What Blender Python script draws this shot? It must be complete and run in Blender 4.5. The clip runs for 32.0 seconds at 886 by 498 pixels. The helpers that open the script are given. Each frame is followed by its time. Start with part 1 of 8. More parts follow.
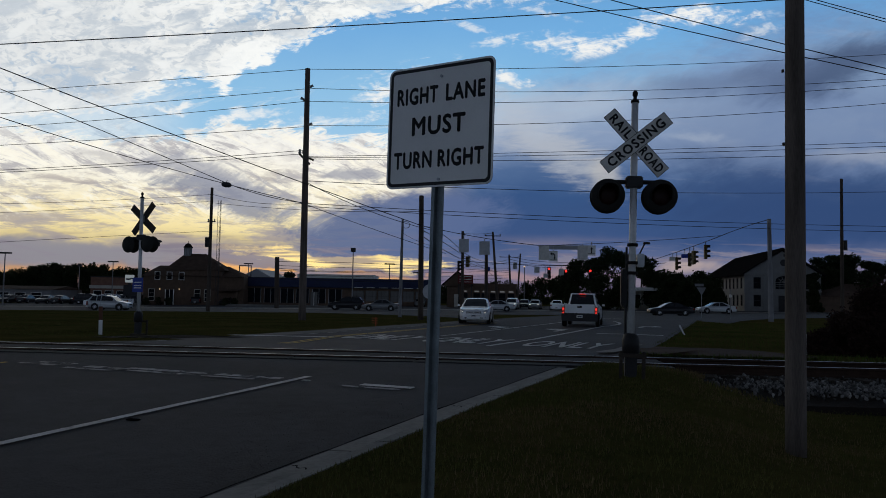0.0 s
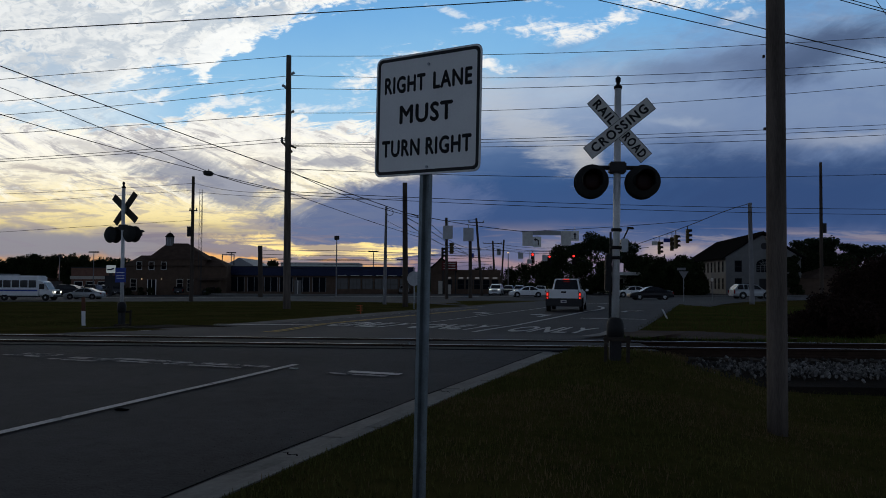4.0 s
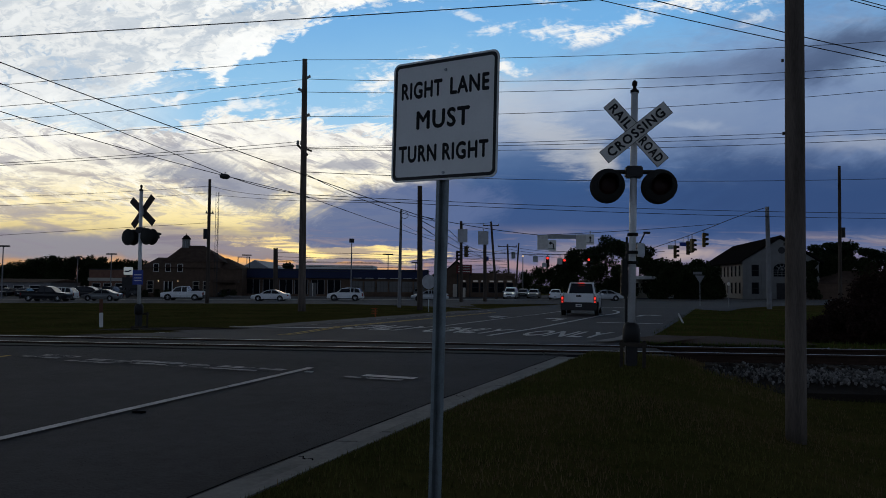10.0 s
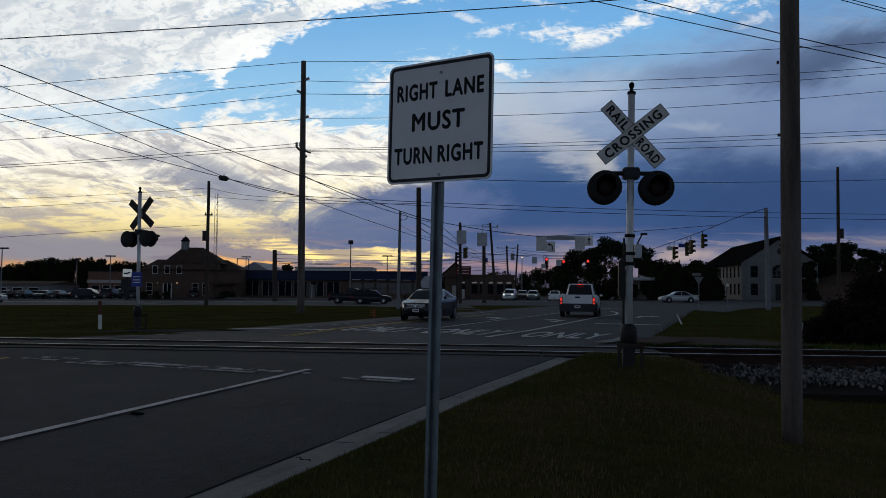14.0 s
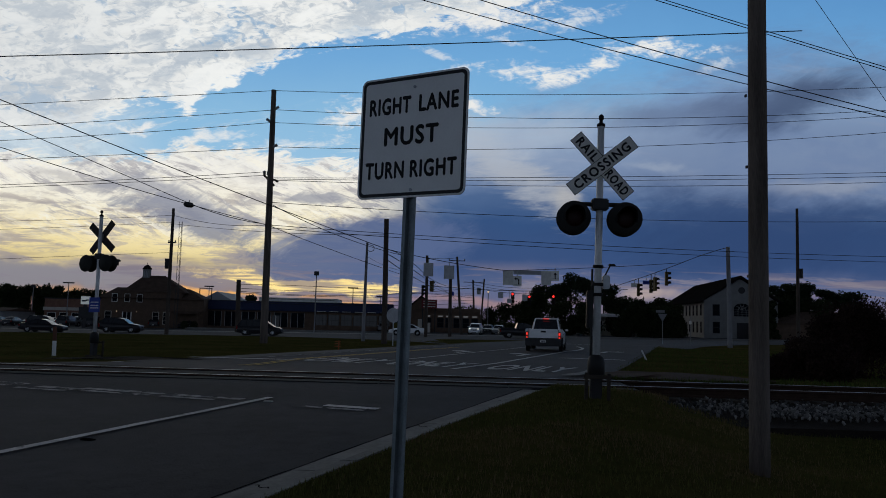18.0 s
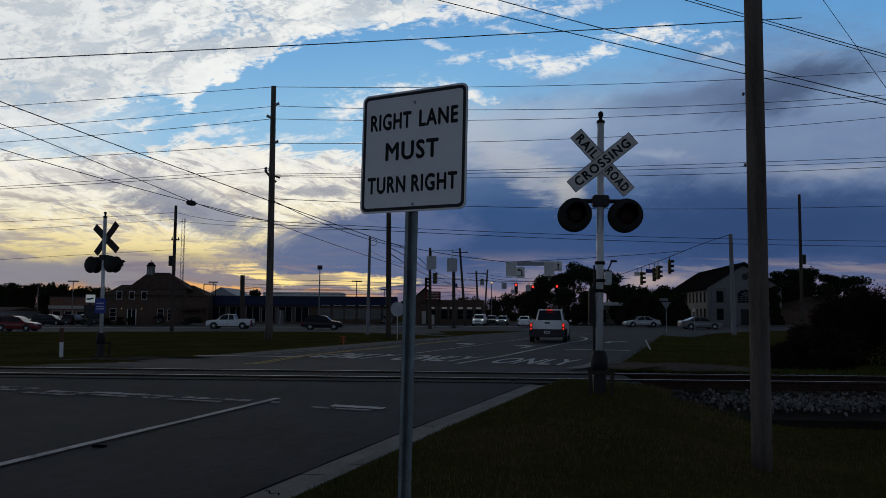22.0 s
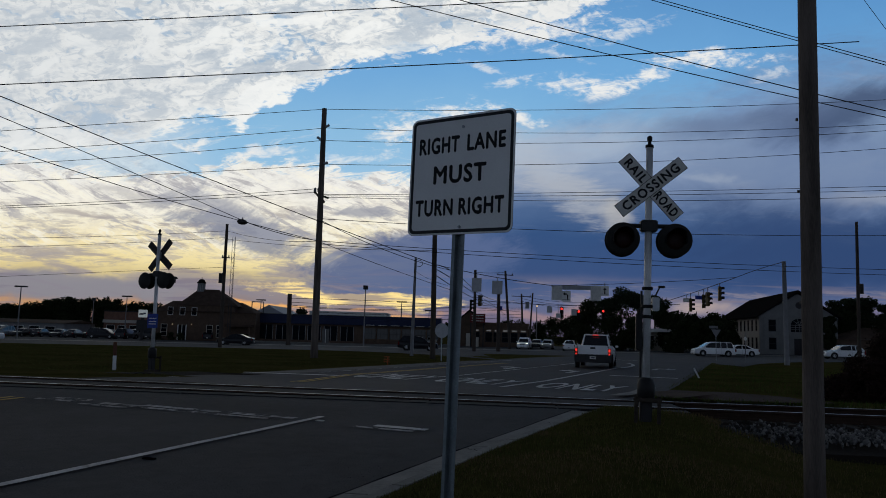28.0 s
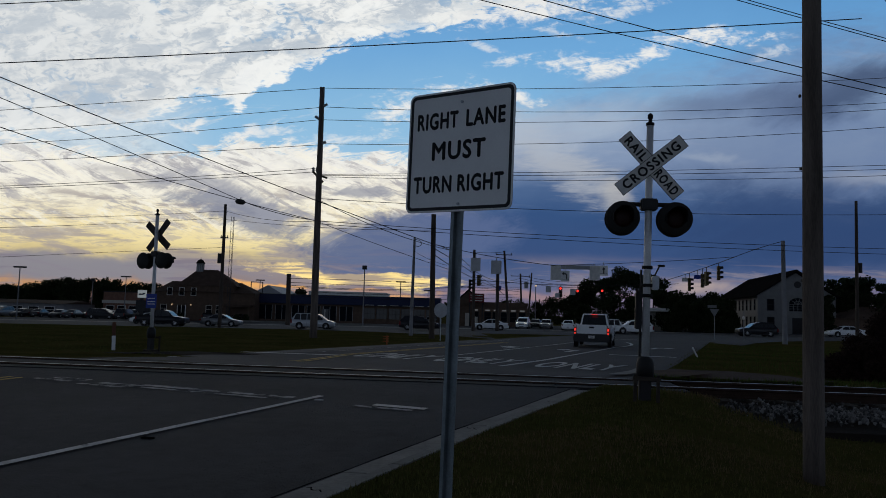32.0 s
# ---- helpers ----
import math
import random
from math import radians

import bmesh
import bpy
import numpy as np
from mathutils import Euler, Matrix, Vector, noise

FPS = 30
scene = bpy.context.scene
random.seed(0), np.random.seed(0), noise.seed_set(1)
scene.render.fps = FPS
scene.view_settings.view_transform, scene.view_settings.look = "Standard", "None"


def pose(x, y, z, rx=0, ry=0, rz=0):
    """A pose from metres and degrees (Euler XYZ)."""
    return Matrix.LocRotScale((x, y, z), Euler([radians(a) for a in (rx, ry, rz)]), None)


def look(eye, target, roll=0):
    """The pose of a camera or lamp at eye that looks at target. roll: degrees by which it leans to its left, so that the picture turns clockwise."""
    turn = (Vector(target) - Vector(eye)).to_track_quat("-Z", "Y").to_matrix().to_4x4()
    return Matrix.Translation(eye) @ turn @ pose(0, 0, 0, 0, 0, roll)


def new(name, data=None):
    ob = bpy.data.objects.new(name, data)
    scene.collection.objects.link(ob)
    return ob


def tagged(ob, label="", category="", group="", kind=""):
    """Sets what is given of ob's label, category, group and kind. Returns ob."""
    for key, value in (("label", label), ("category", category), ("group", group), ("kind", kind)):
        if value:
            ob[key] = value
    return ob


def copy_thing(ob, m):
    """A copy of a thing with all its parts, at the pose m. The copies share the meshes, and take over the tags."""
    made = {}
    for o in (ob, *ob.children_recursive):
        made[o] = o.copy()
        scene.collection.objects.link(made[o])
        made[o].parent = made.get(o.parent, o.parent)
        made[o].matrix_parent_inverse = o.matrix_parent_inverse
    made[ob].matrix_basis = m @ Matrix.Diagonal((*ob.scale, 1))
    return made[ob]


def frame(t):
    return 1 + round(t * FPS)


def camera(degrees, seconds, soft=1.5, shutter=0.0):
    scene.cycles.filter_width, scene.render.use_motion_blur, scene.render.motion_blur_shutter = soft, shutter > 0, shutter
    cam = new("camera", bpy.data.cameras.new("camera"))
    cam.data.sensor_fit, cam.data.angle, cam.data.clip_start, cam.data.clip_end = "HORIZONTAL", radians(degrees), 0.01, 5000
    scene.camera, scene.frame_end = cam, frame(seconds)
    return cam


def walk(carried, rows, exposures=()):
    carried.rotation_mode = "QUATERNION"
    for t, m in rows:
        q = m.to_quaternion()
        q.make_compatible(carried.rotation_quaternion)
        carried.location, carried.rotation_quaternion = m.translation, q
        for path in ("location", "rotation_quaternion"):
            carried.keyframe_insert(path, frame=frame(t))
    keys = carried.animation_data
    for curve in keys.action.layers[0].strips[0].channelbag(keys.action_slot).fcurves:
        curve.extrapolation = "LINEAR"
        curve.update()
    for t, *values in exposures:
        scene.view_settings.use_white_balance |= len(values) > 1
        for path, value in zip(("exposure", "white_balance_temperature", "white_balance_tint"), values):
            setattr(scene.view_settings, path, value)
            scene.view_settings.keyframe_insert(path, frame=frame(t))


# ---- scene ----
cam = camera(61.0, 32.0, 0.9)
PATH = [
    (0.0, pose(0.039, 0.076, 1.488, 93.496, -0.978, -0.052)),
    (0.2, pose(0.031, 0.051, 1.498, 93.776, -1.149, 1.089)),
    (0.5, pose(0.028, 0.064, 1.483, 93.787, -2.058, 0.887)),
    (0.7, pose(0.022, 0.054, 1.493, 94.838, -2.136, 0.806)),
    (1.0, pose(0.017, 0.054, 1.483, 95.041, -1.981, -0.631)),
    (1.2, pose(0.020, 0.040, 1.494, 94.777, -1.166, -1.567)),
    (1.5, pose(0.019, 0.058, 1.487, 95.562, -1.357, -1.201)),
    (1.7, pose(0.021, 0.048, 1.501, 94.453, -0.706, -1.444)),
    (2.0, pose(0.019, 0.037, 1.483, 93.812, -1.952, 0.016)),
    (2.5, pose(0.024, 0.064, 1.485, 92.774, -1.308, -0.692)),
    (3.0, pose(0.031, 0.113, 1.492, 92.385, -0.369, -0.155)),
    (3.5, pose(0.015, 0.068, 1.485, 92.442, -0.669, -0.880)),
    (5.5, pose(-0.005, -0.002, 1.501, 92.575, 0.585, -2.162)),
    (6.0, pose(-0.019, 0.006, 1.509, 92.378, 0.195, 0.431)),
    (6.5, pose(-0.009, -0.005, 1.506, 93.075, -0.315, 0.683)),
    (7.0, pose(-0.005, 0.028, 1.509, 92.044, -1.096, 0.977)),
    (7.5, pose(-0.005, -0.022, 1.506, 92.771, -0.833, 0.270)),
    (8.0, pose(-0.005, 0.171, 1.537, 92.782, -0.982, 0.156)),
    (8.5, pose(-0.003, 0.009, 1.505, 92.520, -1.085, 0.194)),
    (9.0, pose(-0.000, 0.000, 1.501, 92.746, -0.602, 0.002)),
    (9.5, pose(-0.001, 0.022, 1.502, 92.842, -0.788, -0.158)),
    (10.0, pose(-0.005, 0.032, 1.502, 92.726, -0.554, -0.168)),
    (10.5, pose(-0.008, 0.024, 1.497, 92.447, -0.903, -0.936)),
    (11.0, pose(-0.007, 0.024, 1.499, 92.423, -1.032, -1.877)),
    (11.5, pose(-0.002, 0.028, 1.502, 92.200, -0.628, -1.787)),
    (12.0, pose(0.005, 0.039, 1.502, 92.034, -0.647, -1.750)),
    (12.5, pose(0.010, 0.024, 1.501, 92.417, -0.028, -1.367)),
    (13.0, pose(0.009, 0.012, 1.501, 92.421, -0.010, -0.791)),
    (13.5, pose(0.019, 0.007, 1.501, 92.604, -0.424, -0.117)),
    (15.5, pose(0.017, -0.001, 1.498, 93.209, -0.610, -0.881)),
    (16.0, pose(0.021, 0.011, 1.490, 93.126, -0.393, -0.777)),
    (16.2, pose(0.020, 0.043, 1.442, 94.740, -0.650, -1.018)),
    (16.5, pose(0.018, 0.040, 1.262, 97.897, -0.991, -0.739)),
    (16.7, pose(0.013, 0.041, 1.162, 94.396, -1.267, -1.770)),
    (17.0, pose(0.025, 0.166, 1.007, 95.941, -1.090, -1.509)),
    (17.3, pose(0.019, 0.142, 1.010, 96.736, -1.118, -2.310)),
    (17.5, pose(0.014, 0.153, 1.034, 96.868, -2.063, -1.097)),
    (17.7, pose(0.016, 0.130, 1.201, 96.917, -1.480, -1.174)),
    (18.0, pose(-0.003, 0.130, 1.408, 95.466, -1.421, -2.837)),
    (18.2, pose(-0.002, 0.031, 1.522, 96.009, -1.063, -3.558)),
    (18.5, pose(-0.027, 0.030, 1.545, 96.324, -1.646, -3.039)),
    (18.7, pose(-0.021, 0.007, 1.562, 94.540, -0.990, -1.052)),
    (19.0, pose(-0.030, 0.015, 1.548, 94.596, -0.455, -0.455)),
    (19.5, pose(-0.021, 0.000, 1.550, 93.892, -0.044, -0.410)),
    (20.0, pose(-0.017, -0.003, 1.545, 94.854, -0.252, -1.649)),
    (20.3, pose(-0.006, 0.012, 1.571, 95.064, 0.138, -2.666)),
    (20.5, pose(-0.011, -0.024, 1.542, 95.278, -0.011, -2.668)),
    (20.7, pose(-0.004, -0.003, 1.566, 95.232, 0.082, -2.462)),
    (21.0, pose(-0.007, -0.024, 1.539, 93.863, 0.258, -2.444)),
    (21.5, pose(-0.001, 0.023, 1.533, 95.759, -0.331, -2.142)),
    (22.0, pose(-0.006, 0.031, 1.531, 94.773, -0.386, -2.533)),
    (22.2, pose(-0.002, 0.026, 1.542, 95.366, -1.162, -3.261)),
    (22.5, pose(-0.004, 0.007, 1.525, 97.131, -1.309, -3.972)),
    (22.7, pose(0.002, 0.006, 1.538, 96.361, -1.991, -3.772)),
    (23.0, pose(-0.006, -0.024, 1.528, 96.503, -2.017, -2.038)),
    (23.5, pose(-0.005, -0.027, 1.526, 95.089, -0.872, -1.329)),
    (24.0, pose(-0.008, -0.017, 1.530, 95.610, -0.029, -0.100)),
    (24.3, pose(-0.003, 0.007, 1.548, 95.019, 0.545, 0.439)),
    (24.5, pose(-0.007, -0.008, 1.530, 94.100, 0.653, 0.221)),
    (24.7, pose(-0.008, 0.011, 1.549, 93.567, 0.100, 0.287)),
    (25.0, pose(-0.012, 0.005, 1.526, 94.732, 0.070, 0.264)),
    (25.5, pose(-0.008, 0.000, 1.531, 95.520, 0.858, 1.120)),
    (27.5, pose(-0.006, 0.014, 1.533, 96.135, -1.869, 0.383)),
    (28.0, pose(-0.011, -0.009, 1.532, 96.379, -1.689, 0.821)),
    (28.5, pose(-0.011, 0.045, 1.533, 96.192, -1.280, 1.323)),
    (29.0, pose(-0.019, 0.023, 1.530, 95.867, -2.049, 1.520)),
    (29.5, pose(-0.020, 0.015, 1.523, 96.249, -2.015, 1.484)),
    (30.0, pose(-0.022, 0.003, 1.525, 95.539, -2.133, 1.190)),
    (30.5, pose(-0.026, 0.053, 1.520, 94.792, -2.453, 1.695)),
    (31.0, pose(-0.021, 0.092, 1.529, 95.043, -2.302, 1.657)),
    (31.5, pose(-0.023, 0.048, 1.522, 94.925, -1.957, 1.606)),
    (32.0, pose(-0.010, 0.059, 1.524, 94.859, -1.599, 0.751)),
]
walk(cam, PATH, [(0.0, -0.05), (3.0, -0.02), (6.0, 0.03), (13.0, 0.03), (16.0, 0.02), (16.6, -0.06), (17.3, -0.12), (18.0, -0.16), (20.0, -0.17), (23.0, -0.12), (25.0, -0.12), (28.0, -0.14), (32.0, -0.15)])

# ---- sky, sun ----
R_TILT = Euler((radians(92.75), radians(-0.6), 0.0)).to_matrix()


def sight(h, v, d):
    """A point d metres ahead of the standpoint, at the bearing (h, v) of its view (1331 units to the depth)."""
    return Vector((0, 0, 1.5)) + (R_TILT @ Vector(((h - 784) / 1331, (441 - v) / 1331, -1.0))) * d


def build_sky():
    world = bpy.data.worlds.new("dusk_sky")
    scene.world = world
    world.use_nodes = True
    nt = world.node_tree
    nt.nodes.clear()

    def put(kind, **props):
        n = nt.nodes.new(kind)
        for k, val in props.items():
            if k == "operation":
                n.operation = val
            elif k == "blend":
                n.data_type, n.blend_type = "RGBA", val
        return n

    def sock(target, value):
        if isinstance(value, bpy.types.NodeSocket):
            nt.links.new(value, target)
        else:
            target.default_value = value

    def m(op, a, b=0.0, c=0.0):
        n = put("ShaderNodeMath", operation=op)
        for s, val in zip(n.inputs, (a, b, c)):
            sock(s, val)
        return n.outputs[0]

    def smooth(x, lo, hi):
        n = put("ShaderNodeMapRange")
        n.interpolation_type = "SMOOTHSTEP"
        flip = lo > hi
        sock(n.inputs[0], x)
        n.inputs[1].default_value, n.inputs[2].default_value = (hi, lo) if flip else (lo, hi)
        n.inputs[3].default_value, n.inputs[4].default_value = (1, 0) if flip else (0, 1)
        return n.outputs[0]

    def mix(f, a, b):
        n = put("ShaderNodeMix", blend="MIX")
        sock(n.inputs[0], f)
        sock(n.inputs[6], a if isinstance(a, bpy.types.NodeSocket) else (*a, 1))
        sock(n.inputs[7], b if isinstance(b, bpy.types.NodeSocket) else (*b, 1))
        return n.outputs[2]

    def fbm(su, sv, scale, detail=6, rough=0.6, warp=0.0, w=0.0):
        cb = put("ShaderNodeCombineXYZ")
        sock(cb.inputs[0], m("MULTIPLY", su[0], su[1]))
        sock(cb.inputs[1], m("MULTIPLY", sv[0], sv[1]))
        cb.inputs[2].default_value = w
        n = put("ShaderNodeTexNoise")
        nt.links.new(cb.outputs[0], n.inputs["Vector"])
        n.inputs["Scale"].default_value, n.inputs["Detail"].default_value = scale, detail
        n.inputs["Roughness"].default_value, n.inputs["Distortion"].default_value = rough, warp
        return m("SUBTRACT", n.outputs[0], 0.5)

    def ramp(x, stops):
        n = put("ShaderNodeValToRGB")
        sock(n.inputs[0], x)
        e = n.color_ramp.elements
        e[0].position, e[1].position = stops[0][0], stops[-1][0]
        e[0].color, e[1].color = (*stops[0][1], 1), (*stops[-1][1], 1)
        for p, c in stops[1:-1]:
            q = e.new(p)
            q.color = (*c, 1)
        return n.outputs[0]

    tc = put("ShaderNodeTexCoord")
    xyz = put("ShaderNodeSeparateXYZ")
    nt.links.new(tc.outputs["Generated"], xyz.inputs[0])
    X, Y, Z = xyz.outputs
    ahead = m("MAXIMUM", Y, 0.08)
    U0, V0 = m("DIVIDE", X, ahead), m("DIVIDE", Z, ahead)
    w1 = fbm((U0, 1.0), (V0, 1.6), 5.0, 5, 0.6, 0.3)
    w2 = fbm((U0, 1.0), (V0, 1.6), 5.0, 5, 0.6, 0.3, 7.3)
    U = m("ADD", U0, m("MULTIPLY", w1, 0.10))
    V = m("ADD", V0, m("MULTIPLY", w2, 0.07))
    fine = fbm((U0, 1.0), (m("SUBTRACT", V0, m("MULTIPLY", U0, 0.35)), 2.4), 17.0, 8, 0.68, 0.5)
    fine2 = fbm((m("ADD", U0, m("MULTIPLY", V0, 0.5)), 1.0), (V0, 2.0), 34.0, 8, 0.7, 0.8, 3.1)
    streak = fbm((U0, 1.0), (m("ADD", V0, m("MULTIPLY", U0, 0.06)), 7.0), 8.0, 8, 0.62, 0.4)
    streak2 = fbm((m("SUBTRACT", U0, m("MULTIPLY", V0, 1.2)), 1.0), (V0, 6.0), 17.0, 8, 0.65, 0.6, 5.7)
    mid = fbm((m("ADD", U0, m("MULTIPLY", V0, 0.8)), 1.0), (V0, 2.2), 9.0, 7, 0.6, 0.5, 2.2)
    grain = fbm((m("ADD", U0, m("MULTIPLY", V0, 0.3)), 1.0), (V0, 1.8), 62.0, 7, 0.72, 0.6, 4.4)
    slant = fbm((m("ADD", U0, m("MULTIPLY", V0, 1.1)), 1.0), (m("SUBTRACT", V0, m("MULTIPLY", U0, 0.22)), 4.5), 13.0, 9, 0.66, 1.2, 1.7)
    long_streak = fbm((U0, 1.0), (V0, 14.0), 5.0, 6, 0.55, 0.2, 9.0)

    def blob(u, v, ru, rv, turn=0.0, warp=0.0):
        du, dv = m("SUBTRACT", U, u), m("SUBTRACT", V, v)
        c, s = math.cos(turn), math.sin(turn)
        p = m("DIVIDE", m("ADD", m("MULTIPLY", du, c), m("MULTIPLY", dv, s)), ru)
        q = m("DIVIDE", m("SUBTRACT", m("MULTIPLY", dv, c), m("MULTIPLY", du, s)), rv)
        d = m("SQRT", m("ADD", m("MULTIPLY", p, p), m("MULTIPLY", q, q)))
        return d if not warp else m("SUBTRACT", d, m("MULTIPLY", fine, warp))

    # the clear dusk sky
    nish = put("ShaderNodeTexSky")
    nish.sky_type, nish.sun_disc = "NISHITA", False
    nish.sun_elevation, nish.sun_rotation = radians(3.0), radians(-8.0)
    clear = mix(0.004, ramp(V, [(0.0, (0.30, 0.42, 0.60)), (0.2, (0.30, 0.57, 0.83)), (0.27, (0.25, 0.52, 0.80)), (0.36, (0.165, 0.42, 0.76)), (0.6, (0.06, 0.21, 0.52))]), nish.outputs[0])
    # sunlit cloud towards the sunset
    lit = ramp(V, [(0.0, (0.16, 0.10, 0.12)), (0.014, (0.26, 0.15, 0.13)), (0.024, (0.60, 0.32, 0.15)), (0.034, (0.30, 0.24, 0.25)), (0.056, (0.33, 0.29, 0.31)),
                   (0.070, (0.72, 0.58, 0.30)), (0.088, (0.96, 0.79, 0.40)), (0.112, (1.0, 0.86, 0.54)), (0.145, (1.0, 0.93, 0.76)), (0.18, (1.0, 0.96, 0.89)), (0.235, (0.90, 0.90, 0.89)), (0.36, (0.74, 0.77, 0.80))])
    band = m("MULTIPLY", smooth(V, 0.05, 0.075), smooth(V, 0.20, 0.13))
    lit = mix(m("MULTIPLY", smooth(streak, -0.01, 0.10), m("MULTIPLY", band, 0.8)), lit, (0.40, 0.35, 0.35))
    lit = mix(m("MULTIPLY", smooth(streak2, 0.01, 0.13), m("MULTIPLY", band, 0.55)), lit, (0.40, 0.36, 0.37))
    lit = mix(m("MULTIPLY", smooth(fine, 0.0, -0.17), m("MULTIPLY", 0.5, smooth(V, 0.12, 0.2))), lit, (0.55, 0.55, 0.58))
    lit = mix(m("MULTIPLY", smooth(fine2, 0.03, 0.2), m("MULTIPLY", 0.35, smooth(V, 0.10, 0.16))), lit, (0.62, 0.58, 0.55))
    ripples = fbm((m("SUBTRACT", m("MULTIPLY", U0, 0.93), m("MULTIPLY", V0, 0.36)), 1.0), (m("ADD", m("MULTIPLY", U0, 0.36), m("MULTIPLY", V0, 0.93)), 5.0), 13.0, 8, 0.66, 0.5, 11.3)
    where = m("MULTIPLY", m("MULTIPLY", smooth(V0, 0.085, 0.12), smooth(V0, 0.235, 0.19)), smooth(w1, -0.16, -0.02))
    lit = mix(m("MULTIPLY", smooth(ripples, 0.005, 0.085), m("MULTIPLY", where, 0.80)), lit, (0.44, 0.42, 0.45))
    lit = mix(m("MULTIPLY", smooth(ripples, -0.02, -0.09), m("MULTIPLY", where, 0.8)), lit, (1.06, 1.0, 0.86))
    # blue-grey cloud away from it
    dull = ramp(V, [(0.0, (0.12, 0.10, 0.15)), (0.028, (0.17, 0.15, 0.24)), (0.05, (0.12, 0.15, 0.28)), (0.08, (0.046, 0.090, 0.225)), (0.13, (0.040, 0.092, 0.232)), (0.165, (0.080, 0.145, 0.30)),
                    (0.205, (0.24, 0.32, 0.49)), (0.26, (0.30, 0.40, 0.58)), (0.31, (0.24, 0.36, 0.57)), (0.45, (0.12, 0.20, 0.38))])
    dull = mix(m("MULTIPLY", smooth(streak, 0.0, 0.22), m("MULTIPLY", 0.35, smooth(V, 0.12, 0.18))), dull, (0.36, 0.42, 0.56))
    dull = mix(m("MULTIPLY", smooth(w2, 0.0, 0.16), m("MULTIPLY", 0.4, smooth(V, 0.14, 0.2))), dull, (0.15, 0.23, 0.44))
    side = smooth(m("ADD", U, m("MULTIPLY", m("SUBTRACT", V, 0.1), -0.55)), -0.12, 0.035)
    sky = mix(side, lit, dull)
    sky = mix(m("MULTIPLY", smooth(grain, 0.0, -0.18), m("MULTIPLY", 0.22, m("MULTIPLY", smooth(V, 0.06, 0.1), smooth(side, 0.6, 0.1)))), sky, (0.52, 0.48, 0.47))
    sky = mix(m("MULTIPLY", smooth(grain, 0.02, 0.16), m("MULTIPLY", 0.5, m("MULTIPLY", smooth(V, 0.08, 0.12), smooth(side, 0.6, 0.1)))), sky, (1.06, 1.02, 0.90))
    # grey wedges under and in the lit cloud
    sky = mix(m("MULTIPLY", smooth(blob(-0.058, 0.094, 0.145, 0.042, 0.12, 0.9), 1.2, 0.72), 0.95), sky, (0.105, 0.15, 0.30))
    sky = mix(m("MULTIPLY", smooth(blob(-0.28, 0.128, 0.12, 0.026, -0.28, 2.2), 1.1, 0.5), 0.85), sky, (0.25, 0.27, 0.36))
    sky = mix(m("MULTIPLY", smooth(blob(-0.125, 0.158, 0.05, 0.011, -0.1, 1.8), 1.1, 0.5), 0.8), sky, (0.34, 0.35, 0.42))
    sky = mix(m("MULTIPLY", smooth(blob(-0.43, 0.175, 0.09, 0.010, -0.1, 2.4), 1.0, 0.4), 0.6), sky, (0.52, 0.50, 0.50))
    sky = mix(m("MULTIPLY", smooth(blob(-0.53, 0.048, 0.22, 0.021, 0.0, 0.6), 1.1, 0.6), 0.85), sky, (0.28, 0.27, 0.31))
    sky = mix(m("MULTIPLY", smooth(blob(-0.36, 0.066, 0.10, 0.010, 0.0, 1.5), 1.1, 0.4), 0.7), sky, (0.36, 0.31, 0.31))
    sky = mix(m("MULTIPLY", smooth(blob(-0.30, 0.152, 0.15, 0.020, -0.35, 2.6), 1.1, 0.4), 0.75), sky, (0.36, 0.37, 0.44))
    # blue opening under the bright deck: the heights of its two edges along the view
    def edge_line(stops):
        """A height that follows (bearing, height) pairs."""
        lo, hi = stops[0][0], stops[-1][0]
        n = put("ShaderNodeMapRange")
        sock(n.inputs[0], U0)
        n.inputs[1].default_value, n.inputs[2].default_value = lo, hi
        return ramp(n.outputs[0], [((u - lo) / (hi - lo), (v, v, v)) for u, v in stops])
    deck_edge = edge_line([(-0.597, 0.225), (-0.506, 0.230), (-0.446, 0.239), (-0.400, 0.262), (-0.360, 0.284), (-0.322, 0.280), (-0.298, 0.268), (-0.269, 0.303), (-0.242, 0.308), (-0.220, 0.327), (-0.175, 0.351), (-0.114, 0.373), (-0.038, 0.386), (0.054, 0.409), (0.130, 0.427), (0.25, 0.50)])
    low_edge = edge_line([(-0.597, 0.216), (-0.521, 0.206), (-0.445, 0.202), (-0.369, 0.206), (-0.324, 0.218), (-0.290, 0.234), (-0.256, 0.228), (-0.203, 0.217), (-0.142, 0.208), (-0.066, 0.212), (0.002, 0.223), (0.070, 0.243), (0.123, 0.268), (0.199, 0.290), (0.314, 0.320), (0.428, 0.356), (0.543, 0.387)])
    soft = m("ADD", 0.007, m("MULTIPLY", smooth(U0, -0.08, 0.22), 0.055))
    feather = m("ADD", m("MULTIPLY", slant, 0.075), m("ADD", m("MULTIPLY", fine2, 0.030), m("MULTIPLY", w2, 0.05)))
    below = m("DIVIDE", m("ADD", m("SUBTRACT", low_edge, V0), feather), soft)
    open_sky = smooth(below, 0.9, -1.0)
    haze = m("MULTIPLY", smooth(U0, -0.30, -0.46), 0.55)
    open_sky = m("MULTIPLY", open_sky, m("SUBTRACT", 1.0, haze))
    open_sky = m("MULTIPLY", open_sky, m("SUBTRACT", 1.0, m("MULTIPLY", smooth(slant, 0.03, 0.17), m("MULTIPLY", 0.5, smooth(V0, 0.30, 0.22)))))
    sky = mix(open_sky, sky, clear)
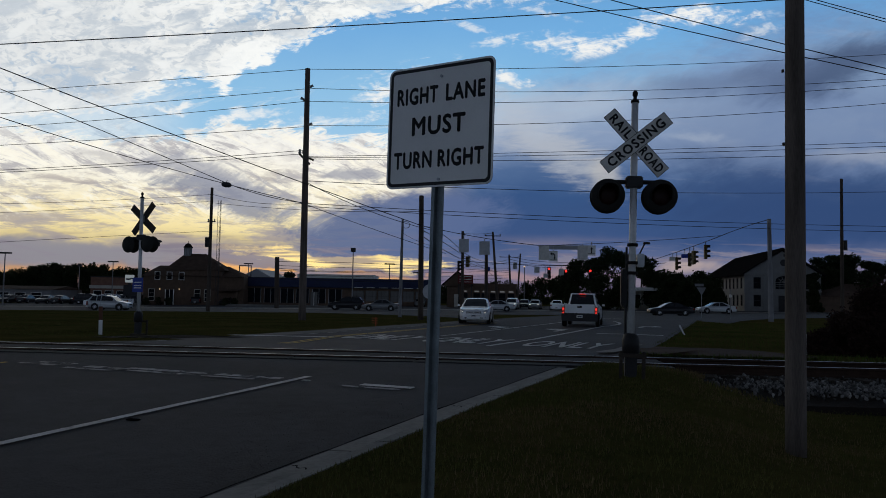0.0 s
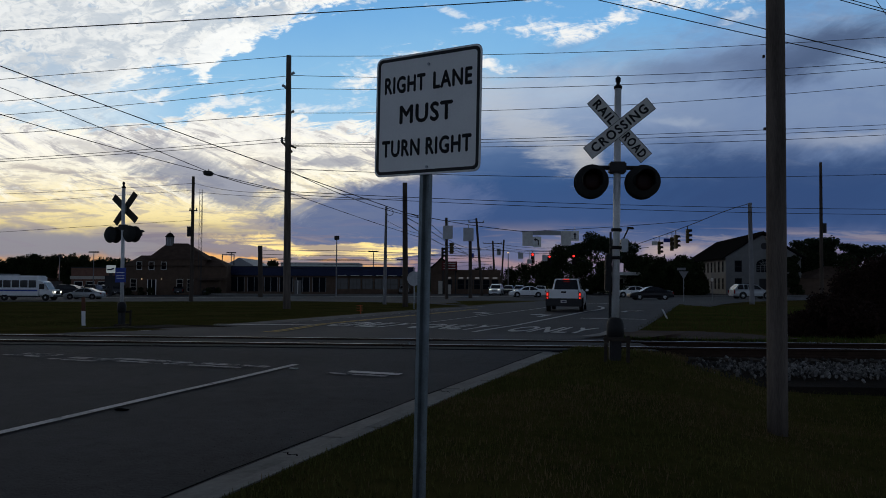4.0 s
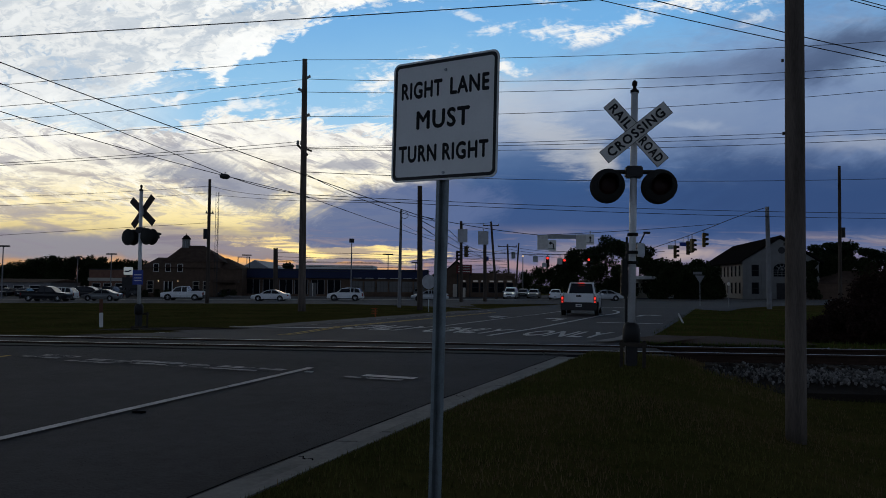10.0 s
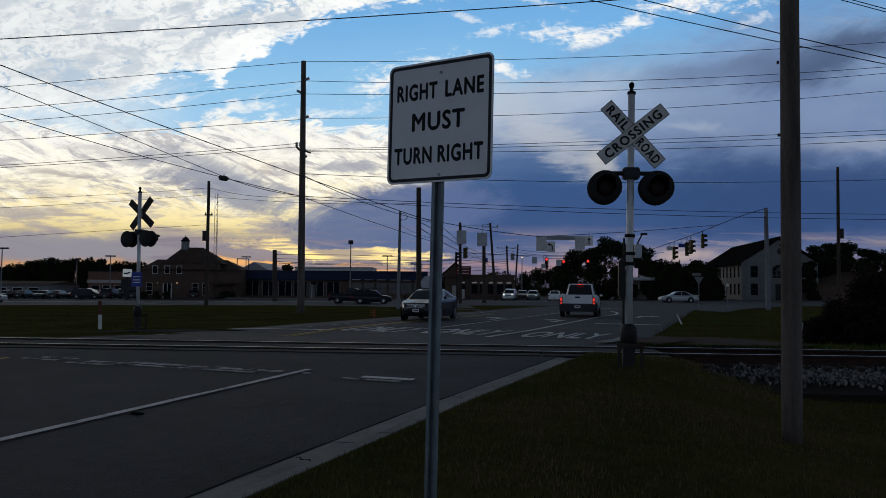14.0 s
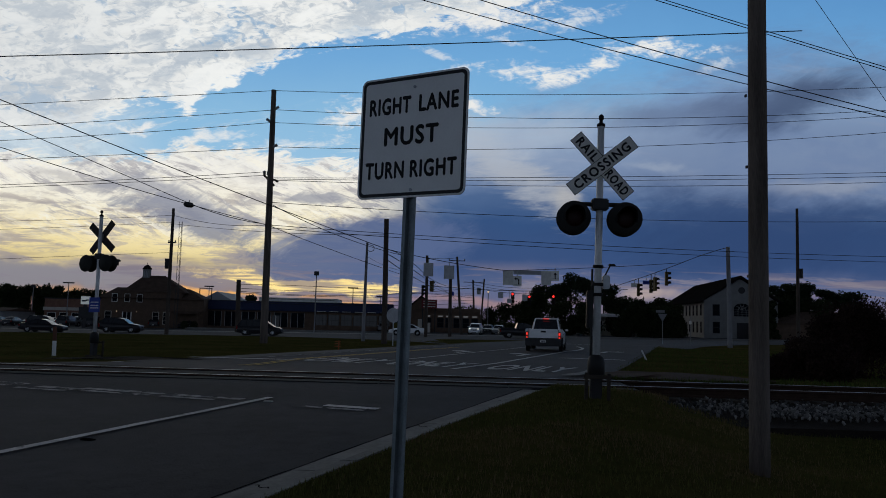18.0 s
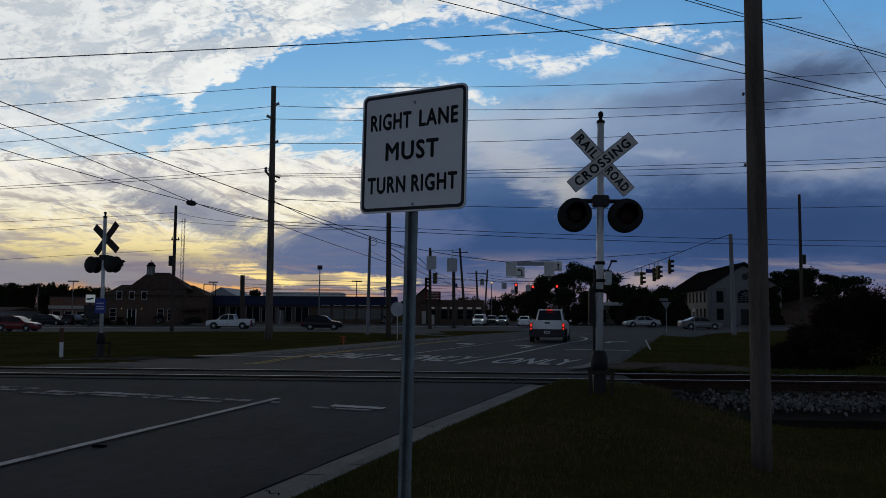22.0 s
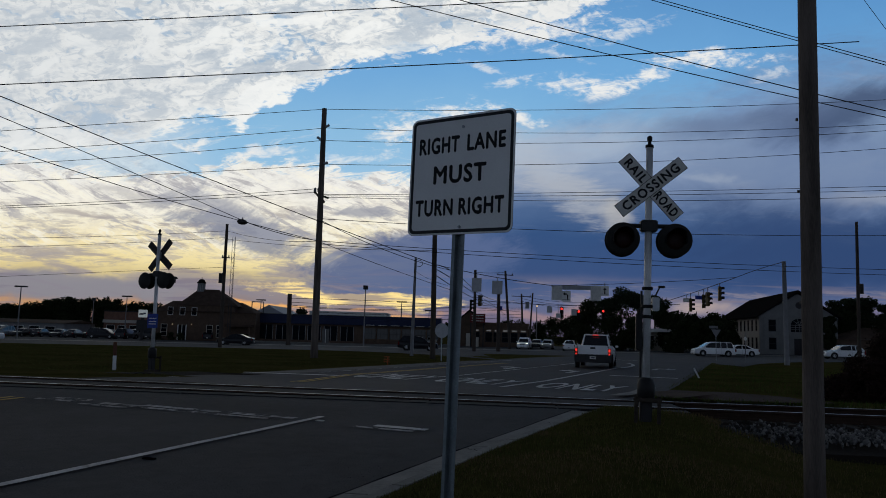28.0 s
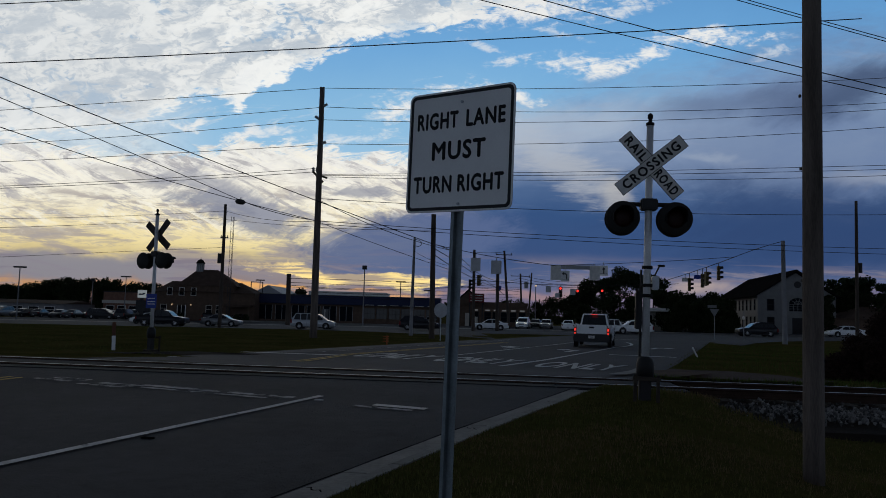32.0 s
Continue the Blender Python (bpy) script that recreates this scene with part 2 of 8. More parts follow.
    # the deck itself: soft lumps, thin patches that let the blue through, feathered lower edge
    lump = fbm((m("ADD", U0, m("MULTIPLY", V0, 0.6)), 1.0), (m("SUBTRACT", V0, m("MULTIPLY", U0, 0.25)), 2.0), 15.0, 4, 0.52, 0.7, 6.1)
    ripple = fbm((m("SUBTRACT", U0, m("MULTIPLY", V0, 0.9)), 1.6), (m("ADD", V0, m("MULTIPLY", U0, 0.4)), 2.6), 30.0, 4, 0.5, 0.9, 8.3)
    rim = m("ADD", m("SUBTRACT", V0, deck_edge), m("ADD", m("MULTIPLY", slant, 0.065), m("ADD", m("MULTIPLY", ripple, 0.030), m("MULTIPLY", fine2, 0.022))))
    deckm = smooth(rim, -0.004, 0.011)
    deckc = mix(m("MULTIPLY", smooth(lump, 0.02, -0.13), 0.80), (0.93, 0.93, 0.92), (0.50, 0.57, 0.66))
    deckc = mix(m("MULTIPLY", smooth(ripple, 0.0, -0.12), 0.75), deckc, (0.52, 0.58, 0.66))
    deckc = mix(m("MULTIPLY", smooth(fine2, 0.0, -0.14), 0.40), deckc, (0.52, 0.57, 0.64))
    deckc = mix(m("MULTIPLY", smooth(slant, 0.0, -0.14), 0.60), deckc, (0.46, 0.54, 0.64))
    deckc = mix(m("MULTIPLY", smooth(m("ADD", mid, m("MULTIPLY", ripple, 0.5)), -0.06, -0.17), 0.75), deckc, (0.30, 0.47, 0.68))
    deckc = mix(m("MULTIPLY", smooth(lump, 0.04, 0.14), 0.85), deckc, (1.0, 1.0, 0.99))
    deckc = mix(m("MULTIPLY", smooth(grain, 0.03, 0.15), 0.25), deckc, (1.05, 1.05, 1.03))
    deckc = mix(m("MULTIPLY", smooth(U, -0.22, -0.52), 0.40), deckc, (0.64, 0.67, 0.71))
    deckc = mix(m("MULTIPLY", smooth(rim, 0.030, 0.006), 0.55), deckc, (1.0, 1.0, 0.98))
    sky = mix(deckm, sky, deckc)
    # white wisps
    for u, v, ru, rv, turn, k in ((-0.010, 0.279, 0.100, 0.030, 0.03, 1.0), (-0.080, 0.262, 0.045, 0.016, 0.20, 1.0), (0.080, 0.292, 0.040, 0.014, -0.10, 1.0), (0.180, 0.344, 0.072, 0.015, 0.05, 1.0), (0.262, 0.356, 0.045, 0.011, 0.32, 1.0),
                                  (0.345, 0.383, 0.090, 0.012, 0.10, 1.0), (0.078, 0.340, 0.038, 0.010, 0.20, 0.75), (0.035, 0.363, 0.040, 0.007, -0.25, 0.6), (-0.355, 0.253, 0.020, 0.008, 0.3, 0.9), (-0.385, 0.242, 0.055, 0.007, -0.08, 0.9),
                                  (0.09, 0.425, 0.13, 0.030, 0.08, 1.0), (0.24, 0.420, 0.06, 0.012, 0.3, 0.7), (0.125, 0.385, 0.05, 0.006, -0.3, 0.5), (0.435, 0.372, 0.03, 0.010, 0.3, 0.5), (-0.15, 0.232, 0.07, 0.008, 0.1, 0.7), (-0.27, 0.232, 0.05, 0.012, 0.1, 0.8)):
        d = blob(u, v, ru, rv, turn)
        puff = smooth(m("SUBTRACT", m("SUBTRACT", d, m("MULTIPLY", slant, 3.2)), m("ADD", m("MULTIPLY", ripple, 2.0), m("MULTIPLY", grain, 1.8))), 1.15, -0.25)
        sky = mix(m("MULTIPLY", m("MULTIPLY", puff, smooth(d, 1.5, 0.7)), k), sky, (0.92, 0.915, 0.91))
    # darker blue-grey to the right, pale shaft and slate cloud in it
    sky = mix(m("MULTIPLY", m("MULTIPLY", smooth(m("ADD", U0, m("MULTIPLY", w1, 0.3)), 0.18, 0.42), m("MULTIPLY", smooth(V0, 0.15, 0.21), smooth(V0, 0.33, 0.27))), 0.6), sky, (0.150, 0.215, 0.375))
    ray_noise = m("MULTIPLY", streak2, 2.0)
    sky = mix(m("MULTIPLY", smooth(m("SUBTRACT", blob(0.125, 0.208, 0.125, 0.034, -0.62, 0.7), ray_noise), 1.25, 0.15), 0.72), sky, (0.50, 0.52, 0.57))
    sky = mix(m("MULTIPLY", smooth(blob(0.200, 0.160, 0.028, 0.020, -0.9, 0.5), 1.2, 0.2), 0.6), sky, (0.58, 0.56, 0.54))
    sky = mix(m("MULTIPLY", smooth(blob(0.13, 0.255, 0.16, 0.040, 0.12, 1.2), 1.3, 0.2), 0.65), sky, (0.46, 0.53, 0.65))
    sky = mix(m("MULTIPLY", smooth(blob(0.34, 0.211, 0.06, 0.010, 0.05, 1.4), 1.2, 0.2), 0.55), sky, (0.36, 0.42, 0.54))
    sky = mix(m("MULTIPLY", smooth(blob(0.57, 0.203, 0.10, 0.014, 0.05, 1.2), 1.2, 0.2), 0.6), sky, (0.38, 0.42, 0.52))
    sky = mix(m("MULTIPLY", smooth(blob(0.53, 0.320, 0.15, 0.036, 0.20, 0.9), 1.3, 0.3), 0.85), sky, (0.058, 0.088, 0.175))
    sky = mix(m("MULTIPLY", smooth(blob(0.39, 0.300, 0.13, 0.022, 0.25, 1.2), 1.3, 0.3), 0.6), sky, (0.13, 0.185, 0.32))
    sky = mix(m("MULTIPLY", smooth(blob(0.50, 0.13, 0.28, 0.070, 0.0, 0.9), 1.3, 0.3), 0.8), sky, (0.032, 0.066, 0.175))
    # glow along the horizon
    sky = mix(m("MULTIPLY", smooth(m("SUBTRACT", blob(-0.115, 0.050, 0.16, 0.0105, -0.03), m("ADD", m("MULTIPLY", long_streak, 3.6), m("ADD", m("MULTIPLY", streak, 1.2), m("MULTIPLY", grain, 0.9)))), 1.0, 0.55), smooth(U, 0.03, -0.01)), sky, (1.2, 0.90, 0.36))
    sky = mix(m("MULTIPLY", smooth(m("SUBTRACT", blob(-0.2, 0.030, 0.22, 0.006, 0.0), m("MULTIPLY", long_streak, 2.5)), 1.1, 0.4), smooth(U, 0.06, -0.05)), sky, (0.90, 0.46, 0.16))
    sky = mix(m("MULTIPLY", smooth(blob(0.12, 0.034, 0.15, 0.007, 0.0, 1.4), 1.3, 0.3), 0.6), sky, (0.46, 0.28, 0.27))
    sky = mix(m("MULTIPLY", smooth(blob(0.33, 0.046, 0.05, 0.013, 0.1, 0.8), 1.2, 0.2), 0.75), sky, (0.52, 0.40, 0.36))
    low = m("MULTIPLY", smooth(V0, 0.012, 0.022), smooth(V0, 0.085, 0.060))
    sky = mix(m("MULTIPLY", smooth(long_streak, 0.0, 0.10), m("MULTIPLY", low, 0.75)), sky, (0.22, 0.19, 0.25))
    sky = mix(m("MULTIPLY", smooth(streak, 0.03, 0.13), m("MULTIPLY", low, 0.6)), sky, (0.28, 0.25, 0.30))
    tint = put("ShaderNodeMix", blend="MULTIPLY")
    tint.inputs[0].default_value = 1.0
    nt.links.new(sky, tint.inputs[6])
    tint.inputs[7].default_value = (0.985, 1.0, 0.995, 1)
    sky = tint.outputs[2]
    # overhead and behind, unseen: dusk blue, brightened low to light signs, dimmed above
    around = m("MULTIPLY", smooth(Y, 0.25, 0.55), smooth(V0, 0.75, 0.5))
    sky = mix(around, mix(smooth(Z, 0.05, 0.55), (0.285, 0.355, 0.485), (0.033, 0.044, 0.066)), sky)
    bg = put("ShaderNodeBackground")
    nt.links.new(sky, bg.inputs[0])
    bg.inputs[1].default_value = 1.0
    out = put("ShaderNodeOutputWorld")
    nt.links.new(bg.outputs[0], out.inputs[0])


build_sky()
sun = bpy.data.lights.new("low_sun", "SUN")
sun.energy, sun.angle, sun.color = 0.05, radians(12), (1.0, 0.72, 0.45)
new("low_sun", sun).matrix_world = look((-30, 200, 12), (0, 0, 0))

# ---- materials ----


def material(name, color, rough=0.6, metal=0.0, vary=0.15, scale=3.0, bump=0.0, bump_scale=60.0, color2=None, stretch=(1, 1, 1), spec=0.25, island=0.0, coat=0.0, flake=None):
    """A surface with a coarse stain, a fine grain and a fine relief."""
    mt = bpy.data.materials.new(name)
    mt.use_nodes = True
    nt = mt.node_tree
    b = nt.nodes["Principled BSDF"]
    b.inputs["Roughness"].default_value, b.inputs["Metallic"].default_value = rough, metal
    b.inputs["Specular IOR Level"].default_value = spec
    b.inputs["Coat Weight"].default_value = coat
    tc = nt.nodes.new("ShaderNodeTexCoord")
    mp = nt.nodes.new("ShaderNodeMapping")
    mp.inputs["Scale"].default_value = stretch
    nt.links.new(tc.outputs["Object"], mp.inputs[0])
    n1, n2 = nt.nodes.new("ShaderNodeTexNoise"), nt.nodes.new("ShaderNodeTexNoise")
    for n, s, d in ((n1, scale, 4), (n2, scale * 14, 5)):
        nt.links.new(mp.outputs[0], n.inputs["Vector"])
        n.inputs["Scale"].default_value, n.inputs["Detail"].default_value = s, d
    add = nt.nodes.new("ShaderNodeMath")
    add.operation = "MULTIPLY_ADD"
    nt.links.new(n2.outputs[0], add.inputs[0])
    add.inputs[1].default_value = 0.6
    nt.links.new(n1.outputs[0], add.inputs[2])
    rg = nt.nodes.new("ShaderNodeMapRange")
    rg.inputs[1].default_value, rg.inputs[2].default_value = 0.5, 1.1
    nt.links.new(add.outputs[0], rg.inputs[0])
    dark = tuple(c * (1 - vary) for c in color)
    lite = color2 or tuple(min(1, c * (1 + vary)) for c in color)
    mx = nt.nodes.new("ShaderNodeMix")
    mx.data_type = "RGBA"
    mx.inputs[6].default_value, mx.inputs[7].default_value = (*dark, 1), (*lite, 1)
    nt.links.new(rg.outputs[0], mx.inputs[0])
    col = mx.outputs[2]
    if island:
        g = nt.nodes.new("ShaderNodeNewGeometry")
        hs = nt.nodes.new("ShaderNodeHueSaturation")
        r2 = nt.nodes.new("ShaderNodeMapRange")
        r2.inputs[3].default_value, r2.inputs[4].default_value = 1 - island, 1 + island
        nt.links.new(g.outputs["Random Per Island"], r2.inputs[0])
        nt.links.new(r2.outputs[0], hs.inputs["Value"])
        nt.links.new(col, hs.inputs["Color"])
        col = hs.outputs[0]
    nt.links.new(col, b.inputs["Base Color"])
    if bump:
        n3 = nt.nodes.new("ShaderNodeTexNoise")
        nt.links.new(mp.outputs[0], n3.inputs["Vector"])
        n3.inputs["Scale"].default_value, n3.inputs["Detail"].default_value = bump_scale, 6
        bp = nt.nodes.new("ShaderNodeBump")
        bp.inputs["Strength"].default_value, bp.inputs["Distance"].default_value = bump, 0.02
        nt.links.new(n3.outputs[0], bp.inputs["Height"])
        nt.links.new(bp.outputs[0], b.inputs["Normal"])
    if flake:
        n4, cut = nt.nodes.new("ShaderNodeTexNoise"), nt.nodes.new("ShaderNodeMapRange")
        nt.links.new(mp.outputs[0], n4.inputs["Vector"])
        n4.inputs["Scale"].default_value, n4.inputs["Detail"].default_value, n4.inputs["Roughness"].default_value = flake[0], 8, 0.7
        cut.inputs[1].default_value, cut.inputs[2].default_value = flake[1], flake[2]
        nt.links.new(n4.outputs[0], cut.inputs[0])
        nt.links.new(cut.outputs[0], b.inputs["Alpha"])
    return mt


def glow(name, color, strength):
    mt = bpy.data.materials.new(name)
    mt.use_nodes = True
    b = mt.node_tree.nodes["Principled BSDF"]
    b.inputs["Base Color"].default_value = (*[min(1, c) * 0.06 for c in color], 1)
    b.inputs["Emission Color"].default_value, b.inputs["Emission Strength"].default_value = (*color, 1), strength
    return mt


ASPHALT = material("worn_asphalt", (0.029, 0.032, 0.040), 0.88, vary=0.28, scale=0.35, bump=0.8, bump_scale=45, color2=(0.050, 0.052, 0.062), spec=0.22)
ASPHALT_OLD = material("old_grey_asphalt", (0.043, 0.044, 0.051), 0.88, vary=0.20, scale=0.3, bump=0.4, bump_scale=50, color2=(0.062, 0.062, 0.070), spec=0.22)
CONCRETE = material("weathered_concrete", (0.185, 0.180, 0.172), 0.85, vary=0.35, scale=1.2, bump=0.3, bump_scale=30)
CONCRETE_D = material("dusty_concrete", (0.105, 0.102, 0.098), 0.9, vary=0.3, scale=0.8, bump=0.3, bump_scale=30)
PAINT_W = material("worn_white_road_paint", (0.55, 0.55, 0.55), 0.7, vary=0.45, scale=2.2, color2=(0.68, 0.68, 0.67), bump=0.2, flake=(5.0, 0.24, 0.42))
PAINT_F = material("flaking_white_road_paint", (0.30, 0.30, 0.31), 0.8, vary=0.4, scale=2.6, color2=(0.50, 0.50, 0.51), bump=0.2, flake=(3.2, 0.36, 0.56))
PAINT_Y = material("worn_yellow_road_paint", (0.42, 0.28, 0.04), 0.7, vary=0.4, scale=2.2, bump=0.2)
GROUND = material("grass_soil", (0.060, 0.068, 0.019), 0.95, vary=0.45, scale=0.35, color2=(0.100, 0.080, 0.028), bump=0.8, bump_scale=14, spec=0.0)
GRASS = material("grass_blade", (0.098, 0.116, 0.031), 0.9, vary=0.4, scale=0.5, color2=(0.146, 0.130, 0.044), island=0.18, spec=0.0)
GRASS_G = material("green_grass_blade", (0.058, 0.125, 0.022), 0.9, vary=0.3, scale=0.3, color2=(0.095, 0.112, 0.028), island=0.2, spec=0.0)
GRASS_DRY = material("dry_grass_blade", (0.155, 0.112, 0.056), 0.9, vary=0.3, scale=0.3, island=0.2, spec=0.0)
DIRT = material("red_dirt", (0.058, 0.036, 0.025), 0.95, vary=0.3, scale=0.9, bump=0.7, bump_scale=20, spec=0.1)
DIRT_D = material("dark_dirt", (0.022, 0.017, 0.014), 0.95, vary=0.35, scale=1.2, bump=0.7, bump_scale=18, spec=0.05)
STONE = material("ballast_stone", (0.125, 0.120, 0.116), 0.9, vary=0.4, scale=2, island=0.85)
FLANGE = material("black_flangeway_rubber", (0.006, 0.006, 0.007), 1.0, vary=0.2, spec=0.0)
PANEL = material("oily_crossing_panel", (0.034, 0.033, 0.036), 0.9, vary=0.3, scale=1.5, bump=0.3, spec=0.15)
STEEL = material("rail_steel", (0.34, 0.33, 0.33), 0.4, 1.0, vary=0.2, scale=3)
RUST = material("rusty_rail_side", (0.045, 0.028, 0.021), 0.9, 0.0, vary=0.3, scale=6, bump=0.2, spec=0.05)
TIE = material("creosoted_timber", (0.05, 0.04, 0.032), 0.9, vary=0.35, scale=2, stretch=(1, 6, 6), bump=0.4)
GALV = material("galvanised_steel", (0.42, 0.45, 0.48), 0.5, 0.75, vary=0.22, scale=9, bump=0.05)
POST_G = material("dull_channel_post", (0.20, 0.235, 0.255), 0.55, 0.6, vary=0.3, scale=7, bump=0.08)
ALU = material("painted_silver_mast", (0.62, 0.63, 0.64), 0.45, 0.25, vary=0.2, scale=2.5, bump=0.06)
SIGN_W = material("white_sign_sheeting", (0.78, 0.78, 0.77), 0.45, vary=0.05, scale=5)
SIGN_OLD = material("weathered_white_sheeting", (0.66, 0.65, 0.62), 0.6, vary=0.2, scale=5)
SIGN_K = material("black_sign_film", (0.012, 0.012, 0.014), 0.4, vary=0.2)
SIGN_BACK = material("bare_aluminium_back", (0.38, 0.39, 0.41), 0.5, 0.7, vary=0.15, scale=4)
DISC = material("faded_black_disc", (0.024, 0.024, 0.023), 0.8, vary=0.3, scale=4)
BLACK = material("matt_black_paint", (0.010, 0.010, 0.011), 0.75, vary=0.3, scale=6)
LENS_R = material("dark_red_lens", (0.02, 0.004, 0.004), 0.5, vary=0.1)
BLUE_S = material("blue_sign_film", (0.02, 0.05, 0.32), 0.45, vary=0.1)
WOOD_POLE = material("weathered_pole_wood", (0.125, 0.102, 0.088), 0.9, vary=0.5, scale=1.6, stretch=(5, 5, 0.5), bump=0.6, bump_scale=25)
WOOD_DARK = material("dark_pole_wood", (0.07, 0.055, 0.045), 0.9, vary=0.3, scale=1.6, stretch=(5, 5, 0.5), bump=0.4)
POLE_GREY = material("grey_concrete_pole", (0.22, 0.22, 0.23), 0.8, vary=0.15, scale=2)
WIRE = material("cable_black", (0.012, 0.012, 0.013), 0.6, vary=0.2)
INSUL = material("grey_porcelain", (0.30, 0.31, 0.33), 0.3, vary=0.1)
BRICK_R = material("red_brown_brick", (0.20, 0.105, 0.075), 0.9, vary=0.3, scale=1.5, bump=0.2, bump_scale=8)
BRICK_D = material("dark_brick", (0.105, 0.070, 0.050), 0.9, vary=0.25, scale=1.5, bump=0.2, bump_scale=8)
ROOF = material("dark_shingle", (0.014, 0.013, 0.013), 0.95, vary=0.3, scale=1.2, bump=0.4, bump_scale=10, spec=0.0)
ROOF_B = material("brown_shingle", (0.085, 0.058, 0.045), 0.95, vary=0.3, scale=1.2, bump=0.4, bump_scale=10, spec=0.05)
WHITE_P = material("white_painted_board", (0.66, 0.65, 0.62), 0.7, vary=0.12, scale=1.4, bump=0.1, bump_scale=12)
# white boards with the dimness of dusk put into their colour
DIM_WHITE = material("dimmed_white_board", (0.20, 0.20, 0.198), 0.8, vary=0.15, scale=1.2, bump=0.15, bump_scale=12)
CREAM_P = material("cream_stucco", (0.50, 0.46, 0.40), 0.85, vary=0.15, scale=1.0, bump=0.15)
GREY_P = material("grey_metal_panel", (0.33, 0.34, 0.36), 0.6, vary=0.1, scale=1.5)
BLUE_P = material("dark_blue_fascia", (0.010, 0.018, 0.062), 0.5, vary=0.15, scale=1.0)
DARK_P = material("dark_painted_panel", (0.035, 0.034, 0.036), 0.6, vary=0.2)
GLASS_D = material("dark_window_glass", (0.010, 0.012, 0.016), 0.6, vary=0.1, spec=0.0)
# dark blade backs, their backlit shade put into the colour as well
BUCK_BACK = material("shaded_blade_back", (0.05, 0.042, 0.038), 0.8, vary=0.3, scale=5)
RUBBER = material("tyre_rubber", (0.014, 0.014, 0.014), 0.85, vary=0.2, scale=10)
RIM = material("alloy_rim", (0.45, 0.46, 0.48), 0.35, 0.8, vary=0.15)
CHROME = material("chrome_trim", (0.6, 0.6, 0.62), 0.15, 1.0, vary=0.05)
PLASTIC = material("black_plastic", (0.018, 0.018, 0.019), 0.55, vary=0.15)
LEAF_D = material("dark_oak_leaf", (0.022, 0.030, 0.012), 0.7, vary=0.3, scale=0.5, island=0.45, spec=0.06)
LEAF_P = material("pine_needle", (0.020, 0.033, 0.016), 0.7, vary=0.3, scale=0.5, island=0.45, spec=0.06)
LEAF_B = material("russet_leaf", (0.030, 0.017, 0.014), 0.75, vary=0.3, scale=0.5, island=0.45, spec=0.06)
BARK = material("bark", (0.055, 0.042, 0.033), 0.95, vary=0.3, scale=3, stretch=(3, 3, 0.6), bump=0.5)
ORANGE = material("faded_orange_plastic", (0.42, 0.10, 0.03), 0.6, vary=0.2)
BROWN_S = material("brown_post_paint", (0.13, 0.055, 0.035), 0.7, vary=0.2)
RED_S = material("red_sign_panel", (0.14, 0.022, 0.022), 0.5, vary=0.15)
YELLOW_H = material("yellow_signal_housing", (0.075, 0.05, 0.012), 0.5, vary=0.2, scale=6)
L_HEAD = glow("lit_headlamp", (1.0, 0.93, 0.78), 3.0)
L_HEAD_S = glow("dipped_headlamp", (1.0, 0.93, 0.80), 0.7)
L_TAIL = glow("lit_tail_lamp", (1.0, 0.045, 0.03), 1.0)
L_RED = glow("lit_red_signal", (1.0, 0.035, 0.025), 1.6)
L_WARM = glow("lit_warm_lamp", (1.0, 0.70, 0.40), 0.8)
L_WHITE = glow("lit_shop_window", (0.55, 0.62, 0.72), 0.010)
L_WHITE2 = glow("lit_transom", (0.85, 0.86, 0.88), 0.10)
L_SIGN = glow("lit_sign_face", (0.72, 0.82, 0.88), 0.26)
LAMP_OFF = material("clear_lamp_glass", (0.35, 0.36, 0.38), 0.1, vary=0.1, spec=0.8)
TAIL_OFF = material("unlit_red_lamp", (0.22, 0.012, 0.012), 0.2, vary=0.1)

# ---- building blocks ----


def ob_from(name, bm, mat, parent=None, label="", smooth=False):
    me = bpy.data.meshes.new(name)
    bm.to_mesh(me)
    bm.free()
    for mt in mat if isinstance(mat, (list, tuple)) else (mat,):
        me.materials.append(mt)
    if smooth:
        for p in me.polygons:
            p.use_smooth = True
    o = new(name, me)
    o.parent = parent
    if label:
        o["label"] = label
    return o


def part(name, bm, mat, parent, label="", smooth=False):
    return ob_from(name, bm, mat, parent, label, smooth)


def thing(name, m, label, category, group="", kind=""):
    e = new(name)
    e.empty_display_size = 0.2
    e.matrix_basis = m
    return tagged(e, label, category, group, kind)


def box(bm, x0, x1, y0, y1, z0, z1, bev=0.0, m=None):
    vs = [bm.verts.new((x, y, z)) for x in (x0, x1) for y in (y0, y1) for z in (z0, z1)]
    fs = [bm.faces.new([vs[i] for i in q]) for q in ((0, 1, 3, 2), (4, 6, 7, 5), (0, 4, 5, 1), (2, 3, 7, 6), (0, 2, 6, 4), (1, 5, 7, 3))]
    if bev:
        es = {e for f in fs for e in f.edges}
        r = bmesh.ops.bevel(bm, geom=list(es), offset=bev, segments=2, affect="EDGES")
        vs = list({v for f in r["faces"] for v in f.verts} | {v for v in vs if v.is_valid})
    if m is not None:
        bmesh.ops.transform(bm, matrix=m, verts=vs)
    return bm


def B(*a, **k):
    return box(bmesh.new(), *a, **k)


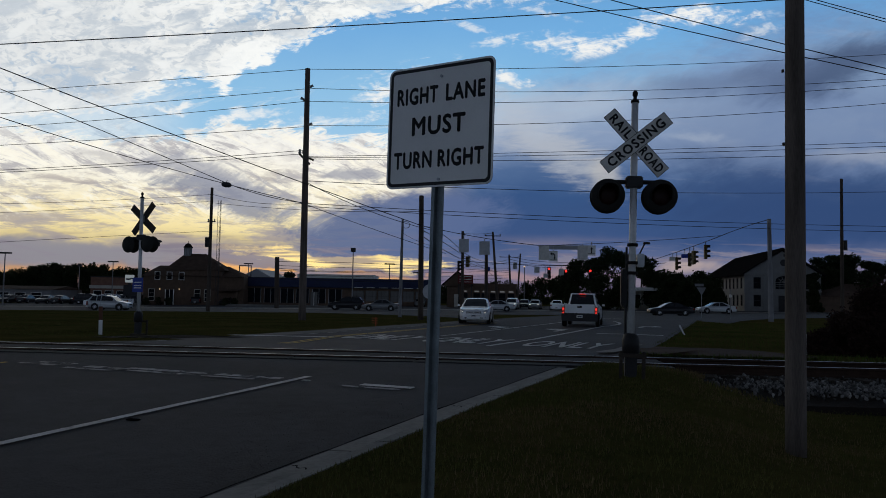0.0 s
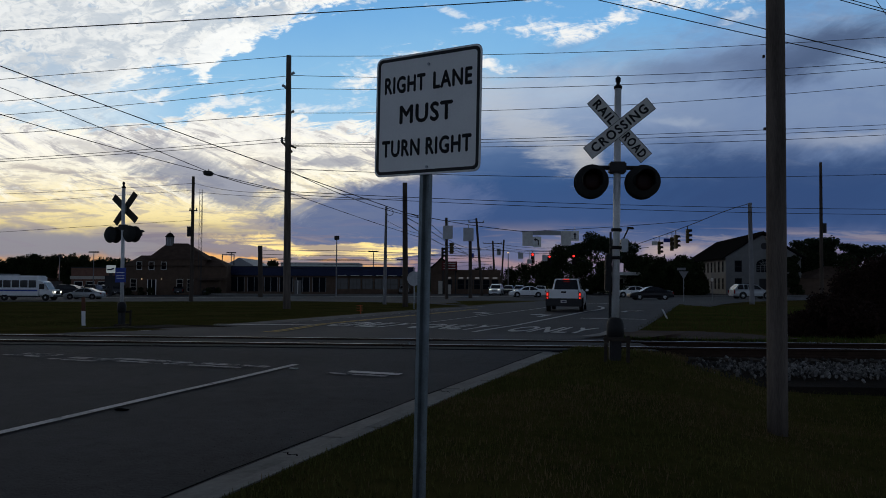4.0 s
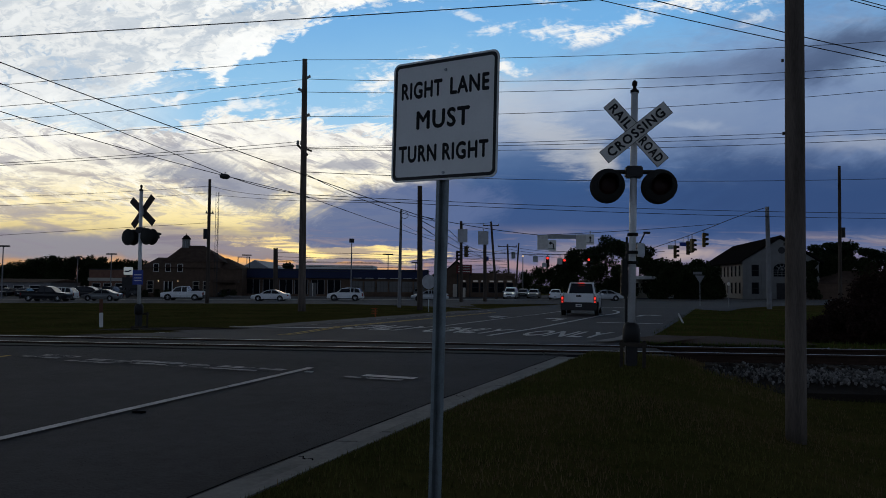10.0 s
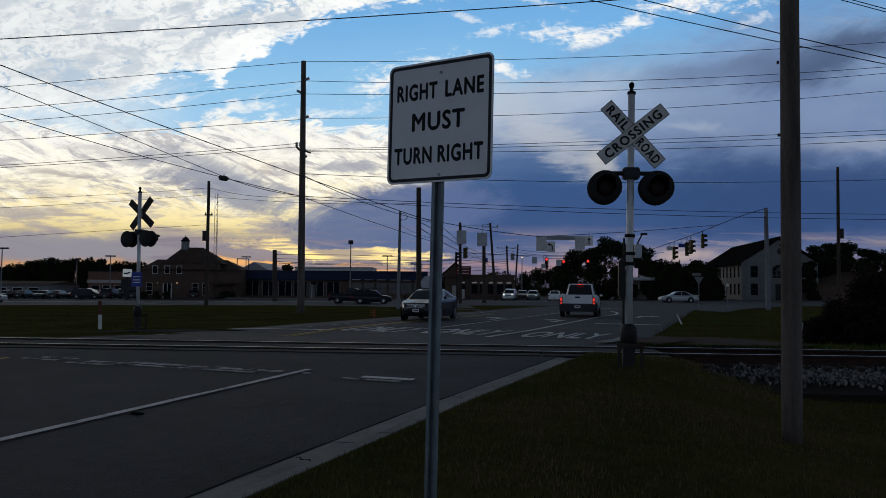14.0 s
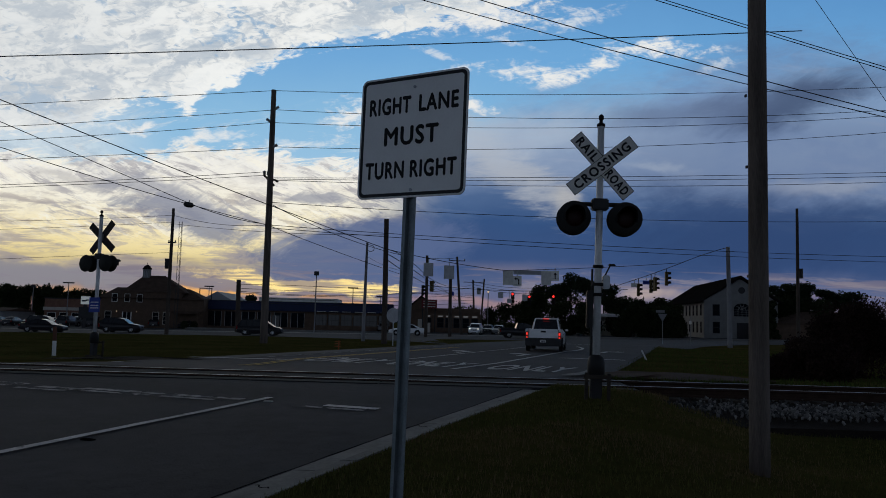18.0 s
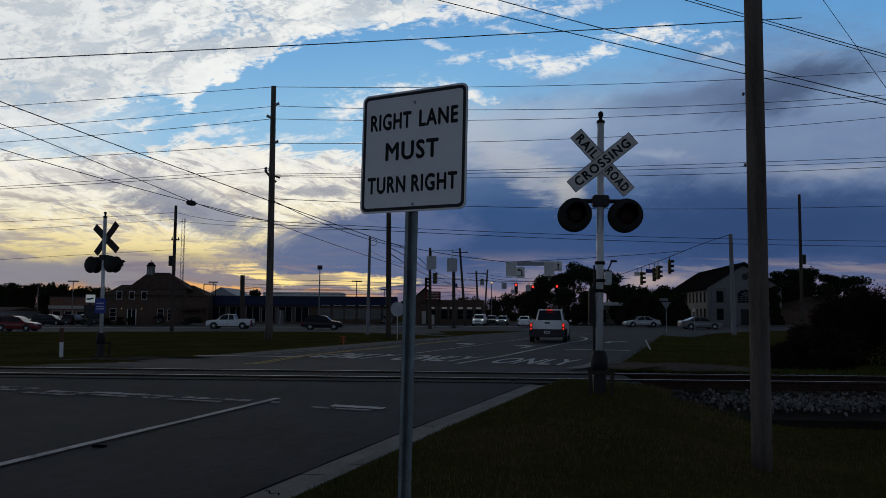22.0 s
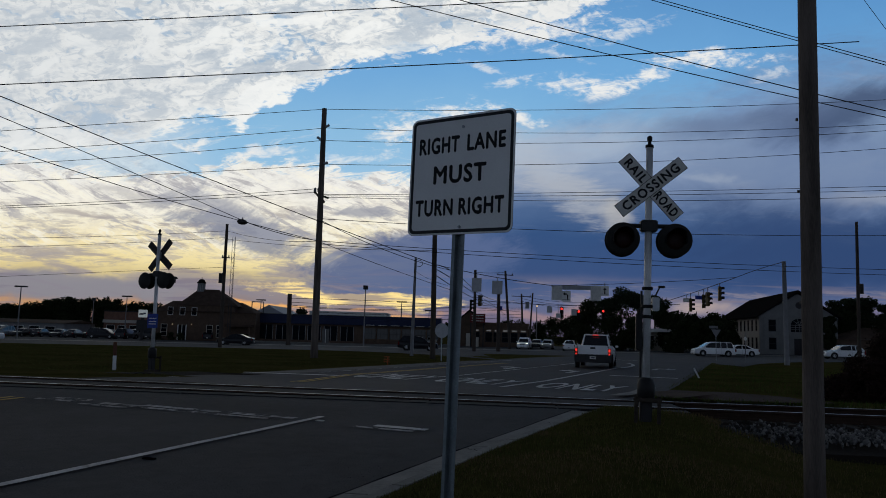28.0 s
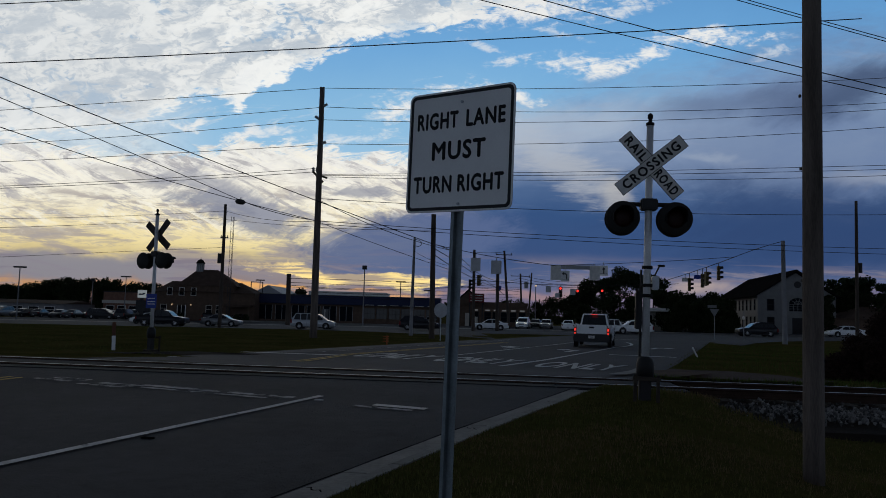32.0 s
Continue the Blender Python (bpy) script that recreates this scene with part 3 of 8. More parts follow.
def tube(bm, p0, p1, r0, r1=None, n=12, caps=True):
    p0, p1 = Vector(p0), Vector(p1)
    r1 = r0 if r1 is None else r1
    q = (p1 - p0).to_track_quat("Z", "Y")
    a = [bm.verts.new(p0 + q @ Vector((r0 * math.cos(t), r0 * math.sin(t), 0))) for t in (2 * math.pi * i / n for i in range(n))]
    b = [bm.verts.new(p1 + q @ Vector((r1 * math.cos(t), r1 * math.sin(t), 0))) for t in (2 * math.pi * i / n for i in range(n))]
    for i in range(n):
        bm.faces.new((a[i], a[(i + 1) % n], b[(i + 1) % n], b[i]))
    if caps:
        bm.faces.new(a[::-1])
        bm.faces.new(b)
    return bm


def T(*a, **k):
    return tube(bmesh.new(), *a, **k)


def lathe(bm, prof, n=20, axis="Z", at=(0, 0, 0)):
    """Turns a profile of (radius, height) about an axis through at."""
    rings = []
    for r, h in prof:
        ring = []
        for i in range(n):
            t = 2 * math.pi * i / n
            c, s = max(r, 1e-4) * math.cos(t), max(r, 1e-4) * math.sin(t)
            p = {"Z": (c, s, h), "Y": (c, h, s), "X": (h, c, s)}[axis]
            ring.append(bm.verts.new(Vector(p) + Vector(at)))
        rings.append(ring)
    for a, b in zip(rings, rings[1:]):
        for i in range(n):
            bm.faces.new((a[i], a[(i + 1) % n], b[(i + 1) % n], b[i]))
    bm.faces.new(rings[0][::-1])
    bm.faces.new(rings[-1])
    return bm


def prism(bm, outline, y0, y1, axis="Y"):
    """An outline of (x, z) pushed from y0 to y1 (axis X: an outline of (y, z) pushed along x)."""
    f = (lambda a, b, c: (a, c, b)) if axis == "Y" else ((lambda a, b, c: (c, a, b)) if axis == "X" else (lambda a, b, c: (a, b, c)))
    p = [bm.verts.new(f(a, b, y0)) for a, b in outline]
    q = [bm.verts.new(f(a, b, y1)) for a, b in outline]
    n = len(outline)
    bm.faces.new(p)
    bm.faces.new(q[::-1])
    for i in range(n):
        bm.faces.new((p[i], q[i], q[(i + 1) % n], p[(i + 1) % n]))
    bmesh.ops.recalc_face_normals(bm, faces=bm.faces[:])
    return bm


def words(name, text, size, mat, parent, m, wide=1.0, depth=0.002, bold=0.0, gap=1.0, fat=0.0):
    """Lettering with the built-in font, as a mesh."""
    cu = bpy.data.curves.new(name, "FONT")
    cu.body, cu.size, cu.align_x, cu.align_y, cu.extrude, cu.offset, cu.resolution_u = text, size, "CENTER", "CENTER", depth, bold, 3
    cu.space_character = gap
    tmp = new(name + "_curve", cu)
    me = bpy.data.meshes.new_from_object(tmp.evaluated_get(bpy.context.evaluated_depsgraph_get()))
    bpy.data.objects.remove(tmp)
    me.materials.clear()
    me.materials.append(mat)
    me.transform(m @ Matrix.Diagonal((wide, 1, 1, 1)))
    if fat:
        whole = bmesh.new()
        for dx, dy in ((0, 0), (fat, 0), (-fat, 0), (0, fat), (0, -fat)):
            copy = me.copy()
            copy.transform(Matrix.Translation((dx, dy, 0)))
            whole.from_mesh(copy)
            bpy.data.meshes.remove(copy)
        whole.to_mesh(me)
        whole.free()
    o = new(name, me)
    o.parent = parent
    return o


YS = (-400, 5, 12, 14.6, 17.6, 21, 27, 44, 60, 85, 5000)
ZS = (0, 0, 0.13, 0.2, 0.2, 0.05, -0.05, -0.15, -0.24, -0.6, -0.6)


def lie(x, y):
    """The height of the land."""
    k = min(1, max(0, (y - 44) / 41))
    return float(np.interp(y + 0.09 * x * (1 if 10 < y < 22 else 0), YS, ZS)) + k * 0.0085 * min(70, max(-70, x))


def land(x, y):
    """The height of the bare land, which drops beside the road for the track's bed."""
    near = max(0, 1 - max(0, abs(y - 15.8 + 0.09 * x) - 3.2) / 1.0)
    a, s = 0.9367 * x - 0.3502 * y, 0.3502 * x + 0.9367 * y
    under = 0.6 if a > -1 and -29 < s < 14 else 0
    return lie(x, y) - 0.03 - max(under, 0.5 * near if x > 4 or x < -20 else 0)


def road(a, s):
    """From the side road's own frame (a to the right, s along) to the plan."""
    return a * 0.9367 + s * 0.3502, -a * 0.3502 + s * 0.9367

# ---- land, road, railway ----


def sheet(name, pts, faces, mat, label, category, kind="structure"):
    me = bpy.data.meshes.new(name)
    me.from_pydata(pts, [], faces)
    me.materials.append(mat)
    for p in me.polygons:
        p.use_smooth = True
    return tagged(new(name, me), label, category, kind=kind)


def grid(xs, ys, place):
    pts = [place(x, y) for y in ys for x in xs]
    w = len(xs)
    return pts, [(j * w + i, j * w + i + 1, (j + 1) * w + i + 1, (j + 1) * w + i) for j in range(len(ys) - 1) for i in range(w - 1)]


def ditch(a, s):
    """How far the verge falls away from the kerb towards the track's side ditch."""
    f = min(1, max(0, (a + 1.4) / 3.2))
    g = min(1, max(0, (a - 0.2) / 5))
    return 0.38 * f * f * (3 - 2 * f) * min(1, max(0, (s - 2) / 3)) + 0.10 * g


def swing(s):
    """How far the kerb strays sideways from the road's own line."""
    return float(np.interp(s, (-12, 3, 5, 7, 8.5, 11, 12.2, 13.9), (-0.24, -0.15, -0.10, 0.0, 0.07, 0.26, 0.34, 0.50)))


def edge_y(x):
    """Where the verge gives way to the ballast."""
    return 12.5 - 0.09 * x - 0.40 * min(1, max(0, (x - 4.6) / 1.5))


def build_land():
    xs = [-4500, -1200, -400, -200] + [-110 + 4 * i for i in range(56)] + [200, 400, 1200, 4500]
    ys = [-1500, -300, -60, -20] + [-8 + i for i in range(116)] + [115, 140, 180, 260, 500, 1500, 4800]
    sheet("ground", *grid(xs, ys, lambda x, y: (x, y, land(x, y))), GROUND, "dusky autumn grass on level land", "grass")

    # the side road, from behind the standpoint to the highway
    def strip(name, a0, a1, s0, s1, up, mat, label, cat, da=1.2, ds=1.0, skip=None):
        na, ns = max(1, round((a1 - a0) / da)), max(1, round((s1 - s0) / ds))
        aa, ss = [a0 + (a1 - a0) * i / na for i in range(na + 1)], [s0 + (s1 - s0) * i / ns for i in range(ns + 1)]

        def place(a, s):
            x, y = road(a, s)
            return x, y, lie(x, y) + up
        return sheet(name, *grid(aa, ss, place), mat, label, cat)
    strip("road_west_lane", -16.3, -14.9, -60, 11.9, 0.0, ASPHALT, "worn dark asphalt of the side road before the crossing", "road")
    strip("road", -14.9, -2.75, -60, 14.6, 0.0, ASPHALT, "worn dark asphalt of the side road before the crossing", "road")
    strip("road_crossing", -15.0, -2.2, 14.6, 18.6, 0.006, ASPHALT_OLD, "patched asphalt between and around the rails", "road")
    strip("road_beyond", -15.75, -2.0, 18.6, 88, 0.0, ASPHALT_OLD, "greyer asphalt of the side road past the crossing", "road")
    # the highway and the flared corners
    xs = [-900, -400, -200] + [-120 + 6 * i for i in range(41)] + [200, 400, 900]
    sheet("highway", *grid(xs, [79, 82, 85, 88, 91, 94, 97, 100, 104], lambda x, y: (x, y, lie(x, y) + 0.012)), ASPHALT_OLD, "wide five-lane highway running across", "road")
    sheet("highway_shoulder", *grid(xs, [104, 105, 108], lambda x, y: (x, y, lie(x, y) + 0.02)), CONCRETE, "pale concrete edge of the highway", "pavement")
    xs = [-75 + 5 * i for i in range(32)]
    sheet("parking_lot", *grid(xs, [108, 112, 116, 120, 130, 150], lambda x, y: (x, y, lie(x, y) + 0.012)), ASPHALT, "dark parking lots beyond the highway", "pavement")
    for name, x0, x1 in (("corner_west", -19, 3), ("corner_east", 20, 46)):
        n = 8
        pts, fs = [], []
        for i in range(n + 1):
            f = i / n
            far = (x0 + (x1 - x0) * f, 79.5)
            near_x = (x0 + (x1 - x0) * f) if name == "corner_west" else x0 + (x1 - x0) * f
            dip = 27 * (f if name == "corner_west" else 1 - f) ** 2
            pts += [(far[0], far[1], lie(*far) + 0.008), (near_x, 79.5 - dip, lie(near_x, 79.5 - dip) + 0.008)]
        fs = [(2 * i, 2 * i + 2, 2 * i + 3, 2 * i + 1) for i in range(n)]
        sheet("road_" + name, pts, fs, ASPHALT_OLD, "flared asphalt corner where the roads meet", "road")

    # verge behind the kerb
    aa = [-2.74 + 0.35 * i for i in range(34)] + [9.8 + 2.5 * i for i in range(12)]
    ss = [-30, -15, -8, -4] + [-2 + 0.5 * i for i in range(31)] + [14.0, 14.6]

    def verge(a, s):
        x, y = road(a + swing(s) * max(0, 1 - (a + 2.74) / 3), s)
        f = min(1, (a + 2.74) / 0.5)
        hill = 0.07 * noise.noise(Vector((x * 0.5, y * 0.5, 3))) - 0.10 * math.exp(-((x - 4.3) ** 2 / 2.2 + (y - 9.3) ** 2 / 0.8)) - ditch(a, s)
        cut = min(1, max(0, (y - edge_y(x)) / 0.5)) * min(1, max(0, (a + 0.6) / 0.8))
        return x, y, lie(x, y) + 0.13 + f * hill - (0.12 if s > 13.6 else 0) - 0.5 * cut
    sheet("grass_verge", *grid(aa, ss, verge), GROUND, "rough uneven grass verge behind the kerb", "grass")

    # kerb and gutter, in cast lengths with joints between
    kerb = tagged(new("kerb"), "pale concrete kerb and gutter with cracked joints", "kerb", kind="structure")
    prof = [(-3.36, -0.12), (-3.36, 0.008), (-2.96, 0.03), (-2.92, 0.115), (-2.88, 0.135), (-2.75, 0.14), (-2.72, -0.12)]
    s = -12.0
    i = 0
    while s < 13.8:
        s1 = min(s + 3.05, 13.9)
        bm = bmesh.new()
        rows = []
        for ss_ in np.linspace(s + 0.008, s1 - 0.008, 5):
            k = 1.0 if ss_ < 12.4 else max(0.45, 1 - (ss_ - 12.4) / 2.5)
            row = []
            for a, z in prof:
                x, y = road(a + swing(ss_), ss_)
                row.append(bm.verts.new((x, y, lie(x, y) + (z * k if z > 0.02 else z) + 0.004 * math.sin(i * 2.1))))
            rows.append(row)
        for p, q in zip(rows, rows[1:]):
            for j in range(len(prof) - 1):
                bm.faces.new((p[j], q[j], q[j + 1], p[j + 1]))
        bm.faces.new(rows[0])
        bm.faces.new(rows[-1][::-1])
        part("kerb_stone", bm, CONCRETE, kerb)
        s, i = s + 3.05, i + 1

    # tarred joint along the gutter
    bm = bmesh.new()
    prev = None
    for i in range(105):
        s_ = -12 + 0.249 * i
        w = 0.011 + 0.010 * noise.noise(Vector((s_ * 1.3, 2, 5)))
        cur = []
        for d in (-w, w):
            x, y = road(-3.375 + swing(s_) + d + 0.012 * noise.noise(Vector((s_ * 2.1, 7, 1))), s_)
            cur.append(bm.verts.new((x, y, lie(x, y) + 0.0105)))
        if prev:
            bm.faces.new((prev[0], prev[1], cur[1], cur[0]))
        prev = cur
    tagged(ob_from("tar_joint", bm, FLANGE), "dark tarred joint between road and gutter", "road marking", kind="structure")
    # cracks across the gutter
    for s_, a0, a1 in ((5.62, -3.30, -2.98), (9.1, -3.34, -3.05), (12.0, -3.2, -2.95)):
        bm = bmesh.new()
        prev = None
        for i in range(9):
            a = a0 + (a1 - a0) * i / 8
            sc = s_ + 0.03 * math.sin(i * 1.9) - 0.02 * i
            up = 0.012 + 0.022 * (a + 3.36) / 0.4
            cur = []
            for d in (-0.012, 0.012):
                x, y = road(a + swing(sc), sc + d)
                cur.append(bm.verts.new((x, y, lie(x, y) + up + 0.006)))
            if prev:
                bm.faces.new((prev[0], prev[1], cur[1], cur[0]))
            prev = cur
        tagged(ob_from("gutter_crack", bm, FLANGE), "dark crack across the gutter", "road marking", kind="structure")

    # the kerb line past the crossing, low and pale
    strip("kerb_far", -2.75, -2.35, 17.6, 24.0, 0.06, CONCRETE, "pale concrete kerb past the crossing", "kerb", da=0.2)
    strip("gutter", -15.9, -14.75, 22.6, 46, 0.012, CONCRETE_D, "pale worn gutter along the far lane", "pavement")

    # road paint
    def paint(name, a0, a1, s0, s1, mat, label, up=0.016):
        return strip(name, a0, a1, s0, s1, up, mat, label, "road marking", da=0.2, ds=0.6)
    paint("lane_line", -6.31, -6.19, -20, 10.75, PAINT_W, "solid white lane line with worn edges")
    for a0, a1, s0, worn in ((-11.7, -10.8, 10.0, 0), (-10.5, -9.5, 9.85, 1), (-9.7, -6.6, 10.02, 0), (-5.3, -4.35, 10.0, 0)):
        for d, wd in ((0.0, 0.13), (0.22, 0.19)):
            slant_bar = PAINT_F if worn or d == 0 or a1 < -6 else PAINT_W
            paint("stop_line", a0 + d, a1 + 0.5 * d, s0 + d, s0 + d + wd, slant_bar, "worn white stop line with bare streaks")
    for a in (-12.25, -12.0):
        paint("centre_line", a, a + 0.11, -20, 10.0, PAINT_Y, "faded double yellow centre line")
    paint("lane_line", -9.97, -9.85, 26.5, 50, PAINT_W, "long white lane line past the crossing")
    paint("lane_line", -6.45, -6.28, 21, 43, PAINT_W, "long white lane line past the crossing")
    paint("edge_line", -14.5, -14.38, 24.5, 50, PAINT_F, "worn white edge line past the crossing")
    paint("edge_dash", -15.1, -14.8, 17.2, 17.5, PAINT_W, "short worn white dash beside the rails")

    def slant_line(name, ends, wide, mat, label):
        (a0, s0), (a1, s1) = ends
        bm = bmesh.new()
        prev = None
        for i in range(9):
            a, s_ = a0 + (a1 - a0) * i / 8, s0 + (s1 - s0) * i / 8
            across = abs(a1 - a0) > abs(s1 - s0)
            cur = []
            for d in (-wide / 2, wide / 2):
                x, y = road(a + (0 if across else d), s_ + (d if across else 0))
                cur.append(bm.verts.new((x, y, lie(x, y) + 0.018)))
            if prev:
                bm.faces.new((prev[0], prev[1], cur[1], cur[0]))
            prev = cur
        tagged(ob_from(name, bm, mat), label, "road marking", kind="structure")
    for d in (0.0, 0.24):
        slant_line("centre_line", ((-11.2 - d, 17.9), (-12.75 - d, 24.0)), 0.11, PAINT_Y, "faded double yellow centre line")
        slant_line("centre_line", ((-12.75 - d, 24.0), (-12.9 - d, 44.0)), 0.11, PAINT_Y, "faded double yellow centre line")
    slant_line("stop_line", ((-16.1, 22.2), (-12.6, 23.1)), 0.42, PAINT_W, "worn stop line facing the rails")
    paint("lane_line", -5.2, -2.4, 33.2, 33.5, PAINT_W, "white bar across the right-turn lane")
    paint("stop_line", -11.2, -6.6, 61.5, 62.0, PAINT_W, "far stop line by the highway")
    # the lane line bends away beside the waiting truck
    bm = bmesh.new()
    prev = None
    for i in range(13):
        t = i / 12
        a, s_ = -6.37 + 0.9 * math.sin(t * 1.6) - 1.8 * t * t, 43 + 11 * t
        x, y = road(a, s_)
        cur = [bm.verts.new((*road(a + d, s_), lie(x, y) + 0.017)) for d in (-0.1, 0.1)]
        if prev:
            bm.faces.new((prev[0], prev[1], cur[1], cur[0]))
        prev = cur
    tagged(ob_from("lane_line", bm, PAINT_W), "white lane line curving by the turn lane", "road marking", kind="structure")
    # painted words and arrows, stretched along the lane
    for a, s_, wd in ((-4.52, 23.0, 0.90), (-8.0, 23.7, 0.90), (-11.15, 24.2, 0.90)):
        x, y = road(a, s_)
        o = words("painted_word", "ONLY", 1.0, PAINT_W, None, pose(0, 0, 0) @ Matrix.Diagonal((1, 4.6, 1, 1)), wd, 0.001, 0.016)
        o.matrix_basis = pose(x, y, lie(x, y) + 0.02, -0.6, 0, -20.5)
        tagged(o, "white painted lane word ONLY on the asphalt", "road marking", kind="structure")
    for a, s_, turn in ((-7.2, 35.6, 1), (-10.5, 36.8, 1), (-4.3, 44.0, -1)):
        bm = bmesh.new()
        prism(bm, [(-0.12, -1.6), (0.12, -1.6), (0.12, 0.6), (0.45, 0.6), (0, 1.7), (-0.45, 0.6), (-0.12, 0.6)] if not turn else
              [(-0.12, -1.6), (0.12, -1.6), (0.12, 0.3), (0.5 , 0.6), (0.5, 0.1), (1.0, 0.9), (0.5, 1.7), (0.5, 1.2), (-0.12, 0.9)], 0, 0.004, "Z")
        x, y = road(a, s_)
        o = ob_from("lane_arrow", bm, PAINT_W)
        o.matrix_basis = pose(x, y, lie(x, y) + 0.018, -0.4, 0, -20.5)
        if turn > 0:
            o.scale = (-1, 1, 1)
        tagged(o, "white painted lane arrow, partly worn", "road marking", kind="structure")

    # asphalt patches and cracks by the kerb
    rnd = random.Random(5)
    bm = bmesh.new()
    for i in range(900):
        a, s_ = rnd.uniform(-5.6, -3.5), rnd.uniform(3.2, 9.5)
        if rnd.random() > 0.9 - (a + 3.5) ** 2 * 0.2:
            continue
        x, y = road(a, s_)
        r = rnd.uniform(0.0025, 0.006)
        bmesh.ops.create_icosphere(bm, subdivisions=1, radius=r, matrix=Matrix.Translation((x, y, lie(x, y) + r * 0.3)))
    tagged(ob_from("loose_grit", bm, ASPHALT_OLD), "loose grit along the gutter", "gravel", kind="stuff")
    for (a, s_), w in (((-6.04, 6.7), 0.075), ((-6.05, 10.35), 0.07)):
        bm = bmesh.new()
        x, y = road(a, s_)
        box(bm, -w, w, -w * 0.5, w * 0.5, 0, 0.016, 0.006)
        o = tagged(ob_from("road_reflector", bm, FLANGE if w > 0.072 else PAINT_W), "raised lane reflector beside the white line", "reflector")
        o.matrix_basis = pose(x, y, lie(x, y) + 0.001, 0, 0, -20.5)


def build_rails():
    ang = math.degrees(math.atan(-0.09))
    base = pose(0, 15.83, 0.2, 0, 0, ang)
    track = thing("railway_track", base, "single railway track crossing the road on ballast", "railway", kind="structure")
    prof = [(-0.07, -0.17), (0.07, -0.17), (0.07, -0.155), (0.012, -0.12), (0.012, -0.045), (0.036, -0.03), (0.036, 0.0), (0.03, 0.008), (-0.03, 0.008), (-0.036, 0.0), (-0.036, -0.03), (-0.012, -0.045), (-0.012, -0.12), (-0.07, -0.155)]
    for y in (-0.72, 0.72):
        bm = bmesh.new()
        prism(bm, [(y + a, z + 0.03) for a, z in prof], -120, 120, "X")
        r = part("rail", bm, RUST, track)
        bm = B(-120, 120, y - 0.028, y + 0.028, 0.036, 0.0415)
        part("rail_head", bm, STEEL, r, "bright worn running surface")
        # flangeway rubber in the road
        for d in (-0.10, 0.10):
            part("flangeway_strip", B(-17.5, 4.6, y + d - 0.035, y + d + 0.035, -0.05, 0.014), FLANGE, track)
    # crossing panels
    for y0, y1 in ((-0.56, 0.56), (-1.35, -0.88), (0.88, 1.35)):
        for i in range(9):
            part("crossing_panel", B(-17.5 + i * 2.45, -17.5 + i * 2.45 + 2.43, y0, y1, -0.1, 0.012, 0.01), PANEL, track)
    tie = bmesh.new()
    box(tie, -0.115, 0.115, -1.3, 1.3, -0.30, -0.135, 0.012)
    first = part("tie", tie, TIE, track)
    for i in range(60):
        for x in (5.2 + 0.55 * i, -18.5 - 0.55 * i):
            o = new("tie", first.data)
            o.parent = track
            o.location = (x, 0.03 * math.sin(i * 7.3), 0.012 * math.sin(i * 3.1))
    first.location = (4.9, 0, 0)
    # ballast shoulder
    rnd = random.Random(11)
    shapes = []
    for k in range(5):
        bm = bmesh.new()
        bmesh.ops.create_icosphere(bm, subdivisions=1, radius=1)
        for v in bm.verts:
            v.co = Vector((v.co.x * rnd.uniform(0.7, 1.2), v.co.y * rnd.uniform(0.6, 1.1), v.co.z * rnd.uniform(0.45, 0.8)))
        bm.verts.ensure_lookup_table()
        shapes.append(([v.co.copy() for v in bm.verts], [[v.index for v in f.verts] for f in bm.faces]))
        bm.free()
    for name, x0, x1, n in (("ballast", 4.9, 22, 6500), ("ballast_west", -42, -18, 2200)):
        pts, fs = [], []
        for i in range(n):
            x = rnd.uniform(x0, x1) if rnd.random() < 0.5 else x0 + (x1 - x0) * rnd.random() ** 2
            y = rnd.gauss(0, 1.5) if rnd.random() < 0.25 else rnd.uniform(-3.3, -2.0 if x > 0 else -1.2) + rnd.gauss(0, 0.3)
            if x0 > 0 and x < 6.4 and rnd.random() > (x - 4.9) / 1.5:
                continue
            r = rnd.uniform(0.018, 0.040) * (1.7 if rnd.random() < 0.06 else 1)
            z = -0.17 if abs(y) < 1.7 else -0.155 - 0.012 * (abs(y) - 1.7)
            sv, sf = shapes[rnd.randrange(5)]
            q = Euler((rnd.uniform(-0.5, 0.5), rnd.uniform(-0.5, 0.5), rnd.uniform(0, 6.28))).to_matrix()
            o = len(pts)
            pts += [(q @ v) * r + Vector((x, y, z + rnd.uniform(0, 0.05))) for v in sv]
            fs += [[o + j for j in f] for f in sf]
        me = bpy.data.meshes.new(name)
        me.from_pydata(pts, [], fs)
        me.materials.append(STONE)
        o = tagged(new(name, me), "grey crushed-stone ballast beside the rails", "gravel", kind="stuff")
        o.matrix_basis = base
    bank = bmesh.new()
    prism(bank, [(-4.6, -0.7), (-4.0, -0.26), (-1.7, -0.18), (1.9, -0.17), (3.4, -0.42), (3.6, -0.7), (-4.6, -0.72)], 4.4, 120, "X")
    o = tagged(ob_from("track_bed", bank, DIRT_D), "dark bed of dirt and stone under the rails", "railway", kind="structure")
    o.matrix_basis = base
    # bare red dirt by the far kerb
    rnd = random.Random(3)
    pts = []
    for i in range(28):
        t = i / 28 * 2 * math.pi
        x, y = 7.4 + 2.4 * math.cos(t) * rnd.uniform(0.8, 1.2), 21.0 + 2.7 * math.sin(t) * rnd.uniform(0.8, 1.15)
        pts.append((x, y, lie(x, y) - 0.02))
    sheet("dirt_patch", [(7.4, 20.8, lie(7.4, 20.8) + 0.10)] + pts, [(0, 1 + i, 1 + (i + 1) % 28) for i in range(28)], DIRT, "bare reddish dirt beside the rails", "dirt")


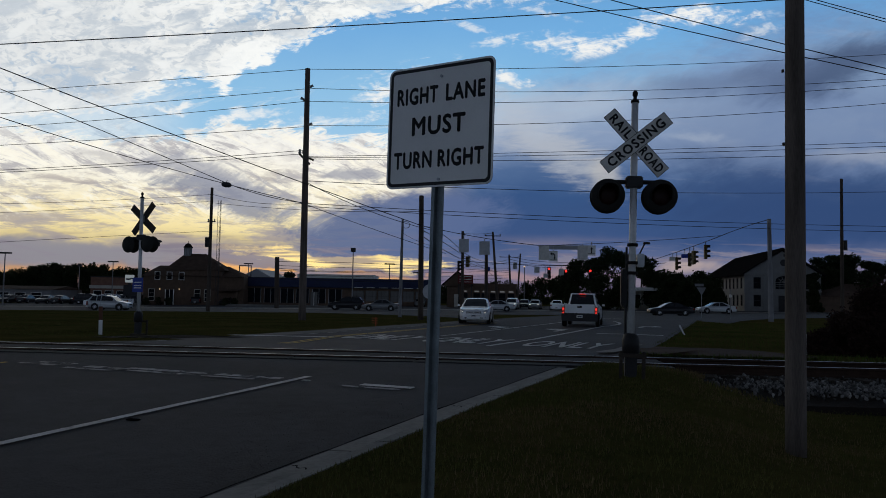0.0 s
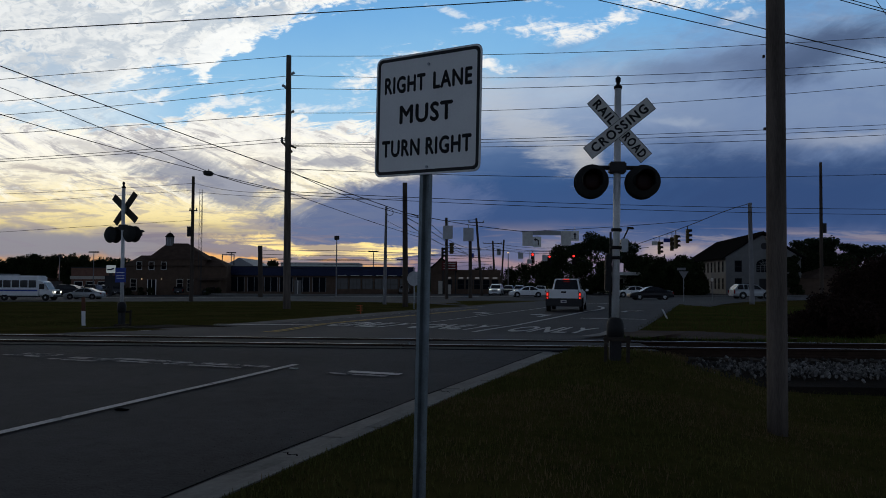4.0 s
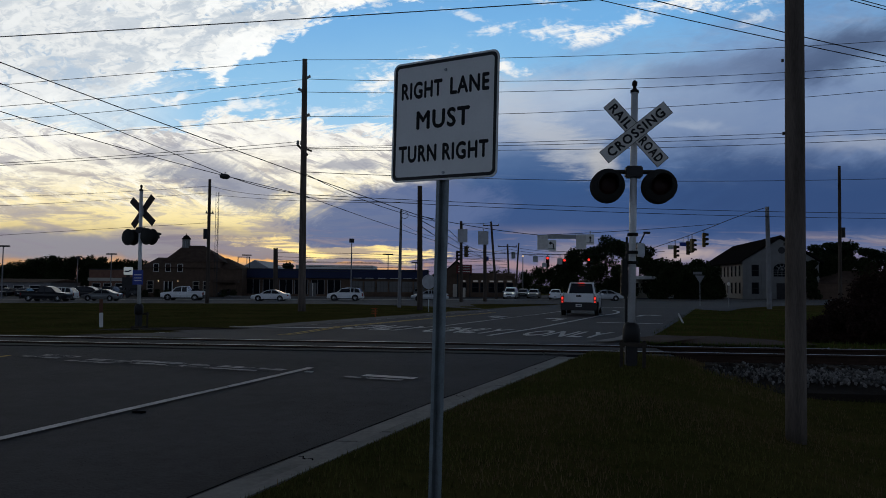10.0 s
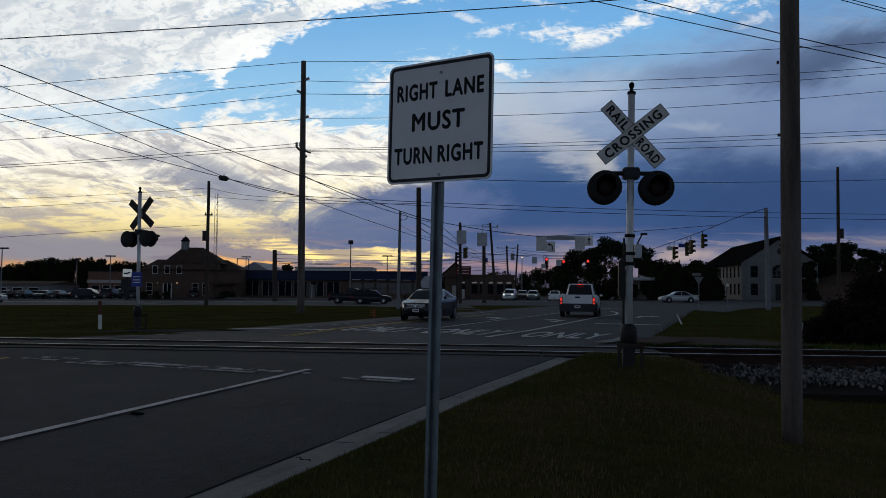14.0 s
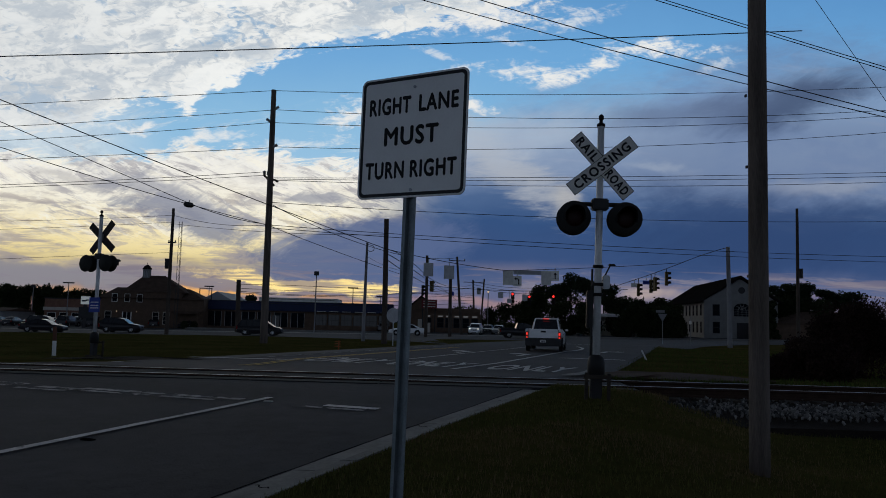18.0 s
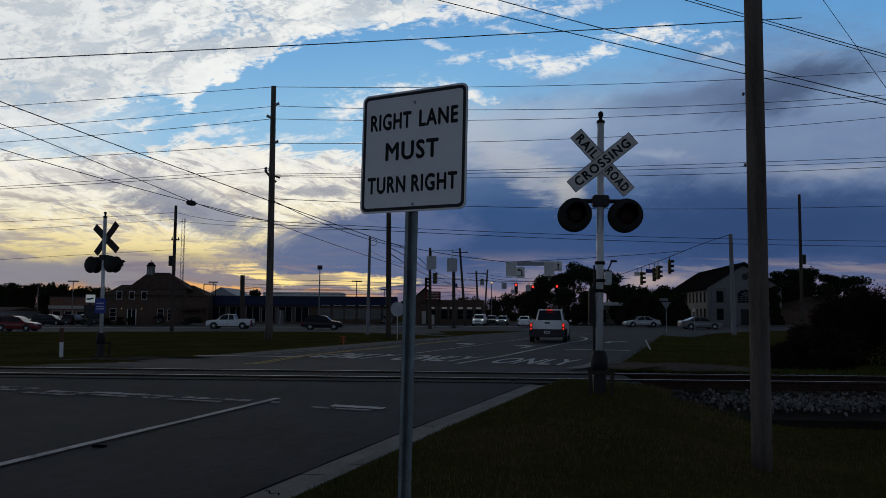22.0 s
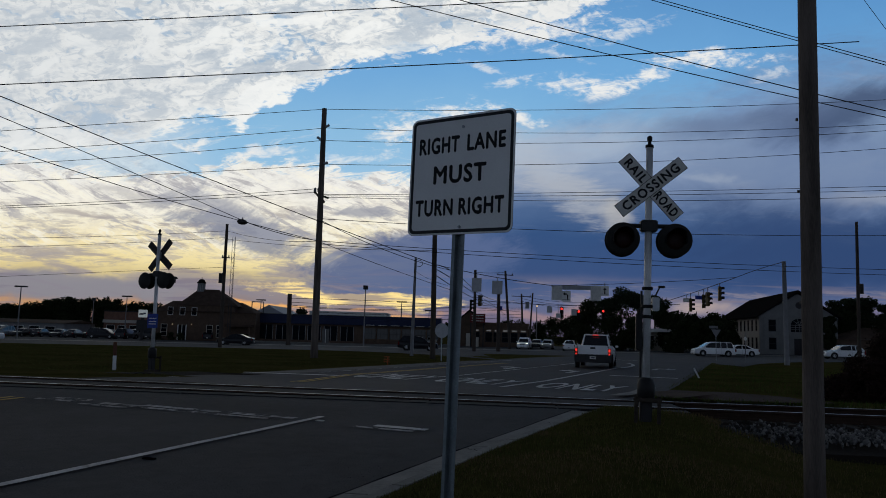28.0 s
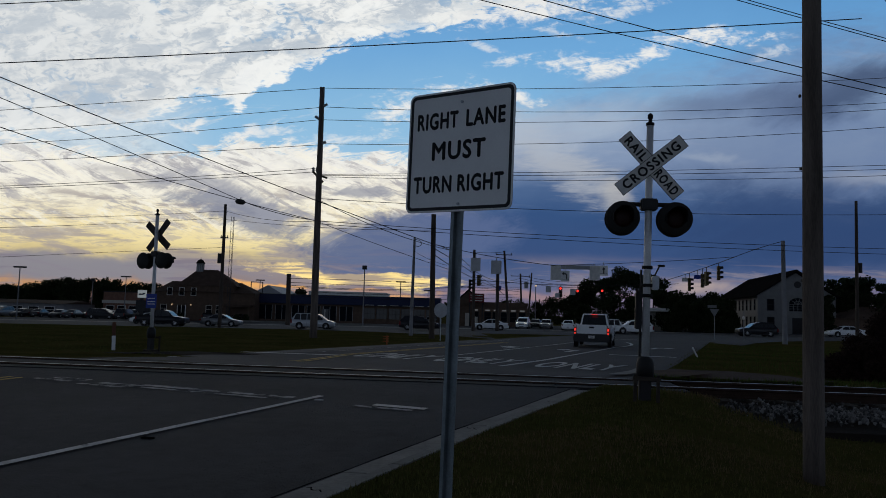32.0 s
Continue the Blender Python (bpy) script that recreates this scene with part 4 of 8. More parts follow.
def dirt_strip():
    rnd = random.Random(14)
    pts = []
    for i in range(36):
        t = i / 36 * 2 * math.pi
        x, y = -8.3 + 2.6 * math.cos(t) * rnd.uniform(0.85, 1.15), 24.6 + 0.9 * math.sin(t) * rnd.uniform(0.75, 1.2) + 0.25 * math.cos(t) * 2.6
        pts.append((x, y, lie(x, y) - 0.02))
    sheet("dirt_edge", [(-8.3, 24.6, lie(-8.3, 24.6) + 0.07)] + pts, [(0, 1 + i, 1 + (i + 1) % 36) for i in range(36)], DIRT_D, "dark dirt at the foot of the field", "dirt")


def blades(name, n, spot, height, mats, label, seed=1, bare=False):
    """Grass: leaning blades, each a narrow triangle."""
    rnd = random.Random(seed)
    pts, fs, mi = [], [], []
    for i in range(n):
        x, y, z = spot(rnd)
        h = height * rnd.uniform(0.5, 1.3)
        t, lean = rnd.uniform(0, 6.28), rnd.uniform(0.1, 0.7) * h
        w = 0.05 * height + 0.004
        dx, dy = math.cos(t), math.sin(t)
        o = len(pts)
        pts += [(x - dy * w, y + dx * w, z - 0.01), (x + dy * w, y - dx * w, z - 0.01), (x + dx * lean, y + dy * lean, z + h)]
        fs.append((o, o + 1, o + 2))
        dry = noise.noise(Vector((x * 0.55, y * 0.55, 9))) + 0.6 * noise.noise(Vector((x * 1.9, y * 1.9, 4))) + (0.45 * math.exp(-((x - 4.2) ** 2 / 2.5 + (y - 8.6) ** 2 / 1.6)) if bare else 0)
        mi.append(1 if rnd.random() < min(0.9, max(0.05, 0.15 + 1.6 * dry)) else 0)
    me = bpy.data.meshes.new(name)
    me.from_pydata(pts, [], fs)
    for mt in mats:
        me.materials.append(mt)
    me.polygons.foreach_set("material_index", mi)
    return tagged(new(name, me), label, "grass", kind="stuff")


build_land()
build_rails()
dirt_strip()


def build_grass():
    def verge_spot(r):
        while True:
            s = 1.5 + 12.3 * r.random()
            a = -2.71 + 11 * r.random() ** 1.4
            x, y = road(a + swing(s) * max(0, 1 - (a + 2.74) / 3), s)
            if y > 1.8 and not (a > -0.4 and y > edge_y(x) + 0.1):
                break
        hill = 0.07 * noise.noise(Vector((x * 0.5, y * 0.5, 3))) - 0.10 * math.exp(-((x - 4.3) ** 2 / 2.2 + (y - 9.3) ** 2 / 0.8)) - ditch(a, s)
        return x, y, lie(x, y) + 0.12 + min(1, (a + 2.74) / 0.5) * hill
    blades("verge_grass", 70000, verge_spot, 0.055, (GRASS, GRASS_DRY), "short dull grass with dry tufts on the verge", 1, True)

    def west(r):
        s = 18.5 + 50 * r.random() ** 1.5
        a = -16.6 - (48 * r.random())
        x, y = road(a, s)
        return (x, min(y, 78), lie(x, min(y, 78)) - 0.02) if y > 19 else (x, 19 + 12 * r.random(), lie(x, 25) - 0.02)
    blades("field_grass", 45000, west, 0.05, (GRASS, GRASS_G), "mown grass field between the rails and the highway", 2)

    def east(r):
        while True:
            s, a = 18.5 + 40 * r.random() ** 1.3, -2.2 + 21 * r.random()
            x, y = road(a, s)
            if ((x - 7.4) / 2.6) ** 2 + ((y - 21.0) / 2.9) ** 2 > 0.7 + 0.6 * r.random():
                break
        return x, y, lie(x, y) - 0.02
    blades("island_grass", 26000, east, 0.09, (GRASS_G, GRASS), "greener tufted grass past the rails", 4)


build_grass()

# ---- the roadside signs and signals ----


def lane_sign():
    c = sight(787.5, 212, 4.65)
    turn = pose(0, 0, 0, 0, 0.9, 0) @ pose(0, 0, 0, 0, 0, -32)
    base = c - turn @ Vector((0, 0, c.z))
    t = thing("lane_sign", Matrix.Translation(base) @ turn, "square white regulatory sign with black lettering on a galvanised post", "road sign")
    zc = c.z
    h = 0.381

    def rounded(r, hw, n=6):
        pts = []
        for cx, cz, a0 in ((hw - r, hw - r, 0), (-hw + r, hw - r, 90), (-hw + r, -hw + r, 180), (hw - r, -hw + r, 270)):
            for i in range(n + 1):
                q = radians(a0 + 90 * i / n)
                pts.append((cx + r * math.cos(q), zc + cz + r * math.sin(q)))
        return pts
    panel = part("panel", prism(bmesh.new(), rounded(0.045, h), -0.002, 0.0), SIGN_BACK, t)
    part("sheeting", prism(bmesh.new(), rounded(0.045, h - 0.002), -0.0032, -0.0022), SIGN_W, panel, "dulled white reflective sheeting")
    # black border: a ring
    bm = bmesh.new()
    outer, inner = rounded(0.036, h - 0.012), rounded(0.022, h - 0.032)
    vo, vi = [bm.verts.new((a, -0.0042, b)) for a, b in outer], [bm.verts.new((a, -0.0042, b)) for a, b in inner]
    n = len(vo)
    for i in range(n):
        bm.faces.new((vo[i], vi[i], vi[(i + 1) % n], vo[(i + 1) % n]))
    part("border", bm, SIGN_K, panel, "black border line")
    for text, x0, x1, dz, size in (("RIGHT", -0.315, -0.012, 0.190, 0.143), ("LANE", 0.045, 0.318, 0.190, 0.143), ("MUST", -0.197, 0.188, -0.003, 0.158), ("TURN", -0.3265, -0.043, -0.212, 0.143), ("RIGHT", 0.0, 0.320, -0.212, 0.143)):
        o = words("lettering", text, size, SIGN_K, panel, Matrix.Identity(4), 1.0, 0.0006, 0.0, 1.12, 0.0050)
        xs = [v.co.x for v in o.data.vertices]
        k = (x1 - x0) / (max(xs) - min(xs))
        o.data.transform(pose((x0 + x1) / 2 - k * (max(xs) + min(xs)) / 2, -0.0046, zc + dz, 90, 0, 0) @ Matrix.Diagonal((k, 1, 1, 1)))
    for dz in (0.30, -0.335):
        part("bolt", lathe(bmesh.new(), [(0.009, -0.012), (0.007, -0.014), (0.0, -0.0145)][::-1] + [(0.009, 0)], 10, "Y", (0.012, 0, zc + dz)), GALV, panel, "steel bolt head")
    # flanged channel post behind the panel
    bm = bmesh.new()
    prof = [(-0.045, 0.008), (-0.022, 0.008), (-0.017, 0.036), (0.017, 0.036), (0.022, 0.008), (0.045, 0.008), (0.045, 0.012), (0.026, 0.012), (0.021, 0.041), (-0.021, 0.041), (-0.026, 0.012), (-0.045, 0.012)]
    prism(bm, prof, -0.35, zc + 0.32, "Z")
    part("post", bm, POST_G, t, "dulled galvanised channel post")


lane_sign()


def crossbuck_mast(name, m, lettered, label, lean=0.0):
    """A flashing-light crossing signal: mast, crossed blades, two lamp discs with hoods."""
    t = thing(name, m, label, "crossing signal")
    mast = part("mast", T((0, 0, 0.05), (0, 0, 4.34), 0.060, 0.054, n=16), ALU, t, "silver-painted pipe mast", True)
    part("finial", lathe(bmesh.new(), [(0.066, 4.34), (0.066, 4.38), (0.03, 4.40), (0.026, 4.44), (0.042, 4.46), (0.042, 4.51), (0.012, 4.54)], 14), BLACK, mast, "black pinnacle cap", True)
    part("base_casting", lathe(bmesh.new(), [(0.10, 0.36), (0.135, 0.38), (0.135, 0.60), (0.115, 0.67), (0.075, 0.71)], 14), PLASTIC, t, "dark iron mast base", True)
    part("pedestal", B(-0.09, 0.09, -0.08, 0.08, 0.0, 0.37, 0.02), DARK_P, t, "dark mossy pedestal")
    part("footing", B(-0.17, 0.17, -0.17, 0.17, -0.35, 0.0, 0.02), TIE, t, "dark stained footing")
    for s in (-1, 1):
        part("guard_stake", B(s * 0.17 - 0.025, s * 0.17 + 0.025, -0.22, -0.17, -0.3, 0.44, 0.008), TIE, t)
    part("guard_rail", B(-0.21, 0.21, -0.225, -0.175, 0.35, 0.41, 0.01), TIE, t)
    # blades
    bl = []
    for k, turn in enumerate((-39.5, 48)):
        y = -0.085 - 0.012 * k
        bm = B(-0.635, 0.635, -0.002, 0.002, -0.116, 0.116)
        b = part("blade", bm, SIGN_OLD if lettered else BUCK_BACK, t, "weathered white blade" if lettered else "blade back, darkened like a silhouette")
        b.matrix_basis = pose(0.015, y, 3.685, 0, turn, 0)
        bl.append(b)
        if lettered:
            bm = bmesh.new()
            for z in (-0.111, 0.111):
                box(bm, -0.630, 0.630, -0.0036, -0.0026, z - 0.004, z + 0.004)
            for x in (-0.629, 0.629):
                box(bm, x - 0.004, x + 0.004, -0.0036, -0.0026, -0.104, 0.104)
            part("edge_line", bm, SIGN_K, b)
    if lettered:
        for b, texts in ((bl[1], (("RAIL", -0.355, 0.43), ("ROAD", 0.355, 0.45))), (bl[0], (("CROSSING", 0.0, 1.08),))):
            for text, x, wid in texts:
                o = words("lettering", text, 0.2, SIGN_K, b, Matrix.Identity(4), 1.0, 0.0006, 0.0, 1.2, 0.0068)
                xs = [v.co.x for v in o.data.vertices]
                k = wid / (max(xs) - min(xs))
                o.data.transform(pose(x, -0.0046, -0.008, 90, 0, 0) @ Matrix.Diagonal((k, 1, 1, 1)))
        # the letter blade in front carries on over the other
        bl[0].location.y, bl[1].location.y = -0.097, -0.085
    part("blade_clamp", B(-0.05, 0.05, -0.083, -0.06, 3.58, 3.78, 0.005), GALV, t)
    # cross arm and lamps
    arm = part("cross_arm", T((-0.36, -0.03, 3.07), (0.36, -0.03, 3.07), 0.035, n=10), PLASTIC, t, "black lamp arm")
    part("junction_box", B(-0.13, 0.13, -0.12, 0.09, 2.98, 3.16, 0.02), DARK_P, arm)
    for s in (-1, 1):
        at = (s * 0.40, -0.10, 2.85)
        disc = part("lamp_disc", lathe(bmesh.new(), [(0.255, -0.012), (0.262, 0.0), (0.258, 0.012), (0.15, 0.02), (0.13, 0.12), (0.06, 0.16)], 28, "Y", at), DISC, t, "round black lamp background", True)
        part("lens", lathe(bmesh.new(), [(0.0, -0.05), (0.10, -0.04), (0.15, -0.016), (0.15, 0.0)], 20, "Y", at), LENS_R, disc, "unlit red lens", True)
        bm = bmesh.new()
        prev = None
        for i in range(17):
            q = radians(-20 + 220 * i / 16)
            cur = [bm.verts.new((at[0] + r * math.cos(q), at[1] + y, at[2] + r * math.sin(q))) for r, y in ((0.165, -0.01), (0.16, -0.28 if 3 < i < 13 else -0.16), (0.154, -0.28 if 3 < i < 13 else -0.16), (0.159, -0.01))]
            if prev:
                for a in range(4):
                    bm.faces.new((prev[a], prev[(a + 1) % 4], cur[(a + 1) % 4], cur[a]))
            prev = cur
        part("hood", bm, BLACK, disc, "black lamp hood")
        # the rearward lamp of the pair
        rear = (s * 0.40, 0.13, 2.85)
        rd = part("rear_lamp_disc", lathe(bmesh.new(), [(0.06, -0.12), (0.13, -0.10), (0.15, -0.02), (0.26, -0.010), (0.268, 0.0), (0.26, 0.012)], 24, "Y", rear), DISC, t, "round black lamp background", True)
        part("hanger", T((at[0], 0.0, 2.90), (at[0], 0.0, 3.08), 0.02, n=8), PLASTIC, rd)
    return t


near = crossbuck_mast("crossing_signal", pose(*sight(1119, 652, 11.75), 0, 0.9, -6), True, "railroad crossing signal with lettered crossbuck and unlit lamps")
for z, w in ((1.62, 0.085), (1.78, 0.09), (2.06, 0.08)):
    part("band_clamp", lathe(bmesh.new(), [(w, z), (w + 0.004, z + 0.01), (w + 0.004, z + 0.04), (w, z + 0.05)], 14), BLACK, near, "dark strap round the mast", True)
part("conduit", T((-0.085, 0.03, 0.4), (-0.085, 0.03, 2.05), 0.018, n=8), PLASTIC, near)
part("control_box", B(-0.17, -0.07, -0.05, 0.06, 1.12, 1.70, 0.015), PLASTIC, near, "slim dark equipment box")
bm = T((0.07, 0, 1.86), (0.19, 0, 2.12), 0.012, n=8)
part("bracket_lamp", box(bm, 0.16, 0.27, -0.03, 0.03, 2.10, 2.135, 0.01), PLASTIC, near, "small lamp on a bent bracket")
part("side_box", B(0.07, 0.18, -0.06, 0.06, 1.74, 1.95, 0.012), GALV, near)
far = crossbuck_mast("crossing_signal", pose(*sight(250, 577, 25.2), 0, 0.6, 156) @ Matrix.Scale(1.045, 4), False, "railroad crossing signal seen from behind, dark lamps and bare blades")
part("notice", B(-0.22, 0.22, 0.07, 0.075, 1.32, 1.78), BLUE_S, far, "small blue emergency notice")
for z in (1.44, 1.52, 1.62):
    part("notice_line", B(-0.16, 0.16, 0.076, 0.079, z, z + 0.025), SIGN_W, far)


def marker_posts():
    for h, v0, v1, d, top in ((184, 579, 531, 25.8, True), (1426, 590, 556, 21.0, False)):
        p = sight(h, v0, d)
        z = lie(p.x, p.y)
        hh = (v0 - v1) / 1331 * d
        t = thing("marker_post", pose(p.x, p.y, z, 0, -1.5, 12), "white marker post with a brown top" if top else "plain white marker post in the grass", "marker post")
        part("post", B(-0.06, 0.06, -0.02, 0.02, -0.3, hh * (0.5 if top else 1), 0.008), SIGN_W, t)
        if top:
            part("top_panel", B(-0.06, 0.06, -0.021, 0.021, hh * 0.5, hh, 0.008), BROWN_S, t, "brown upper half")
    p = sight(1212, 558, 34)
    t = thing("marker_post", pose(p.x, p.y, lie(p.x, p.y), 0, -28, 10), "leaning white marker post at the grass edge", "marker post")
    part("post", B(-0.035, 0.035, -0.02, 0.02, -0.2, 0.45, 0.008), SIGN_W, t)
    p = sight(668, 560, 38)
    t = thing("survey_stake", pose(p.x, p.y, lie(p.x, p.y)), "faded orange marker with flaps in the grass", "marker")
    part("stake", B(-0.03, 0.03, -0.02, 0.02, -0.1, 0.42), ORANGE, t)
    for z in (0.12, 0.24, 0.36):
        part("flap", B(-0.20, 0.10, -0.025, 0.01, z, z + 0.035), ORANGE, t)
    p = sight(762, 540, 47)
    t = thing("round_sign", pose(p.x, p.y, lie(p.x, p.y), 0, 0, -20), "round advance sign seen from its bare back", "road sign")
    part("post", T((0, 0.03, -0.2), (0, 0.03, 2.3), 0.03, n=8), GALV, t)
    part("panel", lathe(bmesh.new(), [(0.455, -0.004), (0.457, 0.0), (0.455, 0.004)], 28, "Y", (0, 0, 1.85)), SIGN_BACK, t, "bare round panel")
    p = sight(1243, 530, 72)
    t = thing("yield_sign", pose(p.x, p.y, lie(p.x, p.y), 0, 0, -10), "small triangular sign on a thin post", "road sign")
    part("post", T((0, 0.03, -0.2), (0, 0.03, 2.9), 0.03, n=8), GREY_P, t)
    # the sign's dimness is painted in as flat grey, without red and white
    part("panel", prism(bmesh.new(), [(-0.45, 2.9), (0.45, 2.9), (0, 2.12)], -0.004, 0.004), POLE_GREY, t, "triangular panel in dimmed grey")
    part("plate", B(-0.62, 0.2, -0.004, 0.004, 3.0, 3.25), POLE_GREY, t)
    p = sight(1294, 543, 70)
    t = thing("post_mounted_lamp", pose(p.x, p.y, lie(p.x, p.y)), "short grey post with a small white head", "post")
    part("post", T((0, 0, -0.2), (0, 0, 2.7), 0.05, n=8), POLE_GREY, t)
    part("head", lathe(bmesh.new(), [(0.05, 1.9), (0.13, 1.98), (0.13, 2.15), (0.05, 2.25)], 10), SIGN_OLD, t)


marker_posts()

# ---- poles and wires ----


def pole(name, foot, top, d, r0, r1, mat, label, up=0.0):
    p, q = sight(*foot, d), sight(*top, d)
    z = lie(p.x, p.y)
    t = thing(name, pose(p.x, p.y, z), label, "utility pole")
    q = Vector((q.x - p.x, q.y - p.y, q.z - z))
    n = 8
    bm = bmesh.new()
    for i in range(n):
        f, g = i / n, (i + 1) / n
        tube(bm, Vector((q.x * f, q.y * f, -0.4 + (q.z + 0.4) * f)), Vector((q.x * g, q.y * g, -0.4 + (q.z + 0.4) * g)), r0 + (r1 - r0) * f, r0 + (r1 - r0) * g, 14, i in (0, n - 1))
    bmesh.ops.remove_doubles(bm, verts=bm.verts[:], dist=0.001)
    part("shaft", bm, mat, t, smooth=True)
    return t, q


def insulator(t, x, y, z, s=1.0):
    part("insulator", lathe(bmesh.new(), [(0.05 * s, z), (0.09 * s, z + 0.05 * s), (0.05 * s, z + 0.1 * s), (0.09 * s, z + 0.15 * s), (0.04 * s, z + 0.22 * s)], 8, "Z", (x, y, 0)), INSUL, t)


def crossarm(t, x, y, z, w, pins=4):
    a = part("crossarm", B(x - w, x + w, y - 0.06, y + 0.06, z - 0.06, z + 0.06, 0.01), WOOD_DARK, t)
    for i in range(pins):
        insulator(a, x - w + 0.1 + (2 * w - 0.2) * i / max(1, pins - 1), y, z + 0.06, 1.0)


def build_poles():
    t, q = pole("utility_pole", (1410, 779), (1406, -420), 8.0, 0.108, 0.088, WOOD_POLE, "weathered brown wooden pole standing near in the grass")
    for z in (1.9, 3.1, 3.9):
        part("staple", B(-0.104, -0.085, -0.012, 0.012, z, z + 0.03), DARK_P, t)
    for z, s in ((4.05, 1), (2.65, -1), (1.2, 1)):
        part("knot", lathe(bmesh.new(), [(0.03, -0.008), (0.022, 0.0), (0.0, 0.003)][::-1], 10, "Y", (s * 0.03, -0.098, z)), WOOD_DARK, t)
    t, q = pole("utility_pole", (538, 551), (544, 106), 46, 0.235, 0.15, WOOD_POLE, "tall wooden transmission pole in the grass field")
    d = 46 / 1331
    for v, s in ((141, 1), (164, -1), (209, 1)):
        part("insulator", T((q.x + s * 0.12, q.y, 1.5 - lie(-8, 46) + (505 - v - 2) * d), (q.x + s * 0.36, q.y, 1.5 - lie(-8, 46) + (505 - v + 2) * d), 0.07, 0.09, n=8), INSUL, t)
    zz = 1.5 - lie(-8, 46) + (503 - 258) * d
    part("crossarm", T((0.1 + q.x * 0.6, 0.35, zz - 0.5), (-0.45 + q.x * 0.6, -0.2, zz + 0.05), 0.07, n=8), WOOD_DARK, t)
    part("crossarm", T((-0.2 + q.x * 0.6, -0.3, zz - 0.1), (0.45 + q.x * 0.6, -0.25, zz - 0.35), 0.06, n=8), WOOD_DARK, t)
    for x in (-0.42, -0.2):
        insulator(t, x + q.x * 0.6, -0.2, zz + 0.05, 1.2)
    pole("utility_pole", (747, 547), (747, 330), 51, 0.20, 0.16, WOOD_DARK, "short dark wooden pole by the road")
    t, q = pole("lamp_pole", (710, 541), (714, 372), 58, 0.15, 0.09, POLE_GREY, "grey metal lamp pole with a small loop arm")
    bm = bmesh.new()
    prev = Vector((0.1, 0, q.z - 0.1))
    for i in range(1, 10):
        a = i / 9 * 4.2
        cur = Vector((0.35 + 0.28 * math.sin(a) * 1.0, 0, q.z - 0.15 - 0.25 * (1 - math.cos(a))))
        tube(bm, prev, cur, 0.025, n=6)
        prev = cur
    part("loop_arm", bm, POLE_GREY, t)
    t, q = pole("utility_pole", (371, 527), (376, 318), 84, 0.22, 0.15, WOOD_DARK, "dark wooden pole by the highway")
    crossarm(t, q.x * 0.8 - 0.1, 0, q.z * 0.73, 0.45, 2)
    part("equipment_box", B(-0.55, -0.15, -0.2, 0.2, q.z * 0.52, q.z * 0.6), DARK_P, t)
    p = sight(386, 505, 125)
    t = thing("radio_mast", pose(p.x, p.y, lie(p.x, p.y)), "thin guyed lattice radio mast", "mast")
    h = sight(386, 318, 125).z - p.z
    bm = bmesh.new()
    for x, y in ((-0.25, -0.14), (0.25, -0.14), (0, 0.28)):
        tube(bm, (x, y, -0.3), (x, y, h), 0.035, n=4)
    for i in range(int(h / 0.9)):
        s = 1 if i % 2 else -1
        tube(bm, (-0.25 * s, -0.14, i * 0.9), (0.25 * s, -0.14, i * 0.9 + 0.9), 0.02, n=4)
    part("lattice", bm, DARK_P, t)
    pole("utility_pole", (492, 524), (492, 440), 106, 0.34, 0.30, WOOD_DARK, "stout dark pole by the blue shop")
    t, q = pole("utility_pole", (1491, 505), (1490, 295), 62, 0.16, 0.11, WOOD_DARK, "dark wooden pole with a transformer by the trees")
    part("transformer", T((0.34, 0, q.z * 0.50), (0.34, 0, q.z * 0.57), 0.16, n=12), DARK_P, t, "dark can transformer")
    part("bracket", B(0.1, 0.34, -0.03, 0.03, q.z * 0.56, q.z * 0.565), DARK_P, t)
    for k in range(5):
        part("step", T((-0.05, 0, q.z * 0.7 + k * 0.5), (0.26, 0, q.z * 0.7 + k * 0.5), 0.02, n=6), GALV, t)
    pole("utility_pole", (1366, 549), (1362, 367), 60, 0.20, 0.15, POLE_GREY, "pale grey concrete pole at the corner")
    t, q = pole("utility_pole", (820, 522), (820, 392), 92, 0.22, 0.16, WOOD_DARK, "dark pole at the far corner")
    t, q = pole("utility_pole", (862, 527), (862, 412), 95, 0.24, 0.2, WOOD_DARK, "dark pole at the far corner")
    t, q = pole("utility_pole", (883, 525), (873, 393), 112, 0.22, 0.15, WOOD_DARK, "leaning dark pole with a crossarm")
    crossarm(t, q.x, q.y, q.z - 0.6, 1.2, 3)
    t, q = pole("utility_pole", (906, 520), (902, 433), 150, 0.24, 0.16, WOOD_DARK, "distant pole with a crossarm")
    crossarm(t, q.x, q.y, q.z - 0.5, 1.9, 3)
    part("transformer", T((0.7, 0, q.z * 0.72), (0.7, 0, q.z * 0.85), 0.4, n=10), GREY_P, t)
    t, q = pole("utility_pole", (916, 520), (922, 431), 165, 0.22, 0.16, WOOD_DARK, "distant leaning wooden pole beside the junction")
    t, q = pole("utility_pole", (936, 520), (936, 478), 200, 0.25, 0.2, WOOD_DARK, "distant wooden pole down the road")
    crossarm(t, q.x, q.y, q.z - 0.4, 1.2, 2)
    for h, v0, v1, d, kind in ((625, 520, 430, 112, 1), (690, 520, 452, 135, 0), (8, 523, 437, 108, 0), (200, 520, 451, 135, 0), (141, 515, 459, 150, 1), (440, 515, 453, 150, 0), (739, 515, 466, 160, 0), (929, 520, 455, 140, 2)):
        p, q = sight(h, v0, d), sight(h, v1, d)
